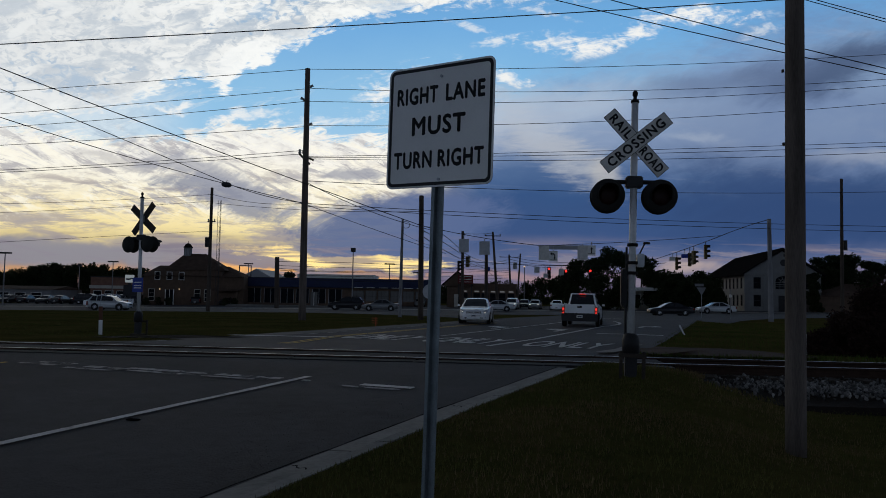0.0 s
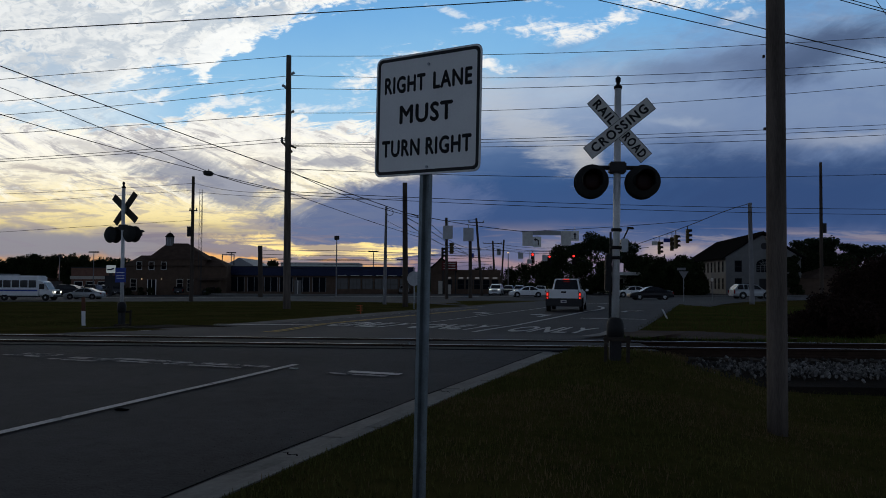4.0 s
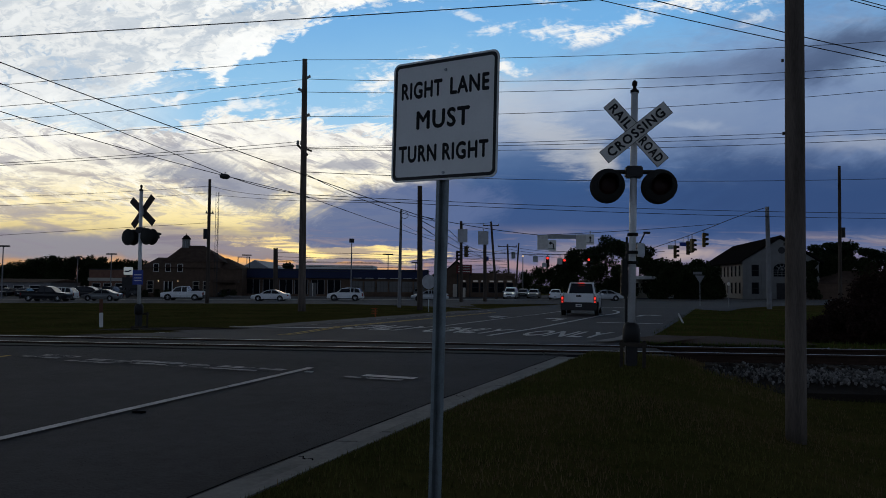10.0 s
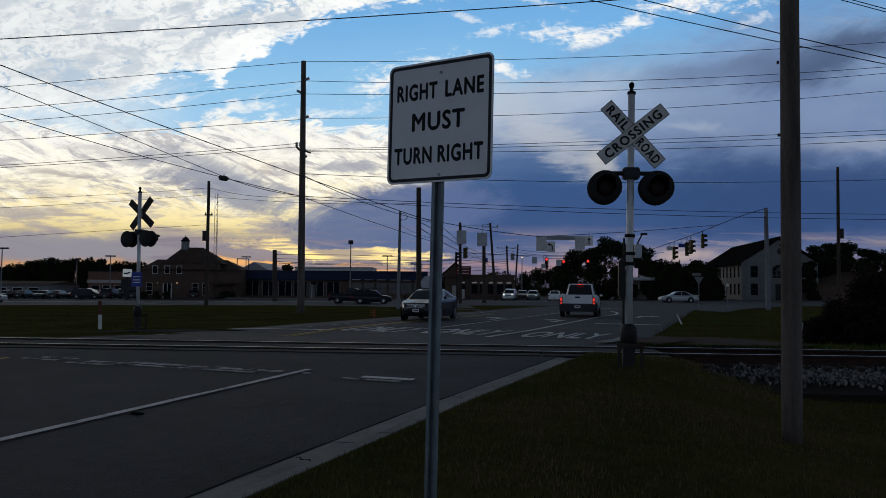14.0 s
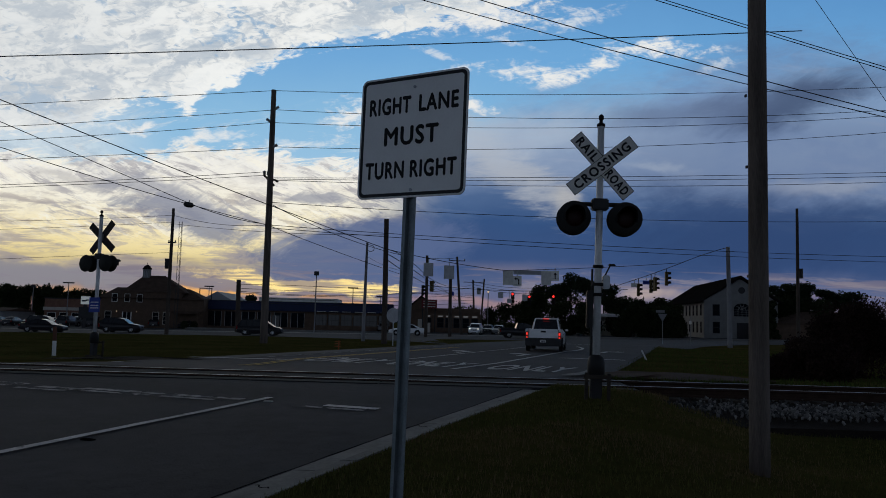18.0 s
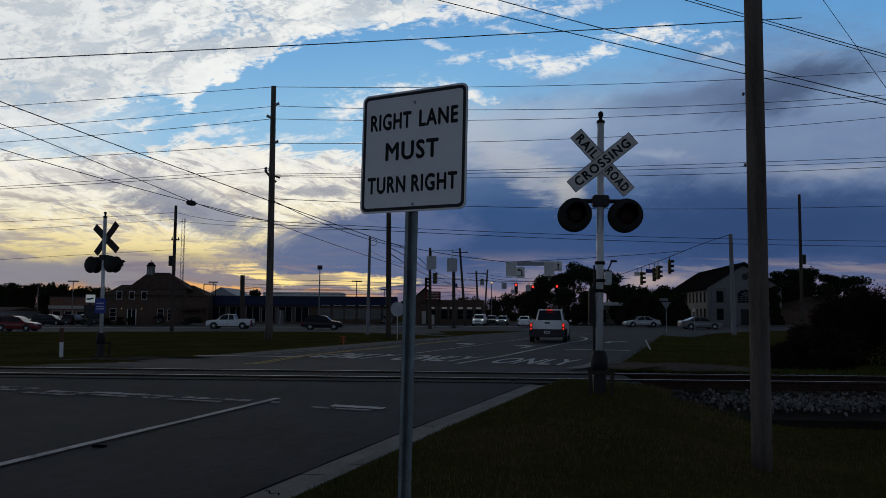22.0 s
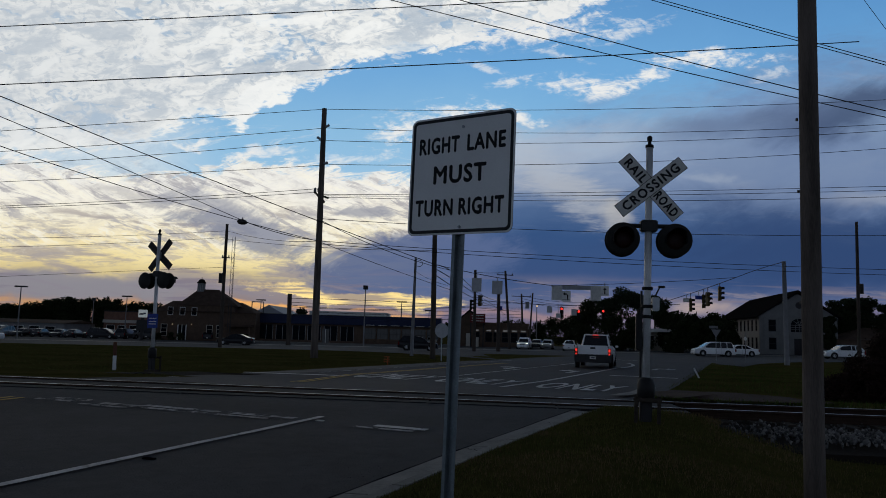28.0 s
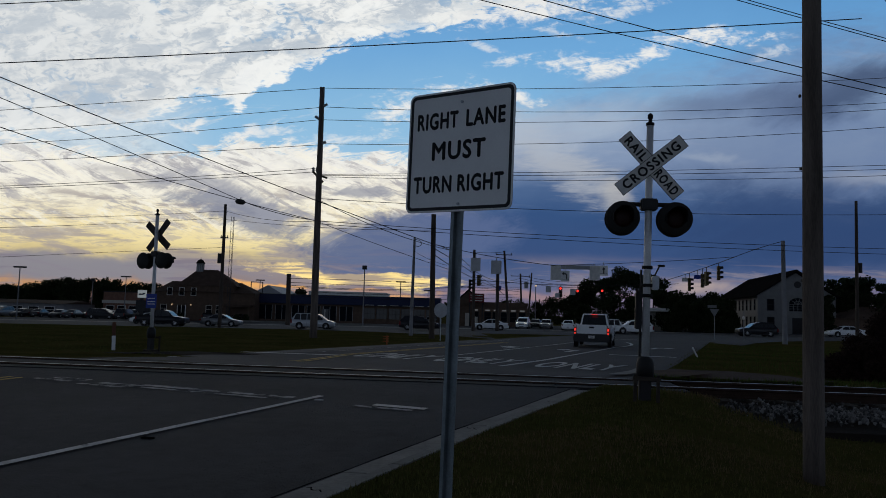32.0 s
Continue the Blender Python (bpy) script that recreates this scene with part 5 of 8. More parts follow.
        t = thing("lot_lamp", pose(p.x, p.y, lie(p.x, p.y)), "tall parking-lot lamp post", "street lamp", "lot lamps")
        z = q.z - lie(p.x, p.y)
        part("shaft", T((0, 0, -0.2), (0, 0, z), 0.11, 0.07, n=8), POLE_GREY, t)
        w = (0.35, 0.9, 0.16)[0 if kind == 1 else (1 if kind == 0 else 2)]
        part("head", B(-w, w, -0.2, 0.2, z, z + (0.6 if kind == 1 else 0.22), 0.03), DARK_P if kind < 2 else L_WARM, t, "flat lamp head")


def wire(pts, d0, d1=None, r=None, n=28, label="thin black overhead wire between poles"):
    """A wire through bearings; the middle bearing, if there is one, gives its sag."""
    d1 = d1 or d0
    a, b = pts[0], pts[-1]
    cu = bpy.data.curves.new("wire", "CURVE")
    cu.dimensions, cu.bevel_depth, cu.bevel_resolution = "3D", r or 0.5 * (d0 + d1) * 0.00036, 1
    sp = cu.splines.new("POLY")
    sp.points.add(n)
    for i in range(n + 1):
        t = i / n
        h, v = a[0] + (b[0] - a[0]) * t, a[1] + (b[1] - a[1]) * t
        if len(pts) == 3:
            tm = (pts[1][0] - a[0]) / (b[0] - a[0])
            v += (pts[1][1] - (a[1] + (b[1] - a[1]) * tm)) * t * (1 - t) / (tm * (1 - tm))
        p = sight(h, v, d0 + (d1 - d0) * t)
        sp.points[i].co = (*p, 1)
    tmp = new("wire_curve", cu)
    me = bpy.data.meshes.new_from_object(tmp.evaluated_get(bpy.context.evaluated_depsgraph_get()))
    bpy.data.objects.remove(tmp)
    me.materials.clear()
    me.materials.append(WIRE)
    return tagged(new("wire", me), label, "wire", "overhead wires")


def build_wires():
    for pts in (((-340, 180), (0, 152), (545, 107)), ((-340, 213), (0, 190), (541, 142)), ((-340, 234), (0, 214), (541, 164)), ((-340, 265), (0, 246), (541, 209)),
                ((-340, 306), (0, 290), (530, 252)), ((-340, 309), (0, 294), (530, 258)),
                ((545, 107), (884, 104), (1900, 48)), ((549, 141), (884, 145), (1900, 88)), ((545, 164), (884, 164), (1900, 96)), ((549, 207), (884, 203), (1900, 124)),
                ((540, 262), (884, 254), (1900, 214)), ((540, 264), (884, 259), (1900, 221)), ((540, 266), (884, 267), (1900, 229))):
        wire(pts, 46)
    for pts, d0, d1 in ((((540, 345), (900, 362), (1900, 380)), 46, 62), (((540, 350), (900, 369), (1900, 390)), 46, 62), (((540, 305), (900, 318), (1900, 306)), 46, 62),
                        (((-200, 352), (100, 346), (376, 330)), 70, 84), (((-200, 372), (100, 360), (376, 342)), 70, 84), (((376, 330), (460, 345), (540, 345)), 84, 46),
                        (((-200, 430), (200, 405), (376, 395)), 70, 84), (((376, 345), (460, 352), (747, 358)), 84, 51)):
        wire(pts, d0, d1, 0.020)
    wire(((-380, 88), (0, 67), (1500, -30)), 30, 30, 0.02)
    wire(((-380, -40), (0, 109), (747, 383)), 26, 50, 0.024, 30)
    wire(((-380, 0), (0, 146), (402, 310)), 24, 40, 0.017)
    wire(((402, 310), (470, 332), (538, 344)), 40, 46, 0.02)
    wire(((-380, 62), (0, 196), (538, 345)), 24, 46, 0.019)
    wire(((538, 305), (640, 352), (775, 393)), 46, 60, 0.022)
    wire(((538, 345), (640, 382), (790, 432)), 46, 60, 0.018)
    wire(((747, 383), (790, 402), (822, 432)), 50, 92, 0.03)
    wire(((450, -150), (1055, -1), (1900, 176)), 24, 20, 0.013)
    wire(((600, -150), (1150, -1), (1900, 172)), 24, 20, 0.014)
    wire(((900, -172), (1520, -1), (1900, 100)), 24, 20, 0.012)
    wire(((900, -166), (1500, -1), (1900, 106)), 24, 20, 0.012)
    wire(((-380, -18), (0, -41), (1500, -135)), 30, 30, 0.018)
    wire(((1440, -205), (2015, 602)), 24, 20, 0.009, label="straight guy wire running down to the ground")
    # span wires of the traffic signals
    wire(((747, 383), (850, 403), (958, 417)), 51, 54, 0.024, label="sagging span wire that carries lane signs")
    wire(((958, 417), (1120, 409), (1278, 397)), 54, 66, 0.024, label="sagging span wire that carries lane signs")
    wire(((1050, 472), (1150, 443), (1278, 397)), 95, 66, 0.030, label="span wire that carries the traffic signals")
    wire(((1278, 397), (1320, 381), (1362, 368)), 66, 60, 0.026, label="span wire that carries the traffic signals")
    wire(((820, 445), (1000, 452), (1180, 446)), 92, 97, 0.035, label="span wire that carries the traffic signals")
    for v0, v1 in ((447, 452), (455, 455), (462, 463), (470, 468), (452, 441), (440, 459)):
        wire(((492, v0 + 8), (700, v0 + 12), (902, v1 + 6)), 106, 150, 0.036)
    wire(((712, 395), (745, 412), (772, 420)), 58, 52, 0.012)
    wire(((747, 390), (800, 421), (822, 436)), 51, 92, 0.03)
    wire(((747, 400), (810, 438), (873, 462)), 51, 112, 0.03)
    wire(((820, 396), (846, 397), (873, 395)), 92, 112, 0.03)
    wire(((822, 430), (852, 444), (902, 441)), 92, 150, 0.035)
    wire(((822, 436), (850, 452), (873, 470)), 92, 112, 0.03)
    for v in (436, 441, 446):
        wire(((902, v), (950, v + 8), (1048, v + 6)), 150, 135, 0.036)
    # cobra-head lamp hung on its wire
    p = sight(402, 313, 40)
    t = thing("hanging_lamp", pose(p.x, p.y, p.z, 0, 8, 0), "dark street lamp hung on a wire", "street lamp")
    part("housing", lathe(bmesh.new(), [(0.03, -0.26), (0.12, -0.2), (0.15, 0.0), (0.13, 0.18), (0.05, 0.27)], 12, "X"), DARK_P, t, smooth=True)
    part("hanger", T((0, 0, 0.05), (0, 0, 0.24), 0.02, n=6), WIRE, t)


build_poles()
build_wires()


def traffic_signals():
    def head(h, v, d, turn, label, lit=-1, n=3, mat=YELLOW_H, hang=0.3, side=0.0):
        p = sight(h, v, d)
        t = thing("traffic_signal", pose(*p, 0, 0, turn) @ Matrix.Scale(1.22, 4), label, "traffic light", "traffic lights")
        if side:
            reach = pose(0, 0, 0, 0, 0, -turn) @ Vector((side, 0, 0))
            for z in (-0.3, 0.3):
                part("bracket", T((0, 0.1, z), (reach.x, reach.y, z), 0.035, n=6), DARK_P, t)
        else:
            part("hanger", T((0, 0, 0.5 * n * 0.36), (0, 0, 0.5 * n * 0.36 + hang), 0.03, n=6), DARK_P, t)
        for k in range(n):
            z = 0.5 * (n - 1) * 0.36 - k * 0.36
            hs = part("section", B(-0.18, 0.18, -0.1, 0.12, z - 0.175, z + 0.175, 0.02), mat, t)
            part("lens", lathe(bmesh.new(), [(0.0, -0.13), (0.07, -0.125), (0.118, -0.105), (0.118, -0.09)], 16, "Y", (0, 0, z)), L_RED if k == lit else LENS_R, hs, "lit red lens" if k == lit else "dark lens")
            bm = bmesh.new()
            prev = None
            for i in range(11):
                q = radians(-10 + 200 * i / 10)
                cur = [bm.verts.new((r * math.cos(q), y, z + r * math.sin(q))) for r, y in ((0.165, -0.09), (0.16, -0.32), (0.15, -0.32), (0.155, -0.09))]
                if prev:
                    for a in range(4):
                        bm.faces.new((prev[a], prev[(a + 1) % 4], cur[(a + 1) % 4], cur[a]))
                prev = cur
            part("visor", bm, BLACK, hs)
    for h, v, d, hang in ((973, 464, 94.1, 0.17), (1003, 468, 94.5, 0.44), (1046, 467, 95.1, 0.36)):
        head(h, v, d, -12, "traffic signal showing red, seen from its front", 0, 3, BLACK, hang)
    for h, v, d, turn, hang in ((1250, 426, 69.6, 80, 0.24), (1229, 436, 72.2, 100, 0.36), (1222, 440, 73.1, 60, 0.43), (1199, 447, 76.0, 80, 0.42)):
        head(h, v, d, turn, "yellow-bodied traffic signal turned sideways on a span wire", hang=hang)
    head(829, 446, 92, 150, "traffic signal on the corner pole", side=-0.50)
    head(813, 454, 92, 90, "traffic signal on the corner pole", mat=BLACK, side=0.40)
    # lane-use panels hung on the wire
    def panel(h0, h1, v0, v1, d, mat, label, sym=None, hang=0.04):
        p, q = sight(h0, v0, d), sight(h1, v1, d)
        w, hh = (q.x - p.x) / 2, (p.z - q.z) / 2
        t = thing("overhead_sign", pose((p.x + q.x) / 2, p.y, (p.z + q.z) / 2, 0, 0, -8), label, "road sign", "lane signs")
        pl = part("panel", B(-w, w, -0.01, 0.01, -hh, hh), mat, t)
        part("hanger", B(-0.03, 0.03, 0.012, 0.03, hh - 0.1, hh + hang), GALV, t)
        if sym:
            k = hh / 0.45
            up = [(-0.05, -0.28), (0.05, -0.28), (0.05, 0.1), (0.15, 0.1), (0, 0.32), (-0.15, 0.1), (-0.05, 0.1)]
            left = [(0.06, -0.3), (0.16, -0.3), (0.16, 0.12), (0.0, 0.26), (-0.1, 0.26), (-0.1, 0.36), (-0.28, 0.2), (-0.1, 0.04), (-0.1, 0.14), (0.0, 0.14), (0.06, 0.06)]
            part("arrow", prism(bmesh.new(), [(a * k, b * k) for a, b in (up if sym == "up" else left)], -0.016, -0.012), SIGN_K, pl, "black lane arrow")
            part("border", prism(bmesh.new(), [(-w * 0.9, -hh * 0.62), (w * 0.9, -hh * 0.62), (w * 0.9, -hh * 0.56), (-w * 0.9, -hh * 0.56)], -0.016, -0.012), SIGN_K, pl)
    panel(955, 973, 417, 443, 54.2, SIGN_OLD, "weathered lane panel hung on a wire")
    panel(973.5, 988, 426, 445, 54.9, SIGN_W, "white left-turn arrow panel hung on a wire", "left", 0.42)
    panel(974, 1023, 416, 424, 55.5, GREY_P, "grey street-name blade on its mount", hang=0.1)
    panel(1023.5, 1041, 416, 442, 56.8, SIGN_OLD, "weathered lane panel hung on a wire", hang=0.14)
    panel(1041.5, 1055, 416, 434, 57.45, SIGN_W, "white straight-ahead arrow panel hung on a wire", "up", 0.26)
    panel(814, 831, 406, 430, 52.1, SIGN_BACK, "bare back of a hung lane panel", hang=0.33)
    panel(850, 868, 410, 434, 52.5, SIGN_BACK, "bare back of a hung lane panel", hang=0.25)
    panel(947, 956, 454, 465, 93.8, SIGN_BACK, "small panel by the signals", hang=0.18)
    panel(990, 999, 458, 469, 94.3, SIGN_BACK, "small panel by the signals", hang=0.45)
    panel(963, 971, 466, 474, 94.0, SIGN_BACK, "small panel by the signals", hang=1.02)
    panel(1207, 1219, 430, 437, 74.3, BLUE_S, "dark street-name blade on the wire", hang=0.5)
    panel(1186, 1197, 435, 442, 77, SIGN_OLD, "pale street-name blade on the wire", hang=0.37)
    panel(864.5, 868.5, 455, 462, 95, BLUE_S, "small dark blue panel by the far corner")


traffic_signals()

# ---- buildings ----


def window(parent, x0, x1, z0, z1, y, frame=SIGN_OLD, glass=GLASS_D, bars=1, axis="Y"):
    """A framed window standing 3 cm proud of a wall whose face lies at y (facing -y), or at x for axis X (facing -x)."""
    def bx(a0, a1, d0, d1, b0, b1):
        return B(a0, a1, y - d1, y - d0, b0, b1) if axis == "Y" else B(y - d1, y - d0, a0, a1, b0, b1)
    w = part("window", bx(x0, x1, 0.0, 0.02, z0, z1), glass, parent)
    f = 0.09
    for a0, a1, b0, b1 in ((x0 - f, x0, z0 - f, z1 + f), (x1, x1 + f, z0 - f, z1 + f), (x0, x1, z1, z1 + f), (x0, x1, z0 - f, z0)):
        part("frame", bx(a0, a1, 0.0, 0.05, b0, b1), frame, w)
    for i in range(bars):
        c = z0 + (z1 - z0) * (i + 1) / (bars + 1)
        part("bar", bx(x0, x1, 0.02, 0.035, c - 0.03, c + 0.03), frame, w)


def hip(bm, x0, x1, y0, y1, z0, z1, inset):
    v = [bm.verts.new(p) for p in ((x0, y0, z0), (x1, y0, z0), (x1, y1, z0), (x0, y1, z0), (x0 + inset, (y0 + y1) / 2, z1), (x1 - inset, (y0 + y1) / 2, z1))]
    for q in ((0, 1, 5, 4), (1, 2, 5), (2, 3, 4, 5), (3, 0, 4), (3, 2, 1, 0)):
        bm.faces.new([v[i] for i in q])
    return bm


def at_ground(h, d):
    p = sight(h, 500, d)
    return p.x, p.y, lie(p.x, p.y)


def bank():
    x, y, z = at_ground(345, 128)
    k = 128 / 1331
    t = thing("bank_building", pose(x, y, z, 0, 0, 4), "two-storey brown brick building with a hipped roof and white cupola", "building")
    part("wall", B(-8.3, 8.3, 0, 11, -0.5, 5.0), BRICK_D, t)
    part("gable_wall", B(-4.9, 4.6, -0.02, 8.0, 5.0, 6.1), BRICK_D, t)
    bm = hip(bmesh.new(), -8.7, 8.3, -0.45, 11.4, 4.85, 6.8, 1.3)
    bm.verts.ensure_lookup_table()
    bm.verts[5].co.x = 4.75
    part("lower_roof", bm, ROOF_B, t, "broad brown hipped lower roof")
    bm = hip(bmesh.new(), -5.0, 5.3, -0.3, 8.0, 5.95, 8.9, 2.4)
    bm.verts.ensure_lookup_table()
    bm.verts[5].co.x = 0.9
    roof = part("roof", bm, ROOF_B, t, "steep brown shingled roof")
    cup = part("cupola", B(-2.72, -1.62, 3.2, 4.3, 8.0, 9.95), DIM_WHITE, roof, "dimmed white louvred cupola")
    for lx in (-2.45, -2.17, -1.89):
        part("louvre", B(lx - 0.06, lx + 0.06, 3.17, 3.2, 8.6, 9.7), GREY_P, roof)
    part("cupola_roof", lathe(bmesh.new(), [(0.80, 9.95), (0.82, 10.05), (0.62, 10.25), (0.5, 10.5), (0.2, 10.68), (0.03, 10.74)], 12, "Z", (-2.17, 3.75, 0)), ROOF, roof, "dark bell-shaped cupola roof")
    part("finial", T((-2.17, 3.75, 10.7), (-2.17, 3.75, 11.1), 0.04, n=6), DARK_P, roof)
    for wx in (-6.1, -4.1, -2.1):
        window(t, wx - 0.38, wx + 0.38, 4.3, 5.5, 0.0)
    for wx in (-7.0, 0.6, 2.3):
        window(t, wx - 0.45, wx + 0.45, 0.7, 2.6, 0.0, CREAM_P, GLASS_D, 2)
    door = part("door", B(-4.6, -3.4, -0.05, 0.0, 0, 2.5), GLASS_D, t)
    for a, b in ((-4.75, -4.6), (-3.4, -3.25), (-4.05, -3.95)):
        part("frame", B(a, b, -0.08, 0.0, 0, 2.6), SIGN_OLD, door)
    for wx in (-5.6, -2.4):
        part("wall_lamp", lathe(bmesh.new(), [(0.03, 2.55), (0.06, 2.6), (0.06, 2.72), (0.02, 2.78)], 8, "Z", (wx, -0.15, 0)), L_WARM, t, "lit wall lamp")
    part("canopy", B(3.6, 8.0, -2.2, -0.02, 2.5, 2.9), ROOF_B, t, "dark drive-through canopy")
    for px in (3.9, 7.6):
        part("canopy_post", B(px - 0.12, px + 0.12, -2.0, -1.76, 0, 2.5), BRICK_D, t)


def blue_shop():
    x, y, z = at_ground(595, 133)
    t = thing("car_showroom", pose(x, y, z, 0, 0, 0), "long low showroom with a dark blue fascia and glass bays", "building")
    part("wall", B(-16.5, 16.5, 0, 14, -0.5, 3.2), BRICK_D, t)
    part("fascia", B(-16.6, 16.6, -0.5, 14.1, 3.2, 4.75, 0.03), BLUE_P, t, "dark blue fascia band")
    part("coping", B(-16.65, 16.65, -0.55, 14.15, 4.75, 4.85), DARK_P, t)
    part("upper_hall", B(-9.5, 5.6, 14.2, 24, -0.5, 5.9), WHITE_P, t, "pale higher hall behind")
    for i in range(6):
        x0 = 3.2 + i * 2.2
        w = part("glass_bay", B(x0, x0 + 1.9, -0.03, 0.0, 0.9, 2.75), L_WHITE, t, "faintly lit glass bay")
        for j in range(4):
            part("mullion", B(x0 + j * 0.6 - 0.03, x0 + j * 0.6 + 0.03, -0.07, -0.03, 0.9, 2.75), DARK_P, w)
        part("transom", B(x0, x0 + 1.9, -0.075, -0.03, 1.75, 1.82), DARK_P, w)
        part("sill_wall", B(x0, x0 + 1.9, -0.06, 0.0, 0.0, 0.9), BRICK_D, t)
        part("strip_light", B(x0 + 0.2, x0 + 1.7, -0.53, -0.5, 3.25, 3.35), SIGN_OLD, t)
    for x0 in (-15.4, -12.5, -9.6, -6.9, -4.0, -1.1):
        w = part("shop_window", B(x0, x0 + 2.3, -0.03, 0.0, 0.4, 2.9), GLASS_D, t)
        for dx in (0, 1.15, 2.3):
            part("mullion", B(x0 + dx - 0.04, x0 + dx + 0.04, -0.07, -0.03, 0.4, 2.9), GREY_P, w)
    door = part("door", B(-4.3, -3.1, -0.12, -0.04, 0, 2.4), L_WHITE, t, "glass door with a pale frame")
    part("frame", B(-3.75, -3.65, -0.16, -0.12, 0, 2.4), SIGN_OLD, door)
    part("forecourt_kerb", B(-17, 17, -9.0, -8.7, -0.2, 0.16), CONCRETE, t)
    # grey gabled hall beside it
    x, y, z = at_ground(455, 150)
    t = thing("grey_hall", pose(x, y, z), "grey metal hall with a gabled roof", "building")
    part("wall", B(-4, 4, 0, 16, -0.5, 4.6), GREY_P, t)
    part("gable_roof", prism(bmesh.new(), [(-4.5, 4.5), (0, 7.0), (4.5, 4.5)], -0.4, 16.4), GREY_P, t)
    part("pipe_frame", B(-3.2, -3.05, -1.2, -1.05, 0, 7.6), DARK_P, t)
    part("pipe_frame", B(-0.9, -0.75, -1.2, -1.05, 0, 7.6), DARK_P, t)
    part("pipe_frame", B(-3.2, -0.75, -1.2, -1.05, 7.45, 7.6), DARK_P, t)


def corner_shop():
    x, y, z = at_ground(838, 128)
    t = thing("corner_restaurant", pose(x, y, z, 0, 0, -4), "red brick corner restaurant with a gabled entrance", "building")
    part("wall", B(-4.4, 7.4, 0, 10, -0.5, 3.6), BRICK_D, t)
    part("gable", prism(bmesh.new(), [(-4.9, 3.6), (-4.9, 3.9), (-2.6, 5.9), (-0.3, 3.9), (-0.3, 3.6)], -0.5, 8), BRICK_D, t)
    part("roof", prism(bmesh.new(), [(-5.2, 3.85), (-2.6, 6.2), (0.0, 3.85), (0.0, 3.65), (-2.6, 5.95), (-5.2, 3.65)], -0.8, 8.2), ROOF, t)
    part("parapet", B(-0.2, 7.5, -0.2, 10.1, 3.6, 4.1), BRICK_D, t)
    part("sign_board", B(-2.5, 0.1, -1.3, -1.0, 4.0, 5.5, 0.04), RED_S, t, "dark red sign box on the roof")
    for zc in (4.3, 4.75, 5.2):
        part("sign_bar", B(-2.2, -0.2, -1.33, -1.3, zc - 0.05, zc + 0.05), SIGN_OLD, t)
    for px in (-2.3, -0.2):
        part("sign_post", B(px - 0.08, px + 0.08, -1.25, -1.05, -0.2, 4.0), DARK_P, t)
    for x0 in (-1.9, 0.2, 1.6, 3.0, 4.5, 6.0):
        window(t, x0, x0 + 1.0, 0.9, 2.4, 0.0, DARK_P, GLASS_D, 1)
        part("transom_light", B(x0 + 0.1, x0 + 0.9, -0.09, -0.055, 2.62, 2.86), L_WHITE2, t, "small lit transom pane")
    part("door", B(-3.1, -2.3, -0.55, -0.48, 0, 2.2), CREAM_P, t)
    part("utility_cabinet", B(-1.6, -0.9, -2.6, -2.0, 0, 1.6, 0.04), CREAM_P, t)


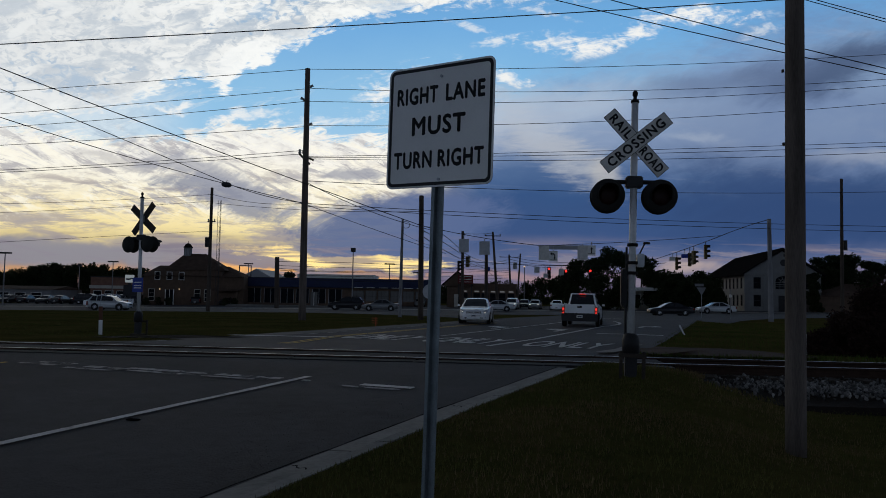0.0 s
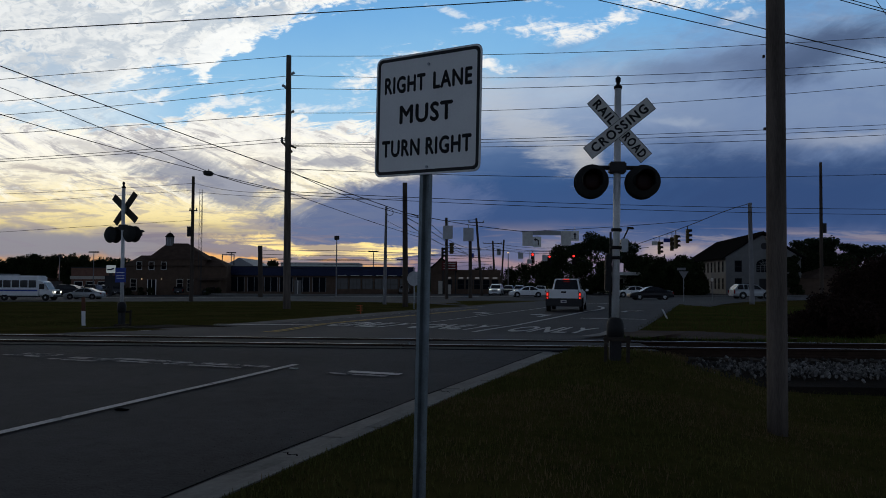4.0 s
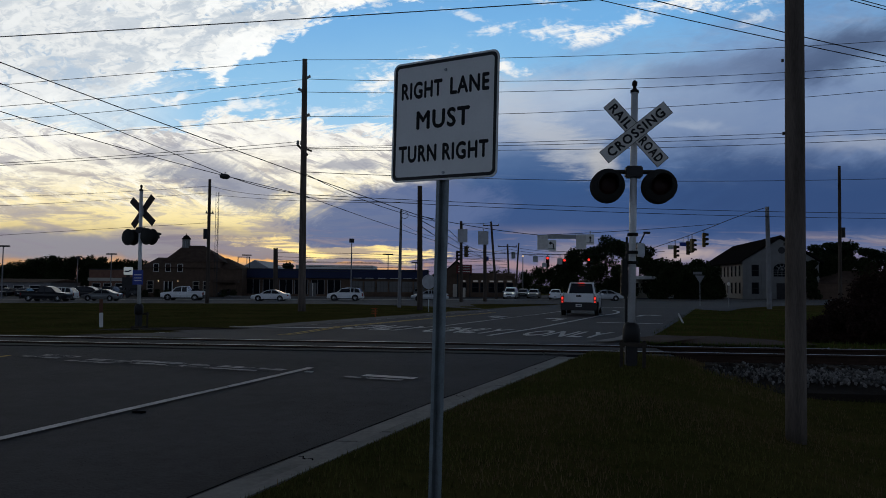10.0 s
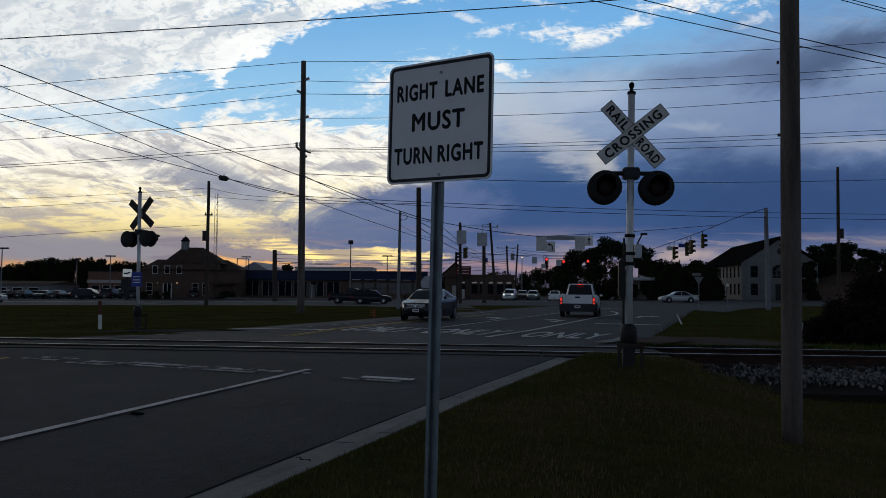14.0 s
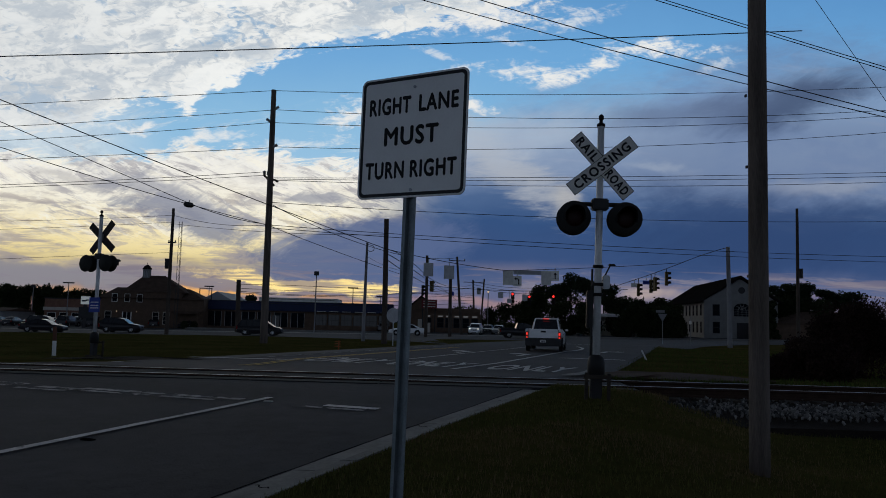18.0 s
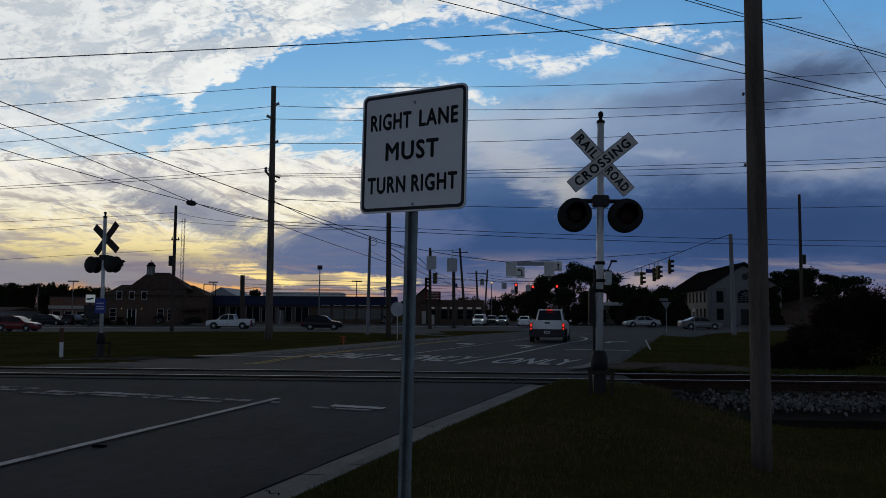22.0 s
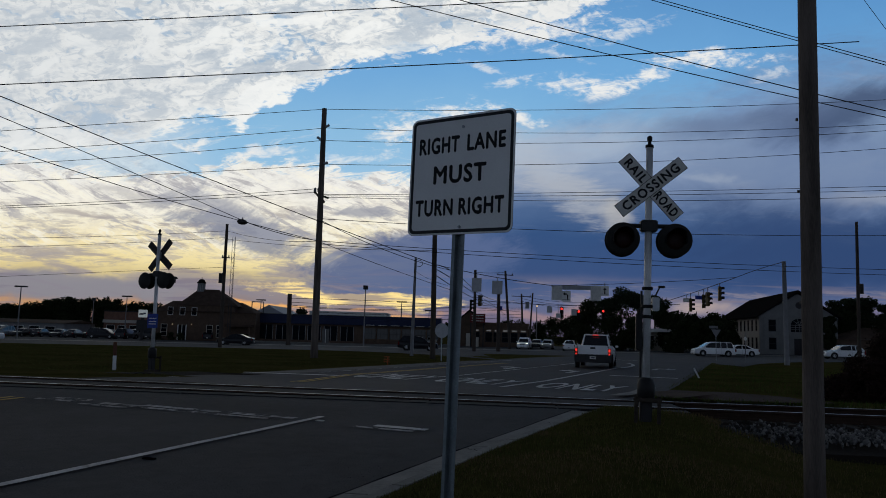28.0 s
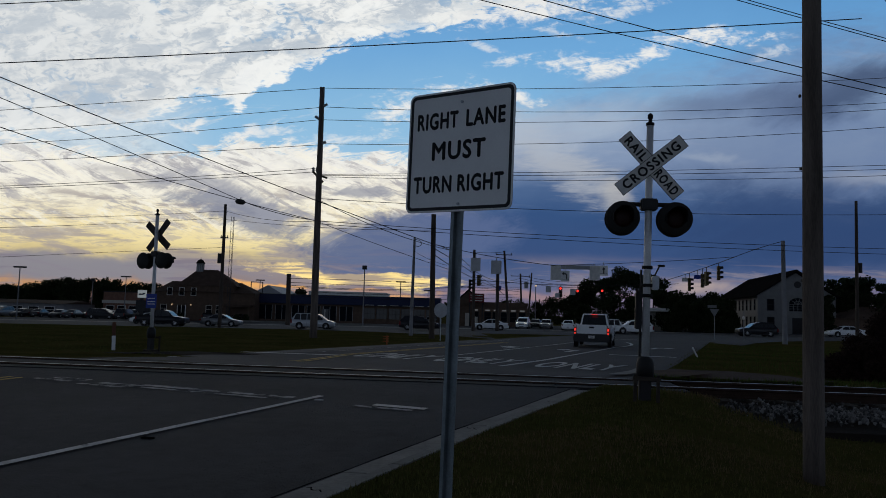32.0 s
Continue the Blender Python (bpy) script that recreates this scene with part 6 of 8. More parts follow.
def colonial():
    x, y, z = at_ground(1386, 114)
    t = thing("colonial_house", pose(x, y, z, 0, 0, -9), "white two-storey colonial building with a dark gabled roof", "building")
    W, D, E, A = 5.5, 31, 5.7, 9.4
    part("wall", B(-W, W, 0, D, -0.5, E), DIM_WHITE, t)
    part("gable", prism(bmesh.new(), [(-W, E), (0, A - 0.25), (W, E)], 0.0, D), DIM_WHITE, t)
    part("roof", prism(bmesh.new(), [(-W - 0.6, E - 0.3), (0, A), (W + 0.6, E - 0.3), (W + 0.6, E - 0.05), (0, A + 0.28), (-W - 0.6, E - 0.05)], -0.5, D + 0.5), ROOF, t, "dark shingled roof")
    part("string_course", B(-W - 0.06, W + 0.06, -0.06, -0.002, 3.0, 3.25), DIM_WHITE, t)
    part("cornice", B(-W - 0.06, W + 0.06, -0.14, -0.002, E - 0.25, E), DIM_WHITE, t)
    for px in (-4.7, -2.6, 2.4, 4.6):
        part("pilaster", B(px - 0.18, px + 0.18, -0.1, -0.002, 0, 5.4), DIM_WHITE, t)
    window(t, -4.1, -3.2, 3.5, 5.1, 0.0, DARK_P, GLASS_D, 1)
    window(t, -4.1, -3.2, 0.8, 2.4, 0.0, DARK_P, GLASS_D, 1)
    window(t, 3.0, 3.9, 3.5, 5.1, 0.0, DARK_P, GLASS_D, 1)
    big = part("arched_window", prism(bmesh.new(), [(-1.2 + 0.2, 3.4), (1.2 + 0.2, 3.4), (1.4, 4.6), (1.25, 5.0), (0.8, 5.3), (0.2, 5.4), (-0.4, 5.3), (-0.85, 5.0), (-1.0, 4.6)], -0.05, -0.002), GLASS_D, t, "large arched window with tracery")
    for q in range(5):
        a = radians(q * 36)
        part("tracery", T((0.2, -0.06, 4.4), (0.2 + 1.0 * math.cos(a), -0.06, 4.4 + 0.95 * math.sin(a)), 0.04, n=5), DIM_WHITE, big)
    for q in range(8):
        a, b = radians(q * 22.5), radians(q * 22.5 + 22.5)
        part("tracery", T((0.2 + 0.54 * math.cos(a), -0.06, 4.4 + 0.54 * math.sin(a)), (0.2 + 0.54 * math.cos(b), -0.06, 4.4 + 0.54 * math.sin(b)), 0.04, n=5), DIM_WHITE, big)
    for bz in (3.75, 4.08, 4.4):
        part("tracery", B(-0.98, 1.38, -0.075, -0.052, bz - 0.03, bz + 0.03), DIM_WHITE, big)
    for bx in (-0.4, 0.2, 0.8):
        part("tracery", B(bx - 0.03, bx + 0.03, -0.085, -0.053, 3.4, 4.38), DIM_WHITE, big)
    part("gable_vent", lathe(bmesh.new(), [(0.5, -0.05), (0.52, -0.002)], 14, "Y", (0.2, 0, 7.4)), DARK_P, t, "round attic vent")
    part("door", B(-0.6, 1.4, -0.06, -0.002, 0, 2.4), DARK_P, t)
    for i in range(11):
        y0 = 1.4 + i * 2.7
        window(t, y0, y0 + 0.85, 3.5, 5.1, -W, DARK_P, GLASS_D, 1, "X")
        window(t, y0, y0 + 0.85, 0.8, 2.4, -W, DARK_P, GLASS_D, 1, "X")
    part("side_course", B(-W - 0.06, -W - 0.002, 0, D, 3.0, 3.25), DIM_WHITE, t)
    # low shed roofs east of it
    x, y, z = at_ground(1560, 113)
    t = thing("brown_roof_house", pose(x, y, z, 0, 0, 8), "low dark house with a brown hipped roof", "building")
    part("wall", B(-8, 9, 0, 8, -0.5, 1.9), BRICK_D, t)
    part("roof", hip(bmesh.new(), -8.8, 9.6, -0.6, 8.6, 1.9, 4.3, 6), ROOF_B, t)
    window(t, -3.2, -2.2, 0.7, 1.5, 0.0)
    x, y, z = at_ground(1462, 110)
    t = thing("low_annex", pose(x, y, z), "low dark annex beside the white building", "building")
    part("wall", B(-2.2, 5, 0, 5, -0.5, 2.3), BRICK_D, t)
    part("roof", B(-2.4, 5.2, -0.3, 5.2, 2.3, 2.5), ROOF_B, t)
    for i in range(4):
        part("fence_board", B(-2.6 - i * 0.42, -2.24 - i * 0.42, -0.06, 0, -0.2, 1.2), WOOD_POLE, t)
    # drive-in behind the crossing signal
    x, y, z = at_ground(1150, 118)
    t = thing("drive_in", pose(x, y, z), "small shop with a pale flat canopy", "building")
    part("wall", B(-2.8, 3.0, 1.5, 7, -0.5, 3.0), CREAM_P, t)
    part("canopy", B(-3.6, 3.6, -1.2, 7.2, 3.0, 3.5, 0.03), WHITE_P, t, "pale flat canopy")
    for px in (-3.2, 3.2):
        part("canopy_post", B(px - 0.1, px + 0.1, -1.0, -0.8, 0, 3.0), GREY_P, t)
    for x0 in (-2.2, -0.4, 1.3):
        window(t, x0, x0 + 1.2, 0.9, 2.4, 1.5)


def strip_mall():
    x, y, z = at_ground(203, 150)
    t = thing("strip_shops", pose(x, y, z), "low brown row of shops with a flat roof", "building")
    part("wall", B(-4.6, 4.4, 0, 9, -0.5, 5.0), BRICK_R, t)
    part("fascia", B(-4.7, 4.5, -0.3, 0.0, 2.8, 3.4), CREAM_P, t)
    part("parapet", B(-4.7, 4.5, -0.1, 9.1, 5.0, 5.2), DARK_P, t)
    for x0 in (-3.9, -1.6, 0.7, 2.6):
        window(t, x0, x0 + 1.5, 0.5, 2.3, 0.0)
    x, y, z = at_ground(30, 140)
    t = thing("long_shed", pose(x, y, z), "long low pale shed with a metal roof", "building")
    part("wall", B(-14, 6.6, 0, 12, -0.5, 2.4), POLE_GREY, t)
    part("roof", prism(bmesh.new(), [(-0.5, 2.4), (6, 3.1), (12.5, 2.4)], -14.3, 6.9, "X"), ROOF_B, t)
    for x0 in (-12, -9, -6, -3, 0, 3):
        window(t, x0, x0 + 1.8, 0.8, 1.8, 0.0)
    p = sight(231, 505, 118)
    t = thing("pylon_sign", pose(p.x, p.y, lie(p.x, p.y)), "lit white box sign on a dark post", "sign")
    z = sight(231, 480, 118).z - lie(p.x, p.y)
    part("post", B(-0.25, 0.25, -0.1, 0.1, -0.2, z - 0.65), DARK_P, t)
    sb = part("sign_box", B(-0.66, 0.66, -0.18, 0.18, z - 0.60, z + 0.60, 0.03), L_SIGN, t, "white sign box")
    for a0, a1, zz in ((-0.5, 0.1, -0.05), (-0.45, 0.3, 0.0), (0.15, 0.55, 0.1)):
        part("sign_mark", B(a0, a1, -0.2, -0.185, z + zz - 0.14, z + zz + 0.05), BLUE_P, sb)
    part("notice_board", B(-0.9, 1.6, -0.12, 0.12, z - 2.7, z - 1.0, 0.02), DARK_P, t, "dark lower board")


bank()
blue_shop()
corner_shop()
colonial()
strip_mall()

# ---- trees and shrubs ----


def tree(name, x, y, h, w, leaf, seed, label, pine=False, base=0.35, leaves=2600, size=0.3):
    """A trunk with limbs and a crown of leaf clumps; a pine carries flat clumps high up."""
    rnd = random.Random(seed)
    z = lie(x, y)
    t = thing(name, pose(x, y, z - 0.05), label, "tree")
    bm = bmesh.new()
    tube(bm, (0, 0, -0.3), (0.1 * w * rnd.uniform(-1, 1), 0, h * (0.85 if pine else 0.55)), 0.022 * h, 0.012 * h, 8)
    clumps = []
    for i in range(34 if not pine else 12):
        a = rnd.uniform(0, 6.28)
        zz = h * (base + (0.95 - base) * (rnd.random() ** (0.8 if not pine else 0.7)))
        k = (zz / h - base) / (1 - base)
        f = 1 - k ** 2 * 0.75 if not pine else 0.95 - 0.55 * k
        r = w * f * rnd.uniform(0.15, 0.85)
        c = Vector((r * math.cos(a), r * math.sin(a), zz))
        tube(bm, (0, 0, max(0.2 * h, zz - (0.12 if pine else 0.25) * h)), c, 0.007 * h, 0.003 * h, 5, False)
        clumps.append((*c, w * rnd.uniform(0.26, 0.46)))
    part("trunk", bm, BARK, t)
    g = np.random.default_rng(seed)
    cl = np.array(clumps)[g.integers(0, len(clumps), leaves)]
    d = g.normal(size=(leaves, 3))
    d /= np.linalg.norm(d, axis=1, keepdims=True)
    d *= (g.random((leaves, 1)) ** 0.38) * np.where(g.random((leaves, 1)) < 0.92, 1.0, 1.25)
    d[:, 2] *= 0.62 if pine else 0.8
    mid = cl[:, :3] + d * cl[:, 3:]
    e1 = g.normal(size=(leaves, 3))
    e1 /= np.linalg.norm(e1, axis=1, keepdims=True)
    e2 = np.cross(e1, g.normal(size=(leaves, 3)))
    e2 /= np.linalg.norm(e2, axis=1, keepdims=True)
    sz = size * g.uniform(0.5, 1.2, (leaves, 1))
    quad = np.stack([mid - e1 * sz, mid - e2 * sz * 0.5, mid + e1 * sz, mid + e2 * sz * 0.5], 1).reshape(-1, 3)
    me = bpy.data.meshes.new("crown")
    me.from_pydata(quad.tolist(), [], np.arange(leaves * 4).reshape(-1, 4).tolist())
    me.materials.append(leaf)
    o = new("crown", me)
    o.parent = t
    return t


def build_trees():
    def put(h, d, height, w, leaf, seed, label, **k):
        x, y, z = at_ground(h, d)
        tree("pine_tree" if k.get("pine") else "oak_tree", x, y, height, w, leaf, seed, label, **k)
    pine, oak = "tall pine with a ragged dark crown", "broad dark leafy tree at dusk"
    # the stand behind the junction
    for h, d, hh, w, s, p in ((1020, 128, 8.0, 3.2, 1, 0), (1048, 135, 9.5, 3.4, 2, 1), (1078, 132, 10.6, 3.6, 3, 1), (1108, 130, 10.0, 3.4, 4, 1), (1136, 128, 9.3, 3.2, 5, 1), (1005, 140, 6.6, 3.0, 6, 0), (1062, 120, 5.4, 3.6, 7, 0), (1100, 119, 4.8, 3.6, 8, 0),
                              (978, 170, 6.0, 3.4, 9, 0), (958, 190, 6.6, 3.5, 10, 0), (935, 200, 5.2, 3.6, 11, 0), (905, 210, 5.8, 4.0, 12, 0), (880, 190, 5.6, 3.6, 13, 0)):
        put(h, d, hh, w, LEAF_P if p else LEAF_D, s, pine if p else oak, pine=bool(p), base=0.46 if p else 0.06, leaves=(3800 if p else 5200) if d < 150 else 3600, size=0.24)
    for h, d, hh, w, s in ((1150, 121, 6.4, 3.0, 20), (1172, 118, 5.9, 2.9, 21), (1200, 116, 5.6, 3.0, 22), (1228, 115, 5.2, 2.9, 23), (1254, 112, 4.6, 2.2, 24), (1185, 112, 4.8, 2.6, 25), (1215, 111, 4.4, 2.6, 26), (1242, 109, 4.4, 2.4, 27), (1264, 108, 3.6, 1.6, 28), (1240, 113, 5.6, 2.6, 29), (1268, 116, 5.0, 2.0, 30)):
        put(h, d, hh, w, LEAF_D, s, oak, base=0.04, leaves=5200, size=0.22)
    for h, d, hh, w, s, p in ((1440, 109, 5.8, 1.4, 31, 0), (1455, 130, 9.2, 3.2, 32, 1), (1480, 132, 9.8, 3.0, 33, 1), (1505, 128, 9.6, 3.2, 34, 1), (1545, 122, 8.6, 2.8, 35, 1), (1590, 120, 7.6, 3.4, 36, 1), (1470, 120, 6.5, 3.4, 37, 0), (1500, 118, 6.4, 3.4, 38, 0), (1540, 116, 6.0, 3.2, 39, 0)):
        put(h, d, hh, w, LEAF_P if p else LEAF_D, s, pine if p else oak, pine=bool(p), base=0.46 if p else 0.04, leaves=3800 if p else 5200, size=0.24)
    # the far wood in the west, and single trees between the shops
    rnd = random.Random(77)
    for i in range(30):
        h = -70 + i * 11.5 + rnd.uniform(-4, 4)
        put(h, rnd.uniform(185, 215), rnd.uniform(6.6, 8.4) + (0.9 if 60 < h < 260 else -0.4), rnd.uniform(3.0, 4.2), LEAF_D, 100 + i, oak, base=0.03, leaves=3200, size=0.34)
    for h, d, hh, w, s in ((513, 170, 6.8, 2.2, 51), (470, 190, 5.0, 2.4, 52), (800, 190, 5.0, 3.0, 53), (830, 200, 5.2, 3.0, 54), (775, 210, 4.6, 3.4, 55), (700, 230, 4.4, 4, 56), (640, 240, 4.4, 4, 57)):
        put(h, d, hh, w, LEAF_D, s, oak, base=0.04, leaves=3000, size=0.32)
    # shrubs
    for h, d, hh, w, s, lf, lb in ((1540, 23.5, 1.75, 1.25, 61, LEAF_B, "large rounded russet shrub past the rails"), (1600, 23, 2.1, 1.6, 62, LEAF_B, "large rounded russet shrub past the rails"),
                                   # the three low ones are added to fill a dark stretch of ground
                                   (1490, 24.5, 1.0, 0.8, 63, LEAF_B, "lower russet shrub added over dark ground past the rails"), (1535, 20.5, 0.95, 1.1, 64, LEAF_B, "lower russet shrub added over dark ground past the rails"), (1462, 21.0, 0.6, 0.7, 65, LEAF_B, "low brush added over dark ground past the rails")):
        x, y, z = at_ground(h, d)
        tree("shrub", x, y, hh, w, lf, s, lb, base=0.02, leaves=26000, size=0.05)
    for i, (h, d) in enumerate(((300, 126), (262, 126), (402, 124), (418, 125), (283, 126))):
        x, y, z = at_ground(h, d)
        tree("hedge_shrub", x, y, 1.3, 0.8, LEAF_D, 70 + i, "clipped dark shrub by the brick building", base=0.05, leaves=700, size=0.12)


build_trees()

# ---- vehicles ----


def car_paint(name, c, metal=0.0):
    return material(name, c, 0.32, metal, vary=0.06, scale=2.0, coat=0.6)


PAINTS = {"white": car_paint("white_car_paint", (0.84, 0.85, 0.86)), "silver": car_paint("silver_car_paint", (0.42, 0.44, 0.46), 0.4), "grey": car_paint("grey_car_paint", (0.16, 0.165, 0.17), 0.3),
          "black": material("black_car_paint", (0.006, 0.006, 0.010), 0.3, 0.0, vary=0.06, scale=2.0, coat=0.3, spec=0.2), "blue": car_paint("slate_blue_car_paint", (0.10, 0.14, 0.20), 0.3), "red": car_paint("dark_red_car_paint", (0.16, 0.015, 0.015)), "tan": car_paint("tan_car_paint", (0.26, 0.22, 0.16), 0.3)}
CAR_GLASS = material("tinted_car_glass", (0.012, 0.014, 0.018), 0.08, vary=0.05, spec=0.55)

# length, half width, belt, roof, bonnet, deck, wheel radius, wheelbase ends, cabin profile (x, z, half-width share)
SHAPES = {
    "sedan": dict(L=4.80, w=0.91, belt=0.93, clear=0.20, r=0.33, ax=(1.42, -1.36), top=[(2.40, 0.60), (2.32, 0.70), (1.9, 0.80), (1.25, 0.90), (0.9, 0.95), (-1.2, 0.97), (-1.75, 0.99), (-2.25, 0.97), (-2.38, 0.86), (-2.42, 0.60)],
                  cab=[(1.22, 0.90, 0.86), (0.42, 1.36, 0.70), (-0.1, 1.455, 0.66), (-0.75, 1.42, 0.66), (-1.78, 0.99, 0.80)]),
    "suv": dict(L=4.75, w=0.94, belt=1.06, clear=0.24, r=0.37, ax=(1.42, -1.36), top=[(2.36, 0.70), (2.28, 0.86), (1.8, 0.98), (1.15, 1.05), (0.8, 1.08), (-1.6, 1.10), (-2.2, 1.10), (-2.34, 1.0), (-2.38, 0.6)],
                cab=[(1.15, 1.04, 0.88), (0.45, 1.58, 0.76), (-0.3, 1.72, 0.73), (-1.75, 1.66, 0.73), (-2.28, 1.10, 0.86)]),
    "pickup": dict(L=5.75, w=1.02, belt=1.12, clear=0.32, r=0.39, ax=(1.80, -1.75), top=[(2.86, 0.78), (2.80, 0.98), (2.3, 1.08), (1.55, 1.14), (1.2, 1.16), (-0.75, 1.16), (-2.80, 1.14), (-2.86, 1.05), (-2.88, 0.6)],
                   cab=[(1.5, 1.14, 0.82), (0.85, 1.72, 0.70), (0.2, 1.87, 0.655), (-0.60, 1.84, 0.655), (-0.85, 1.16, 0.79)]),
    "van": dict(L=5.05, w=0.98, belt=1.02, clear=0.20, r=0.35, ax=(1.55, -1.50), top=[(2.52, 0.65), (2.44, 0.82), (2.0, 0.96), (1.6, 1.02), (1.2, 1.04), (-2.0, 1.06), (-2.45, 1.05), (-2.52, 0.6)],
                cab=[(1.62, 1.02, 0.88), (0.75, 1.62, 0.76), (0.0, 1.78, 0.74), (-1.95, 1.75, 0.74), (-2.46, 1.05, 0.86)]),
}


def vehicle(kind, paint, label, head=False, tail=False, cat="car"):
    """A car built about its middle on the ground, x forwards."""
    S = SHAPES[kind]
    t = thing("pickup_truck" if kind == "pickup" else ("minivan" if kind == "van" else ("suv_car" if kind == "suv" else "sedan_car")), pose(0, 0, 0), label, cat)
    P, L, w, cl = PAINTS[paint], S["L"], S["w"], S["clear"]
    top = S["top"]
    # body shell: rings of one section along the length
    bm = bmesh.new()
    rings = []
    xs = [p[0] for p in top]
    for x, zt in top:
        f = abs(x) / (L / 2)
        k = 1 - 0.16 * max(0, f - 0.72) / 0.28 - (0.10 if f > 0.985 else 0)
        hw = w * k
        zb = cl + (0.06 if f > 0.9 else 0)
        zm = zb + 0.45 * (zt - zb)
        half = [(hw * 0.80, zb), (hw * 0.97, zb + 0.08), (hw, zm), (hw * 0.985, zt - 0.14 * (zt - zb)), (hw * 0.90, zt - 0.01), (hw * 0.5, zt + 0.02)]
        ring = [(y, z) for y, z in half] + [(-y, z) for y, z in half[::-1]]
        rings.append([bm.verts.new((x, y, z)) for y, z in ring])
    n = len(rings[0])
    for a, b in zip(rings, rings[1:]):
        for i in range(n):
            bm.faces.new((a[i], a[(i + 1) % n], b[(i + 1) % n], b[i]))
    bm.faces.new(rings[0])
    bm.faces.new(rings[-1][::-1])
    bmesh.ops.recalc_face_normals(bm, faces=bm.faces[:])
    body = part("body", bm, P, t, smooth=True)
    body.data.set_sharp_from_angle(angle=radians(38))
    # cabin
    cab = S["cab"]
    base_z = S["belt"] - 0.06
    bm = bmesh.new()
    lo = {}
    tl = [[bm.verts.new((x, s * w * k, z)) for s in (1, -1)] for x, z, k in cab]
    low_w = 0.83 if kind == "pickup" else 0.93
    bl = [[bm.verts.new((x, s * w * low_w, min(z, base_z))) for s in (1, -1)] for x, z, k in cab]
    for i in range(len(cab) - 1):
        bm.faces.new((tl[i][0], tl[i][1], tl[i + 1][1], tl[i + 1][0]))
        for s in (0, 1):
            q = (tl[i][s], tl[i + 1][s], bl[i + 1][s], bl[i][s])
            bm.faces.new(q if s == 0 else q[::-1])
    for i in (0, -1):
        bm.faces.new((tl[i][0], tl[i][1], bl[i][1], bl[i][0]))
    bmesh.ops.recalc_face_normals(bm, faces=bm.faces[:])
    cabin = part("cabin", bm, P, t, smooth=True)
    cabin.data.set_sharp_from_angle(angle=radians(30))

    def panel(name, quad, mat, parent, u0=0.06, u1=0.94, v0=0.06, v1=0.94, lift=0.006, lab=""):
        a, b, c, d = [Vector(q) for q in quad]
        nrm = (b - a).cross(d - a).normalized()
        mid = (a + b + c + d) / 4
        if nrm.dot(mid - Vector((mid.x * 0.5, 0, 1.0))) < 0:
            nrm = -nrm

        def at(u, v):
            return a.lerp(b, u).lerp(d.lerp(c, u), v)
        m2 = bmesh.new()
        fr = [m2.verts.new(at(u, v) + nrm * lift) for u, v in ((u0, v0), (u1, v0), (u1, v1), (u0, v1))]
        bk = [m2.verts.new(at(u, v) - nrm * 0.004) for u, v in ((u0, v0), (u1, v0), (u1, v1), (u0, v1))]
        m2.faces.new(fr)
        for i in range(4):
            m2.faces.new((fr[i], fr[(i + 1) % 4], bk[(i + 1) % 4], bk[i]))
        bmesh.ops.recalc_face_normals(m2, faces=m2.faces[:])
        return part(name, m2, mat, parent, lab)

    def pt(i, s):
        x, z, k = cab[i]
        return (x, s * w * k, z)

    def lw(x, s):
        return (x, s * w * (low_w - 0.002), S["belt"] + 0.02)
    panel("windscreen", (pt(0, 1), pt(0, -1), pt(1, -1), pt(1, 1)), CAR_GLASS, t)
    panel("rear_window", (pt(4, 1), pt(4, -1), pt(3, -1), pt(3, 1)), CAR_GLASS, t)
    for s in (1, -1):
        x1, x2, x3, x0, x4 = cab[1][0], cab[2][0], cab[3][0], cab[0][0], cab[4][0]
        mid = (x1 + x3) / 2 - 0.05
        zt = lambda x: float(np.interp(-x, [-c[0] for c in cab], [c[1] for c in cab]))
        kt = lambda x: float(np.interp(-x, [-c[0] for c in cab], [c[2] for c in cab]))

        def edge(x):
            f = (zt(x) - 0.07 - S["belt"] - 0.02) / max(0.05, zt(x) - S["belt"])
            y = low_w + (kt(x) - low_w) * max(0, f)
            return (x, s * w * y, max(S["belt"] + 0.04, zt(x) - 0.07))
        xf = x0 - 0.28
        panel("side_window", (lw(xf, s), lw(mid + 0.03, s), edge(mid + 0.03), edge(x1 - 0.02)), CAR_GLASS, t, 0, 1, 0, 1)
        if kind in ("suv", "van"):
            x5 = x3 + 0.55
            panel("side_window", (lw(mid - 0.05, s), lw(x5 + 0.04, s), edge(x5 + 0.04), edge(mid - 0.05)), CAR_GLASS, t, 0, 1, 0, 1)
            panel("side_window", (lw(x5 - 0.05, s), lw(x4 + 0.30, s), edge(x3 + 0.0), edge(x5 - 0.05)), CAR_GLASS, t, 0, 1, 0, 1)
        else:
            panel("side_window", (lw(mid - 0.05, s), lw(x4 + 0.40 if kind == "sedan" else x3 - 0.02, s), edge(x3 + 0.02), edge(mid - 0.05)), CAR_GLASS, t, 0, 1, 0, 1)
        part("mirror", B(x0 - 0.42, x0 - 0.27, s * (w + 0.08) - 0.09, s * (w + 0.08) + 0.09, S["belt"] + 0.0, S["belt"] + 0.13, 0.03), P, t)
        for hx in (mid + 0.15, mid - 0.85):
            part("door_handle", B(hx - 0.09, hx + 0.09, s * (w * 0.985) - 0.012, s * (w * 0.985) + 0.012, S["belt"] - 0.17, S["belt"] - 0.14), P if kind != "pickup" else PLASTIC, t)
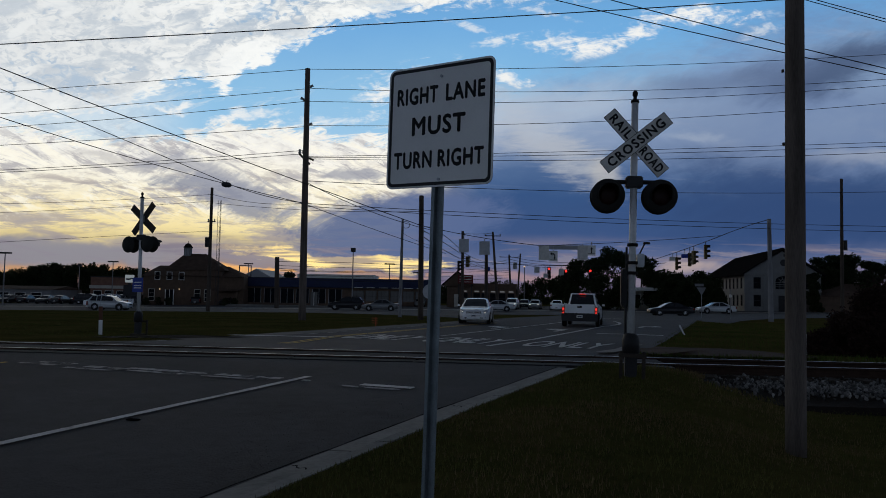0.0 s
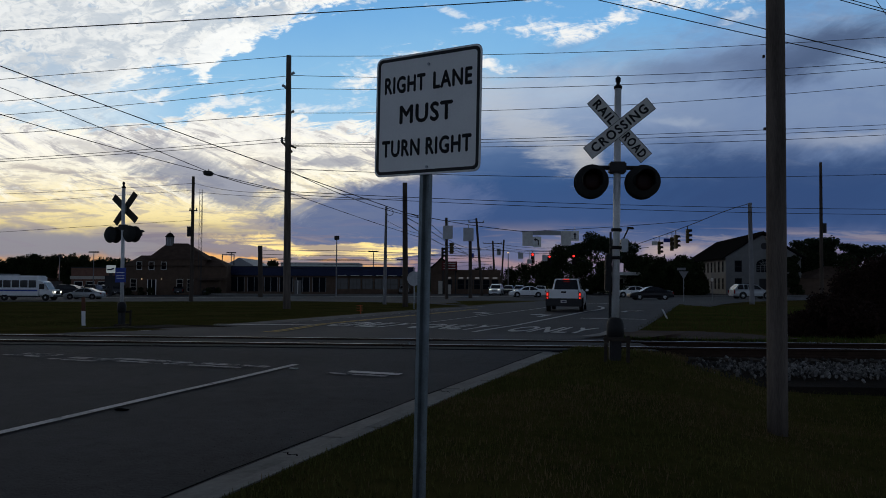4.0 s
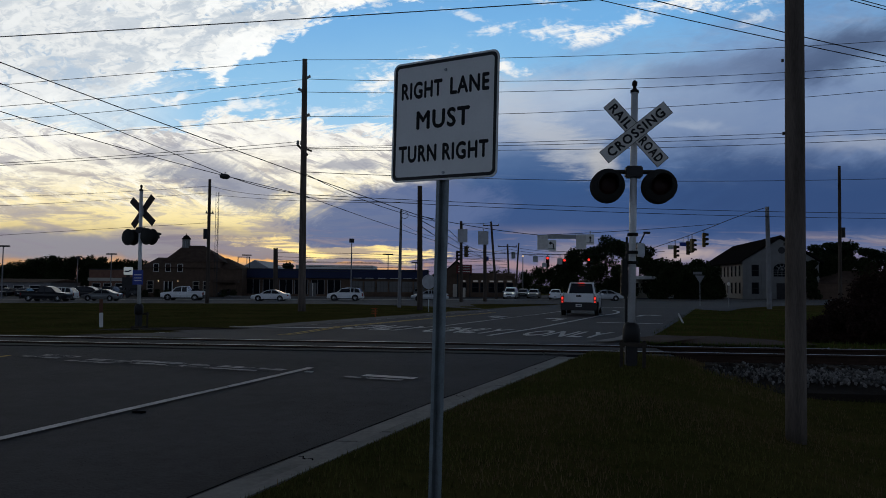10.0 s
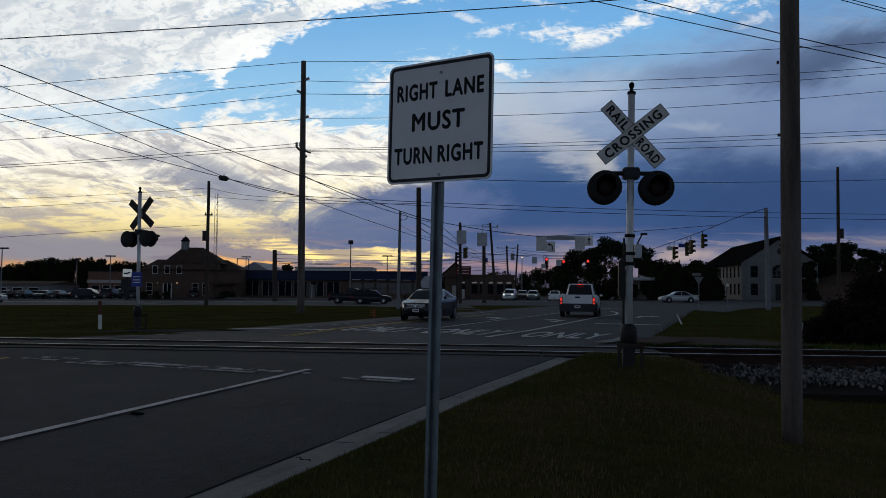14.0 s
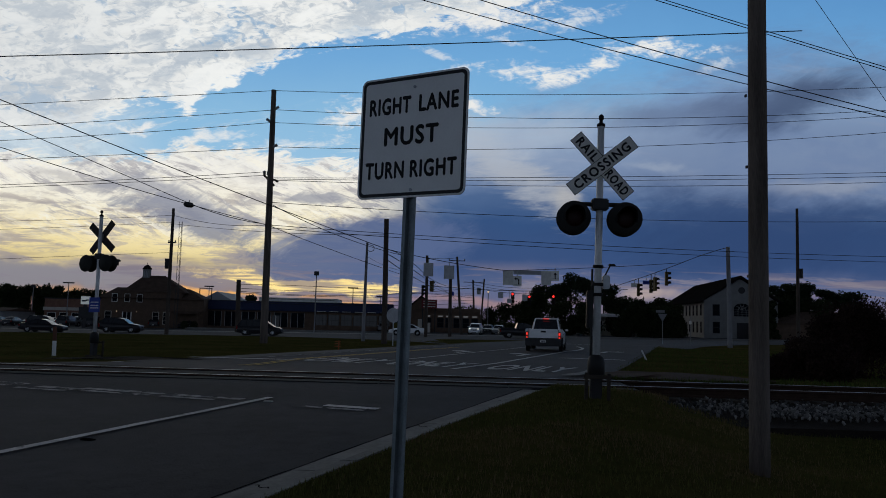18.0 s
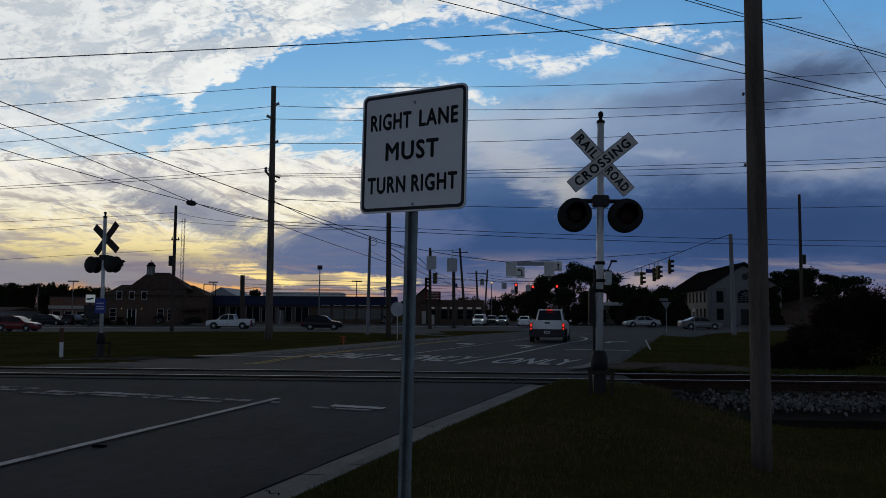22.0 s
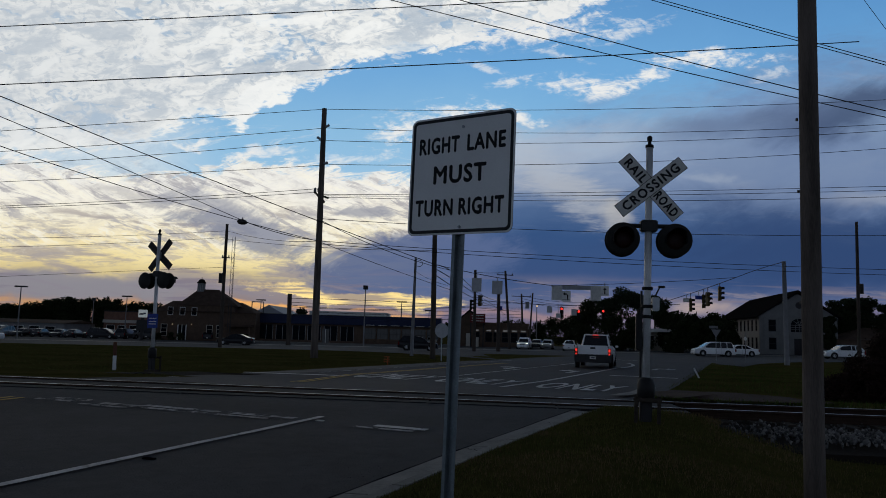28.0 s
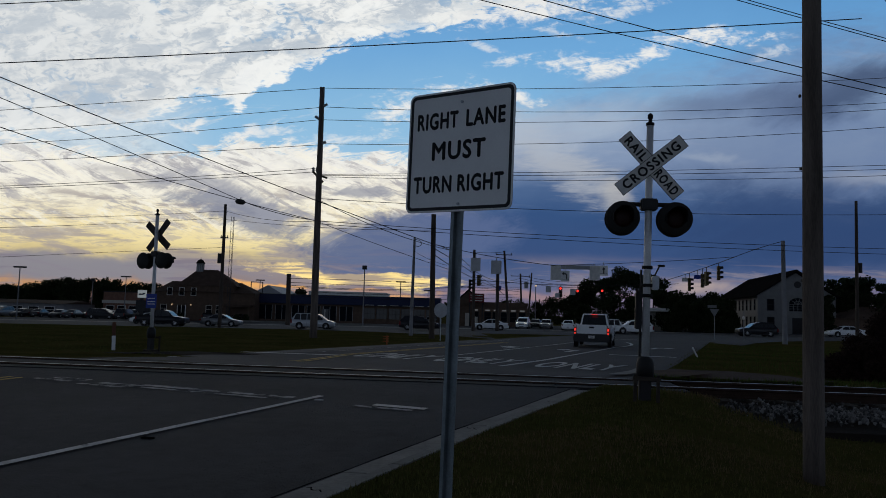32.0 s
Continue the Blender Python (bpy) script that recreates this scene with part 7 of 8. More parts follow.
        part("sill", B(S["ax"][1] + 0.42, S["ax"][0] - 0.42, s * w * 0.93 - 0.03, s * w * 0.93 + 0.03, cl - 0.02, cl + 0.07, 0.01), PLASTIC, t)
        for dx in (mid, mid - 1.02 if kind != "pickup" else x3 - 0.12, x0 - 0.15):
            part("door_gap", B(dx - 0.005, dx + 0.005, s * w * 0.998 - 0.003, s * w * 0.998 + 0.003, cl + 0.14, S["belt"] - 0.1), PLASTIC, t)
        for ax in S["ax"]:
            r = S["r"]
            part("wheel_arch", lathe(bmesh.new(), [(r + 0.07, 0.0), (r + 0.07, s * 0.004)][::s], 22, "Y", (ax, s * (w + 0.0), r + 0.01)), PLASTIC, t)
            y = s * (w - 0.10)
            wheel = new("wheel")
            wheel.empty_display_size = 0.1
            wheel.parent = t
            wheel.location = (ax, y, r)
            part("tyre", lathe(bmesh.new(), [(r * 0.64, -0.105), (r * 0.9, -0.115), (r, -0.085), (r, 0.085), (r * 0.9, 0.115), (r * 0.64, 0.105)], 24, "Y"), RUBBER, wheel, smooth=True)
            bm = lathe(bmesh.new(), [(r * 0.60, s * 0.10), (r * 0.66, s * 0.116), (r * 0.64, s * 0.118), (r * 0.56, s * 0.09), (0.05, s * 0.09), (0.0, s * 0.092)], 20, "Y")
            part("rim", bm, PLASTIC, wheel)
            bm = bmesh.new()
            for q in range(9):
                a = q * 2 * math.pi / 9
                m = pose(0, 0, 0, 0, math.degrees(a), 0)
                box(bm, -0.02, 0.02, min(s * 0.092, s * 0.116), max(s * 0.092, s * 0.116), 0.03, r * 0.62, 0, m)
            lathe(bm, [(0.07, s * 0.094), (0.06, s * 0.12), (0.0, s * 0.121)], 10, "Y")
            bmesh.ops.recalc_face_normals(bm, faces=bm.faces[:])
            part("hubcap", bm, RIM, wheel, "many-spoked silver hub")
        # lamps
        hz = top[1][1] - 0.02
        xh = L / 2 - 0.06
        part("headlight", B(xh - 0.30, xh - 0.02, s * w * 0.64 - 0.16, s * w * 0.64 + 0.17, hz - 0.10, hz + 0.05, 0.04), (L_HEAD if head == 2 else L_HEAD_S) if head else LAMP_OFF, t, "lit headlight" if head else "")
        xt = -L / 2
        zt2 = top[-2][1]
        tall = kind in ("pickup", "suv", "van")
        if kind == "pickup":
            case = part("tail_light", B(xt - 0.005, xt + 0.16, s * w * 0.87 - 0.07, s * w * 0.87 + 0.08, zt2 - 0.36, zt2 + 0.06, 0.03), TAIL_OFF, t)
            if tail:
                for z0, hh, hw in ((zt2 - 0.07, 0.075, 0.045), (zt2 - 0.27, 0.045, 0.04)):
                    part("bulb", B(xt - 0.012, xt, s * w * 0.87 - hw, s * w * 0.87 + hw + 0.01, z0 - hh, z0 + hh, 0.005), L_TAIL, case, "lit red lobe")
        else:
            part("tail_light", B(xt - 0.005, xt + 0.16, s * w * 0.86 - (0.06 if tall else 0.16), s * w * 0.86 + 0.06, zt2 - (0.42 if tall else 0.20), zt2 + (0.02 if tall else -0.02), 0.03), L_TAIL if tail else TAIL_OFF, t, "lit red tail light" if tail else "")
    part("grille", B(L / 2 - 0.10, L / 2 - 0.005, -0.42, 0.42, top[0][1] - 0.10, top[0][1] + 0.06, 0.02), PLASTIC, t)
    part("grille_bar", B(L / 2 - 0.06, L / 2 + 0.005, -0.40, 0.40, top[0][1] - 0.02, top[0][1] + 0.0), CHROME, t)
    part("front_bumper", B(L / 2 - 0.16, L / 2 + 0.03, -w * 0.74, w * 0.74, cl + 0.04, cl + 0.30, 0.06), P if kind != "pickup" else CHROME, t)
    part("rear_bumper", B(-L / 2 - 0.06, -L / 2 + 0.14, -w * (0.97 if kind == "pickup" else 0.80), w * (0.97 if kind == "pickup" else 0.80), cl + (0.0 if kind == "pickup" else 0.12), cl + (0.44 if kind == "pickup" else 0.36), 0.05), P if kind != "pickup" else DARK_P, t)
    part("air_intake", B(L / 2 - 0.1, L / 2 + 0.036, -0.36, 0.36, cl + 0.07, cl + 0.17, 0.02), PLASTIC, t)
    pl = part("number_plate", B(-L / 2 - 0.072, -L / 2 - 0.062, -0.16, 0.16, cl + 0.2, cl + 0.34), SIGN_OLD, t)
    part("plate_bar", B(-L / 2 - 0.076, -L / 2 - 0.073, -0.11, 0.11, cl + 0.245, cl + 0.295), BLUE_P, pl)
    if kind == "pickup":
        bz = S["belt"]
        xa, xb = -0.95, -L / 2 + 0.06
        part("bed_well", B(xb + 0.08, xa - 0.05, -w * 0.80, w * 0.80, bz + 0.03, bz + 0.065), PLASTIC, t, "dark bed liner")
        for s in (1, -1):
            part("bed_side", B(xb, xa, s * w * 0.90 - 0.07, s * w * 0.90 + 0.07, bz - 0.08, bz + 0.13, 0.03), P, t)
        part("tailgate", B(-L / 2 - 0.02, -L / 2 + 0.07, -w * 0.78, w * 0.78, cl + 0.45, bz + 0.13, 0.02), P, t)
        part("tailgate_handle", B(-L / 2 - 0.03, -L / 2 - 0.015, -0.14, 0.14, bz - 0.06, bz + 0.03, 0.008), PLASTIC, t)
        part("brake_lamp", B(-0.83, -0.80, -0.17, 0.17, 1.80, 1.84), L_TAIL if tail else TAIL_OFF, t, "high brake lamp")
    if kind in ("suv", "van"):
        for s in (1, -1):
            part("roof_rail", T((0.2, s * w * 0.68, cab[2][1] + 0.03), (cab[3][0], s * w * 0.68, cab[3][1] + 0.05), 0.022, n=6), PLASTIC, t)
    return t


def curve(pts, x):
    """A smooth curve through (x, value) pairs, x falling."""
    xs = [p[0] for p in pts]
    vs = [p[1] for p in pts]
    if x >= xs[0]:
        return vs[0]
    if x <= xs[-1]:
        return vs[-1]
    i = max(k for k in range(len(xs) - 1) if xs[k] >= x)
    t = (xs[i] - x) / (xs[i] - xs[i + 1])
    a, b = vs[i], vs[i + 1]
    h = xs[i] - xs[i + 1]
    ma = (b - a) / h if i == 0 else (vs[i + 1] - vs[i - 1]) / (xs[i - 1] - xs[i + 1])
    mb = (b - a) / h if i + 2 == len(xs) else (vs[i + 2] - vs[i]) / (xs[i] - xs[i + 2])
    return a * (2 * t ** 3 - 3 * t ** 2 + 1) + b * (3 * t ** 2 - 2 * t ** 3) + h * (ma * (t ** 3 - 2 * t ** 2 + t) + mb * (t ** 3 - t ** 2))


BELT = [(2.36, 0.56), (2.33, 0.66), (2.2, 0.77), (1.8, 0.86), (1.2, 0.945), (0.7, 0.975), (0, 0.985), (-1.2, 1.0), (-1.7, 1.05), (-2.1, 1.09), (-2.33, 1.06), (-2.41, 0.92)]
ROOFLINE = [(1.28, 0.935), (0.9, 1.12), (0.45, 1.325), (0.1, 1.43), (-0.4, 1.47), (-0.9, 1.445), (-1.4, 1.33), (-1.8, 1.19), (-2.12, 1.09)]
GIRTH = [(2.36, 0.36), (2.33, 0.48), (2.2, 0.66), (2.0, 0.79), (1.75, 0.86), (1.4, 0.90), (0, 0.915), (-1.6, 0.905), (-2.0, 0.885), (-2.25, 0.82), (-2.37, 0.74), (-2.41, 0.60)]
TOPWIDTH = [(1.28, 0.78), (0.9, 0.735), (0.45, 0.665), (0.0, 0.62), (-0.9, 0.61), (-1.4, 0.635), (-1.8, 0.68), (-2.12, 0.74)]
FLOOR_Z = [(2.36, 0.30), (2.2, 0.22), (1.9, 0.19), (-1.9, 0.20), (-2.2, 0.25), (-2.41, 0.34)]


def hull(x):
    """Half the car's section at x, from the sill up to the middle of the roof."""
    w, zb, lo = curve(GIRTH, x), curve(BELT, x), curve(FLOOR_Z, x)
    zr = max(zb + 0.012, curve(ROOFLINE, x)) if -2.12 < x < 1.28 else zb + 0.012
    f = min(1, (zr - zb) / 0.3)
    wt = 0.80 * w + (curve(TOPWIDTH, x) - 0.80 * w) * f if f > 0.05 else 0.80 * w
    d = zb - lo
    side = [(0.80 * w, lo), (0.965 * w, lo + 0.05), (0.985 * w, lo + 0.20 * d), (w, lo + 0.50 * d), (0.992 * w, lo + 0.74 * d), (0.975 * w, lo + 0.82 * d), (0.955 * w, zb - 0.025), (0.925 * w, zb)]
    up = [(0.925 * w + (wt - 0.925 * w) * k + 0.012 * f * math.sin(math.pi * k), zb + (zr - zb - 0.03 * f) * k) for k in (0.33, 0.66, 1.0)]
    return side + up + [(wt * 0.90, zr - 0.006 * f), (wt * 0.5, zr + 0.014), (0, zr + 0.02)]


def fine_sedan(paint, label, dark):
    t = thing("sedan_car", pose(0, 0, 0), label, "car")
    P = PAINTS[paint]
    bm = bmesh.new()
    xs = [2.36, 2.35, 2.33, 2.29, 2.24, 2.18, 2.1] + [2.0 - 0.1 * i for i in range(41)] + [-2.1, -2.2, -2.28, -2.34, -2.38, -2.41]
    rings = []
    for x in sorted(set(round(v, 3) for v in xs), reverse=True):
        half = hull(x)
        rings.append([bm.verts.new((x, y, z)) for y, z in half] + [bm.verts.new((x, -y, z)) for y, z in half[-2::-1]])
    n = len(rings[0])
    for a, b in zip(rings, rings[1:]):
        for i in range(n):
            bm.faces.new((a[i], a[(i + 1) % n], b[(i + 1) % n], b[i]))
    bm.faces.new(rings[0])
    bm.faces.new(rings[-1][::-1])
    bmesh.ops.recalc_face_normals(bm, faces=bm.faces[:])
    body = part("body", bm, P, t, smooth=True)
    body.data.set_sharp_from_angle(angle=radians(50))

    def pane(name, x0, x1, s, k0, k1, cut0=0.0, cut1=0.0):
        """Side glass from belt to roof edge; the cuts slant its ends."""
        m2 = bmesh.new()
        cols = []
        for i in range(9):
            col = []
            for j in range(4):
                k = k0 + (k1 - k0) * j / 3
                x = x0 + cut0 * j / 3 + (x1 + cut1 * j / 3 - x0 - cut0 * j / 3) * i / 8
                h = hull(x)
                kk = k * 3
                q = [h[7], h[8], h[9], h[10]]
                g = min(2, int(kk))
                y, z = q[g][0] + (q[g + 1][0] - q[g][0]) * (kk - g), q[g][1] + (q[g + 1][1] - q[g][1]) * (kk - g)
                col.append(m2.verts.new((x, s * (y + 0.007), z)))
            cols.append(col)
        for a, b in zip(cols, cols[1:]):
            for j in range(3):
                m2.faces.new((a[j], b[j], b[j + 1], a[j + 1]))
        part(name, m2, CAR_GLASS, t, smooth=True)

    def screen(name, x0, x1, grow):
        m2 = bmesh.new()
        rows = []
        for i in range(9):
            x = x0 + (x1 - x0) * i / 8
            zr, wt = curve(ROOFLINE, x), curve(TOPWIDTH, x) * grow
            rows.append([m2.verts.new((x, wt * (j / 4 - 1), zr + 0.020 - 0.026 * abs(j / 4 - 1) ** 2 + 0.014)) for j in range(9)])
        for a, b in zip(rows, rows[1:]):
            for j in range(8):
                m2.faces.new((a[j], a[j + 1], b[j + 1], b[j]))
        part(name, m2, CAR_GLASS, t, smooth=True)
    screen("windscreen", 1.18, 0.22, 0.90)
    screen("rear_window", -1.18, -1.98, 0.88)
    r = 0.335
    for s in (1, -1):
        pane("side_window", 0.86, -0.16, s, 0.10, 0.92, -0.42, 0.0)
        pane("side_window", -0.22, -1.22, s, 0.10, 0.92, 0.0, 0.02)
        pane("quarter_window", -1.26, -1.62, s, 0.14, 0.86, 0.0, 0.22)
        part("mirror", B(0.70, 0.86, s * 1.0 - 0.10, s * 1.0 + 0.07, 0.98, 1.11, 0.04), P if not dark else PLASTIC, t)
        for hx in (-0.05, -1.12):
            part("door_handle", B(hx - 0.10, hx + 0.10, s * 0.912 - 0.012, s * 0.912 + 0.016, 0.835, 0.865, 0.008), CHROME if dark else P, t)
        for dx, z1 in ((0.98, 0.90), (-0.19, 0.96), (-1.25, 0.97)):
            part("door_gap", B(dx - 0.004, dx + 0.004, s * 0.908 - 0.004, s * 0.908 + 0.0035, 0.27, z1 - 0.12), PLASTIC, t)
        part("sill", B(-1.0, 1.05, s * 0.85 - 0.03, s * 0.85 + 0.035, 0.16, 0.25, 0.015), PLASTIC if not dark else P, t)
        if dark:
            bm = bmesh.new()
            top = [(0.52 - 2.2 * i / 12) for i in range(13)]
            for a, b in zip(top, top[1:]):
                ha, hb = hull(a)[10], hull(b)[10]
                tube(bm, (a, s * (ha[0] + 0.008), ha[1] - 0.005), (b, s * (hb[0] + 0.008), hb[1] - 0.005), 0.008, n=5)
            part("window_trim", bm, CHROME, t, "bright trim line over the windows")
        for ax in (1.40, -1.375):
            part("wheel_arch", lathe(bmesh.new(), [(r + 0.045, 0.0), (r + 0.045, s * 0.004)][::s], 28, "Y", (ax, s * 0.909, r + 0.015)), PLASTIC, t)
            wheel = new("wheel")
            wheel.empty_display_size = 0.1
            wheel.parent = t
            wheel.location = (ax, s * 0.815, r)
            part("tyre", lathe(bmesh.new(), [(r * 0.70, -0.105), (r * 0.92, -0.112), (r, -0.085), (r, 0.085), (r * 0.92, 0.112), (r * 0.70, 0.105)], 30, "Y"), RUBBER, wheel, smooth=True)
            part("rim", lathe(bmesh.new(), [(r * 0.62, s * 0.06), (r * 0.72, s * 0.112), (r * 0.70, s * 0.114), (r * 0.62, s * 0.07), (0.05, s * 0.07), (0.0, s * 0.072)], 26, "Y"), DARK_P, wheel)
            bm = bmesh.new()
            k = 10 if dark else 7
            for q in range(k):
                m = pose(0, 0, 0, 0, q * 360 / k, 0)
                hw = 0.017 if dark else 0.032
                box(bm, -hw, hw, min(s * 0.085, s * 0.112), max(s * 0.085, s * 0.112), 0.03, r * 0.69, 0, m)
            lathe(bm, [(r * 0.715, s * 0.10), (r * 0.715, s * 0.116), (r * 0.66, s * 0.116), (r * 0.66, s * 0.10)], 26, "Y")
            lathe(bm, [(0.075, s * 0.09), (0.065, s * 0.116), (0.0, s * 0.118)], 12, "Y")
            bmesh.ops.recalc_face_normals(bm, faces=bm.faces[:])
            part("hubcap", bm, RIM, wheel, "spoked silver wheel")
        m2 = bmesh.new()
        rows = []
        for i in range(8):
            x = 1.72 + 0.54 * i / 7
            h = hull(x)
            lo_k = 5.6 - 1.9 * (i / 7)
            row = []
            for j in range(5):
                kk = lo_k + (6.7 - lo_k) * j / 4
                g = int(kk)
                y, z = h[g][0] + (h[g + 1][0] - h[g][0]) * (kk - g), h[g][1] + (h[g + 1][1] - h[g][1]) * (kk - g)
                row.append(m2.verts.new((x + 0.006, s * (y + 0.008), z + 0.004)))
            rows.append(row)
        for p, q in zip(rows, rows[1:]):
            for j in range(4):
                m2.faces.new((p[j], q[j], q[j + 1], p[j + 1]))
        lamp = part("headlight", m2, LAMP_OFF, t, "swept-back clear headlight", True)
        h = hull(2.2)
        part("bulb", lathe(bmesh.new(), [(0.0, 0.0), (0.035, -0.005), (0.042, -0.03), (0.02, -0.06)][::-1], 12, "X", (2.225, s * (h[5][0] - 0.03), h[5][1] - 0.01)), L_HEAD, lamp, "lit bulb")
        tl = part("tail_light", B(-0.16, 0.22, -0.05, 0.05, -0.09, 0.08, 0.035), TAIL_OFF, t, "red tail light")
        tl.matrix_basis = pose(-2.17, s * 0.80, 0.96, 0, 0, s * 14)
        part("fog_recess", B(2.06, 2.20, s * 0.60 - 0.10, s * 0.60 + 0.10, 0.34, 0.44, 0.03), PLASTIC, t)
    part("grille", B(2.20, 2.366, -0.44, 0.44, 0.575, 0.725, 0.03), PLASTIC, t)
    for z in (0.60, 0.635, 0.67, 0.705):
        part("grille_bar", B(2.30, 2.374, -0.43, 0.43, z - 0.006, z + 0.006), CHROME, t)
    part("badge", lathe(bmesh.new(), [(0.0, 2.385), (0.045, 2.382), (0.05, 2.36)][::-1], 14, "X", (0, 0, 0.655)), CHROME, t)
    if dark:
        part("grille_frame", B(2.28, 2.372, -0.46, 0.46, 0.722, 0.75, 0.01), CHROME, t, "chrome bar over the grille")
        part("sunroof", B(-0.55, 0.05, -0.38, 0.38, 1.478, 1.515, 0.015), CAR_GLASS, t, "raised sunroof pane")
    part("air_intake", B(2.16, 2.352, -0.52, 0.52, 0.30, 0.41, 0.03), PLASTIC, t)
    fp = part("front_plate", B(2.362, 2.372, -0.15, 0.15, 0.40, 0.54), SIGN_OLD, t)
    part("plate_bar", B(2.373, 2.376, -0.10, 0.10, 0.445, 0.495), BLUE_P, fp)
    part("front_bumper", B(2.18, 2.360, -0.46, 0.46, 0.42, 0.57, 0.05), P, t)
    part("rear_bumper", B(-2.44, -2.22, -0.68, 0.68, 0.38, 0.62, 0.06), P, t)
    pl = part("number_plate", B(-2.45, -2.43, -0.16, 0.16, 0.72, 0.86), SIGN_OLD, t)
    part("plate_bar", B(-2.455, -2.451, -0.11, 0.11, 0.765, 0.815), BLUE_P, pl)
    low = 1.0
    for c in [c for c in t.children_recursive if c.type == "MESH" and not c.name.startswith("wheel") and not (c.parent and c.parent.name.startswith("wheel"))]:
        if c.matrix_basis.translation.length > 0.01:
            c.matrix_basis = Matrix.Translation((0, 0, (low - 1) * c.matrix_basis.translation.z)) @ c.matrix_basis
        elif c.parent is t or c.parent is pl:
            c.data.transform(Matrix.Diagonal((1, 1, low, 1)))
    return t


def shuttle_bus():
    t = thing("shuttle_bus", pose(0, 0, 0), "white shuttle bus with dark side windows and a blue stripe", "bus")
    P = PAINTS["white"]
    part("body", B(-3.7, 1.7, -1.15, 1.15, 0.55, 2.95, 0.14), P, t)
    part("cab_hood", B(1.6, 3.5, -0.98, 0.98, 0.5, 1.35, 0.2), P, t)
    part("cab", prism(bmesh.new(), [(1.6, 1.2), (2.7, 1.25), (2.15, 2.2), (1.6, 2.4)], -0.95, 0.95), P, t)
    part("windscreen", prism(bmesh.new(), [(2.72, 1.32), (2.24, 2.14), (2.27, 2.16), (2.76, 1.33)], -0.85, 0.85), CAR_GLASS, t)
    for s in (1, -1):
        for i in range(5):
            x0 = -3.3 + i * 0.98
            part("side_window", B(x0, x0 + 0.86, s * 1.153 - 0.006, s * 1.153 + 0.006, 1.55, 2.4), CAR_GLASS, t)
        part("cab_window", B(1.75, 2.35, s * 0.956 - 0.006, s * 0.956 + 0.006, 1.35, 1.98), CAR_GLASS, t)
        part("stripe", B(-3.6, 1.65, s * 1.153 - 0.005, s * 1.153 + 0.005, 1.12, 1.3), BLUE_S, t)
        part("skirt", B(-3.6, 1.6, s * 1.12 - 0.02, s * 1.12 + 0.02, 0.4, 0.6), PLASTIC, t)
        part("headlight", B(3.42, 3.52, s * 0.7 - 0.15, s * 0.7 + 0.15, 0.95, 1.12, 0.02), L_HEAD, t)
        part("tail_light", B(-3.72, -3.68, s * 1.0 - 0.08, s * 1.0 + 0.08, 1.0, 1.4), TAIL_OFF, t)
        for ax in (2.55, -2.2):
            wh = part("wheel", lathe(bmesh.new(), [(0.26, -0.12), (0.36, -0.13), (0.39, -0.09), (0.39, 0.09), (0.36, 0.13), (0.26, 0.12)], 20, "Y", (ax, s * 0.98, 0.39)), RUBBER, t)
            part("rim", lathe(bmesh.new(), [(0.25, s * 0.10), (0.06, s * 0.13), (0.0, s * 0.13)], 14, "Y", (ax, s * 0.98, 0.39)), RIM, wh)
    part("bumper", B(3.4, 3.62, -1.0, 1.0, 0.42, 0.66, 0.05), DARK_P, t)
    part("grille", B(3.46, 3.53, -0.5, 0.5, 0.78, 1.2, 0.02), PLASTIC, t)
    part("roof_unit", B(-3.0, -1.4, -0.7, 0.7, 2.95, 3.15, 0.06), GREY_P, t)
    return t


KINDS = {"sedan": "sedan", "suv": "sport utility car", "pickup": "pickup truck", "van": "minivan"}
MADE = {}


def get(kind, paint, head=False, tail=False, doing="driving along the highway", away=(0, -300)):
    key = (kind, paint, head, tail)
    label = f"{paint if paint != 'red' else 'dark red'} {KINDS[kind]} {doing}"
    if kind == "bus":
        return shuttle_bus()
    if key not in MADE:
        MADE[key] = vehicle(kind, paint, label, head, tail, {"pickup": "truck", "van": "van"}.get(kind, "car"))
        return MADE[key]
    o = copy_thing(MADE[key], pose(0, 0, 0))
    o["label"] = label
    return o


# waiting and parked
truck = get("pickup", "white", False, True, "waiting at the red light, tail lights on")
tx, ty = 8.3, 44.2
truck.matrix_basis = pose(tx, ty, lie(tx, ty) + 0.005, 0, 0, 90 - 14.5)
QUEUE = (("suv", "white", 2, 908, 113, 0), ("sedan", "grey", 2, 949, 118, 0), ("sedan", "black", False, 930, 122, 0), ("sedan", "white", False, 988, 108, 180))
for kind, paint, head, h, d, turn in QUEUE:
    x, y, z = at_ground(h, d)
    get(kind, paint, head, False, "waiting across the junction").matrix_basis = pose(x, y, z + 0.015, 0, 0, -90 - 12 + turn)
rnd = random.Random(8)
for i, (h, d) in enumerate(((20, 119), (52, 121), (86, 120), (112, 119), (150, 121), (163, 117), (182, 122), (203, 118), (222, 121), (250, 120), (356, 119), (-20, 120), (-60, 118), (408, 118), (745, 122))):
    x, y, z = at_ground(h, d + 11)
    o = get(rnd.choice(("sedan", "sedan", "suv", "van")), rnd.choice(("black", "black", "black", "black", "grey")), False, False, "parked in the lot")
    o.matrix_basis = pose(x, y, z + 0.015, 0, 0, rnd.choice((90, -90, 78, -100, 0)))

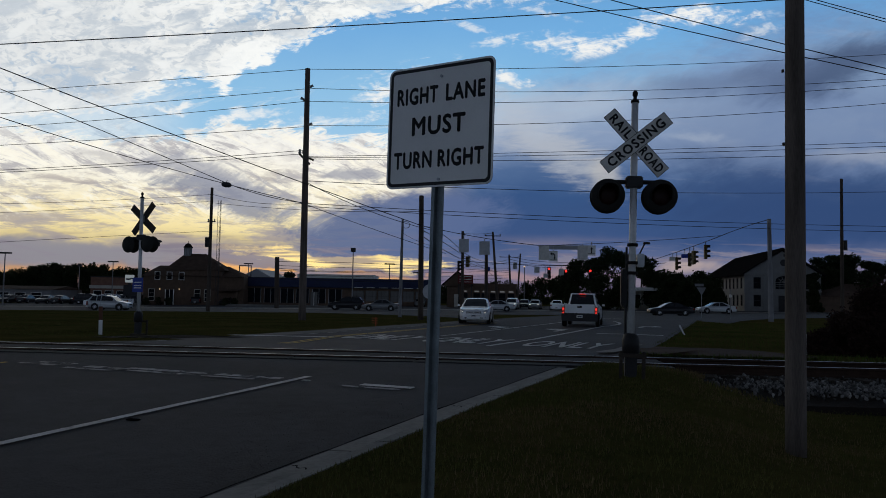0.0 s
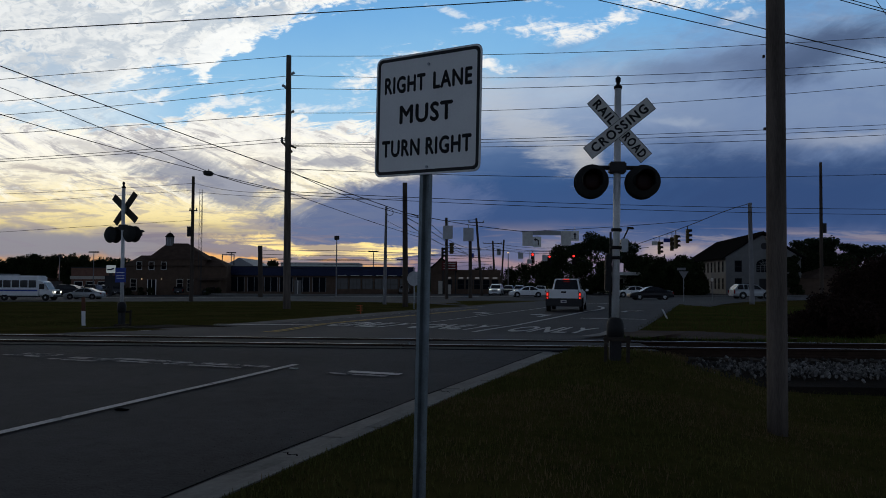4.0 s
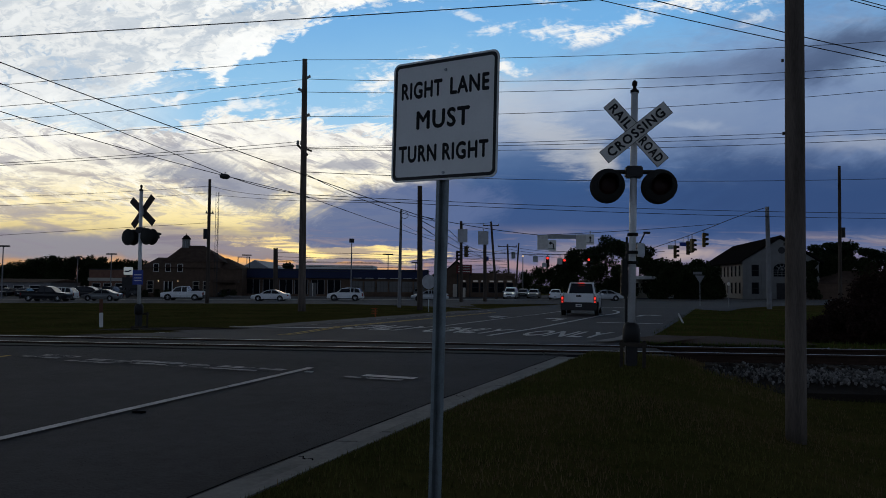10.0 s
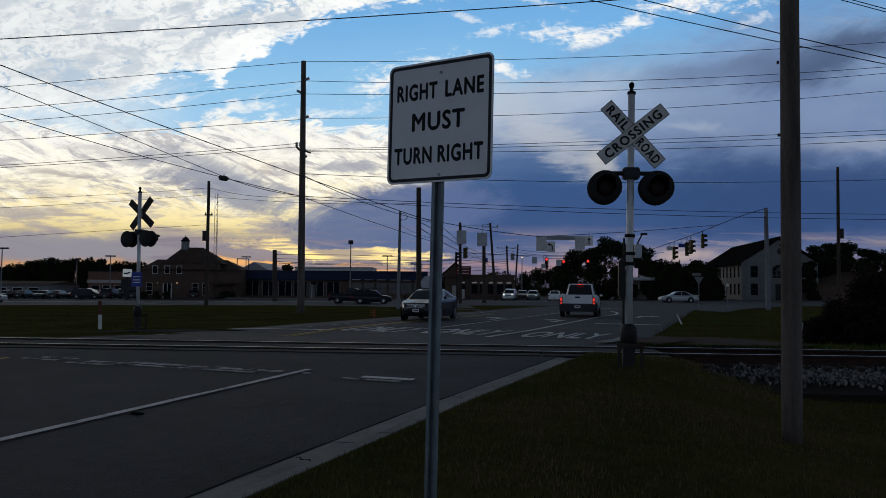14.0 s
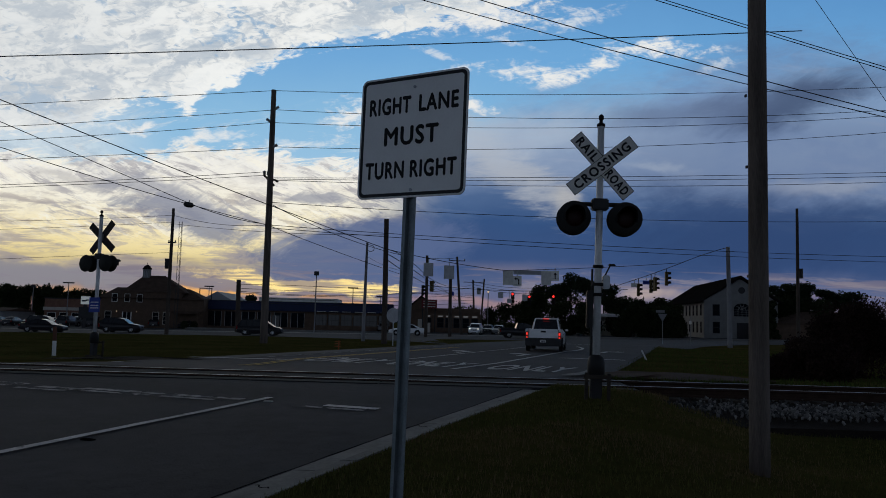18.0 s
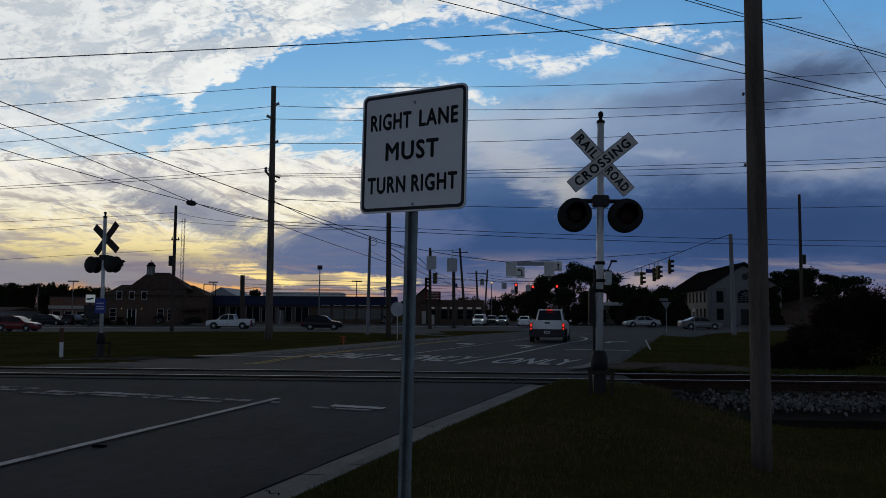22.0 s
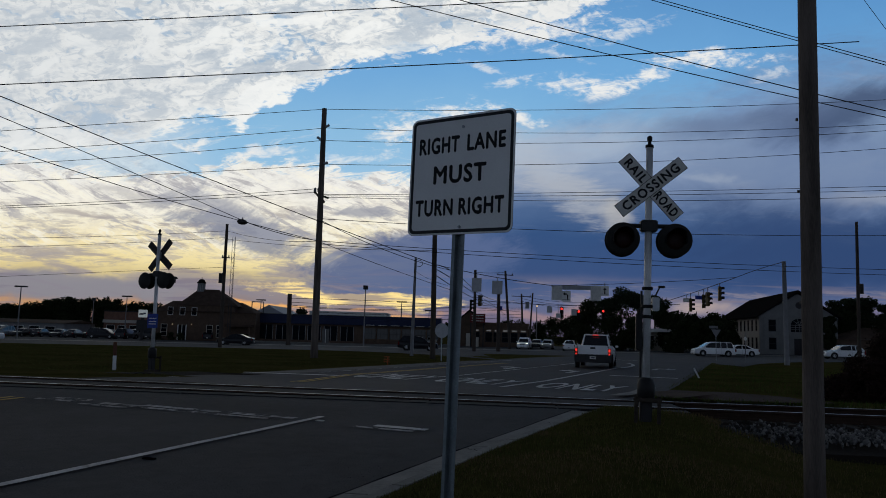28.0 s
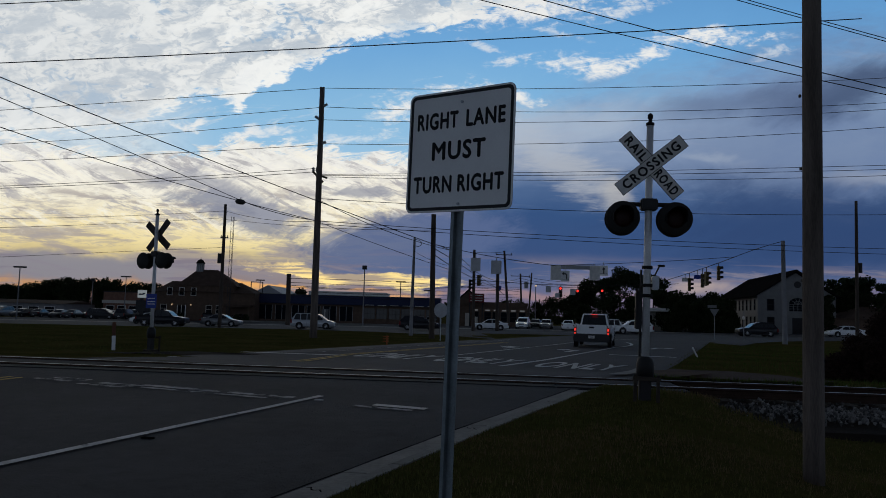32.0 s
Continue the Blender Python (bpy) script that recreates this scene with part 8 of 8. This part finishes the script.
# kind, paint, time of passing the reference bearing, bearing units a second
WEST = [("pickup", "white", -2.1, 240), ("suv", "black", -0.29, 290), ("sedan", "grey", -0.09, 265), ("sedan", "silver", 0.69, 260), ("sedan", "silver", 2.1, 270), ("sedan", "white", 4.98, 268), ("sedan", "white", 5.5, 300),
        ("suv", "white", 7.8, 268), ("sedan", "grey", 8.1, 270), ("pickup", "white", 8.77, 300), ("sedan", "white", 9.2, 270), ("suv", "white", 9.72, 300), ("sedan", "silver", 10.25, 258), ("sedan", "silver", 11.37, 272), ("sedan", "silver", 15.73, 292),
        ("sedan", "white", 18.3, 290), ("pickup", "white", 21.2, 285), ("sedan", "silver", 23.95, 255), ("sedan", "white", 25.3, 278), ("sedan", "black", 27.0, 300), ("sedan", "white", 30.25, 258), ("sedan", "white", 32.52, 288), ("sedan", "black", 33.1, 350), ("sedan", "white", 34.7, 285)]
EAST = [("suv", "silver", 1.72, 291), ("bus", "", 6.07, 295), ("sedan", "black", 6.39, 378), ("suv", "black", 14.1, 355), ("van", "black", 18.42, 400), ("suv", "black", 18.93, 435), ("sedan", "black", 19.42, 377), ("pickup", "white", 19.85, 455),
        ("sedan", "grey", 20.63, 440), ("suv", "black", 22.22, 310), ("suv", "red", 23.43, 412), ("sedan", "black", 24.1, 440), ("van", "silver", 32.43, 374), ("sedan", "grey", 33.0, 324), ("pickup", "black", 33.3, 330)]
west_cars = [get(k, p) if k != "bus" else shuttle_bus() for k, p, *_ in WEST]
east_cars = [get(k, p) if k != "bus" else shuttle_bus() for k, p, *_ in EAST]
slow_truck = get("pickup", "black", doing="slowing on the highway")
slow_van = get("van", "white", doing="slowing to turn at the junction")
slow_suv = get("suv", "white", doing="slowing to turn at the junction")
late_suv = get("suv", "black", doing="slowing to turn at the junction")
turning_suv = get("suv", "black", doing="waiting to turn off the highway")
corner_sedan = get("sedan", "black", doing="waiting at the corner, then pulling out")
oncoming_white = fine_sedan("white", "glossy white sedan coming over the crossing", False)
oncoming_dark = fine_sedan("black", "black sedan with chrome trim coming over the crossing", True)


def motions():
    def on_highway(car, y, rows, heading):
        walk(car, [(t, pose(x, y, lie(x, y) + 0.014, 0, 0, heading)) for t, x in rows])
    for i, (car, (k, p, t0, v)) in enumerate(zip(west_cars, WEST)):
        y = (96.4, 99.8)[i % 2]
        on_highway(car, y, [(t, (700 - v * (t - t0) - 784) / 1331 * y) for t in range(-1, 34)], 180)
    for i, (car, (k, p, t0, v)) in enumerate(zip(east_cars, EAST)):
        y = (87.0, 90.4)[i % 2]
        on_highway(car, y, [(t, (700 + v * (t - t0) - 784) / 1331 * y) for t in range(-1, 34)], 0)
    on_highway(slow_truck, 93.2, [(t, (h - 784) / 1331 * 93.2) for t, h in ((-1, -4200), (6, -1700), (9, -350), (10, 90), (11, 319), (12, 459), (13, 560), (14, 630), (15, 695), (15.5, 721), (16.5, 790), (18, 990), (20, 1500), (24, 3000), (33, 6400))], 0)
    for car, y, rows in ((slow_van, 93.4, ((-1, 8000), (24, 2140), (26, 1660), (27.6, 1274), (28, 1237), (28.8, 1160), (29.6, 1100), (30.4, 1085), (31.2, 1062), (32, 1045), (33, 1030))),
                         (slow_suv, 93.0, ((-1, 9000), (26, 1850), (28, 1461), (28.8, 1352), (29.6, 1264), (30.4, 1208), (31.2, 1140), (32, 1100), (33, 1075))),
                         (late_suv, 93.0, ((-1, 9500), (28, 2000), (30, 1570), (31.2, 1405), (31.6, 1365), (32, 1315), (33, 1200)))):
        on_highway(car, y, [(t, (h - 784) / 1331 * y) for t, h in rows], 180)
    on_highway(turning_suv, 90.4, [(t, (h - 784) / 1331 * 90.4) for t, h in ((-1, -6000), (16, -2300), (20, -700), (22, -60), (23.5, 300), (25, 580), (26.5, 705), (28, 722), (30, 724), (33, 726))], 0)
    walk(corner_sedan, [(t, pose((h - 784) / 1331 * y, y, lie((h - 784) / 1331 * y, y) + 0.014, 0, 0, 180)) for t, h, y in ((-1, 1187, 83), (2, 1186, 83), (4, 1182, 83), (5, 1172, 83.2), (5.5, 1150, 84), (6, 1098, 86), (6.5, 1000, 89.5), (7, 860, 93), (7.5, 690, 96), (8, 520, 96.4), (9, 235, 96.4), (10, -50, 96.4), (14, -1200, 96.4), (33, -6600, 96.4))])

    def along(car, rows, lane):
        table = rows
        ts, ss = [r[0] for r in table], [r[1] for r in table]

        def state(t):
            s = float(np.interp(t, ts, ss))
            a = float(np.interp(s, (12.5, 27), lane))
            x, y = road(a, s)
            x2, y2 = road(a, s - 1.4)
            x1, y1 = road(a, s + 1.4)
            tilt = math.degrees(math.atan2(lie(x2, y2) - lie(x1, y1), 2.8))
            turn = float(np.interp(s, (28, 44), (20.5, 6.0)))
            return s, pose(x, y, (lie(x1, y1) + lie(x2, y2)) / 2 + 0.012, 0, -tilt, -90 - turn)
        walk(car, [(t, state(t)[1]) for t in ts])
        wheels = [c for c in car.children if c.name.startswith("wheel") and c.type == "EMPTY"]
        lo = max(ts[0], -1)
        steps = [lo + 0.034 * i for i in range(int((ts[-1] - lo) / 0.034) + 1)]
        use = [t for t in steps if -45 < state(t)[0] < 60]
        for wl in wheels:
            walk(wl, [(t, Matrix.Translation(wl.location) @ Matrix.Rotation(((state(use[0])[0] - state(t)[0]) / 0.33) % (2 * math.pi), 4, "Y")) for t in use])
    along(oncoming_white, [(-1, 50), (-0.5, 46.5), (0, 43.2), (0.5, 40.0), (1, 36.6), (1.5, 31.2), (2, 25.4), (2.5, 18.9), (3, 12.4), (3.5, 5.9), (4.5, -7), (6, -28), (8, -60), (12, -130), (20, -290), (33, -550)], (-12.85, -13.9))
    along(oncoming_dark, [(-1, 330), (4, 200), (8, 112), (9, 92), (10, 74), (10.5, 65.5), (11, 58), (11.5, 52), (12, 48), (12.5, 45), (13, 42.3), (13.5, 38.8), (14, 34.2), (14.5, 27.8), (15, 20.8), (15.5, 13.3), (16, 5.8), (17, -10), (18, -28), (20, -66), (24, -146), (33, -330)], (-12.2, -13.3))


motions()
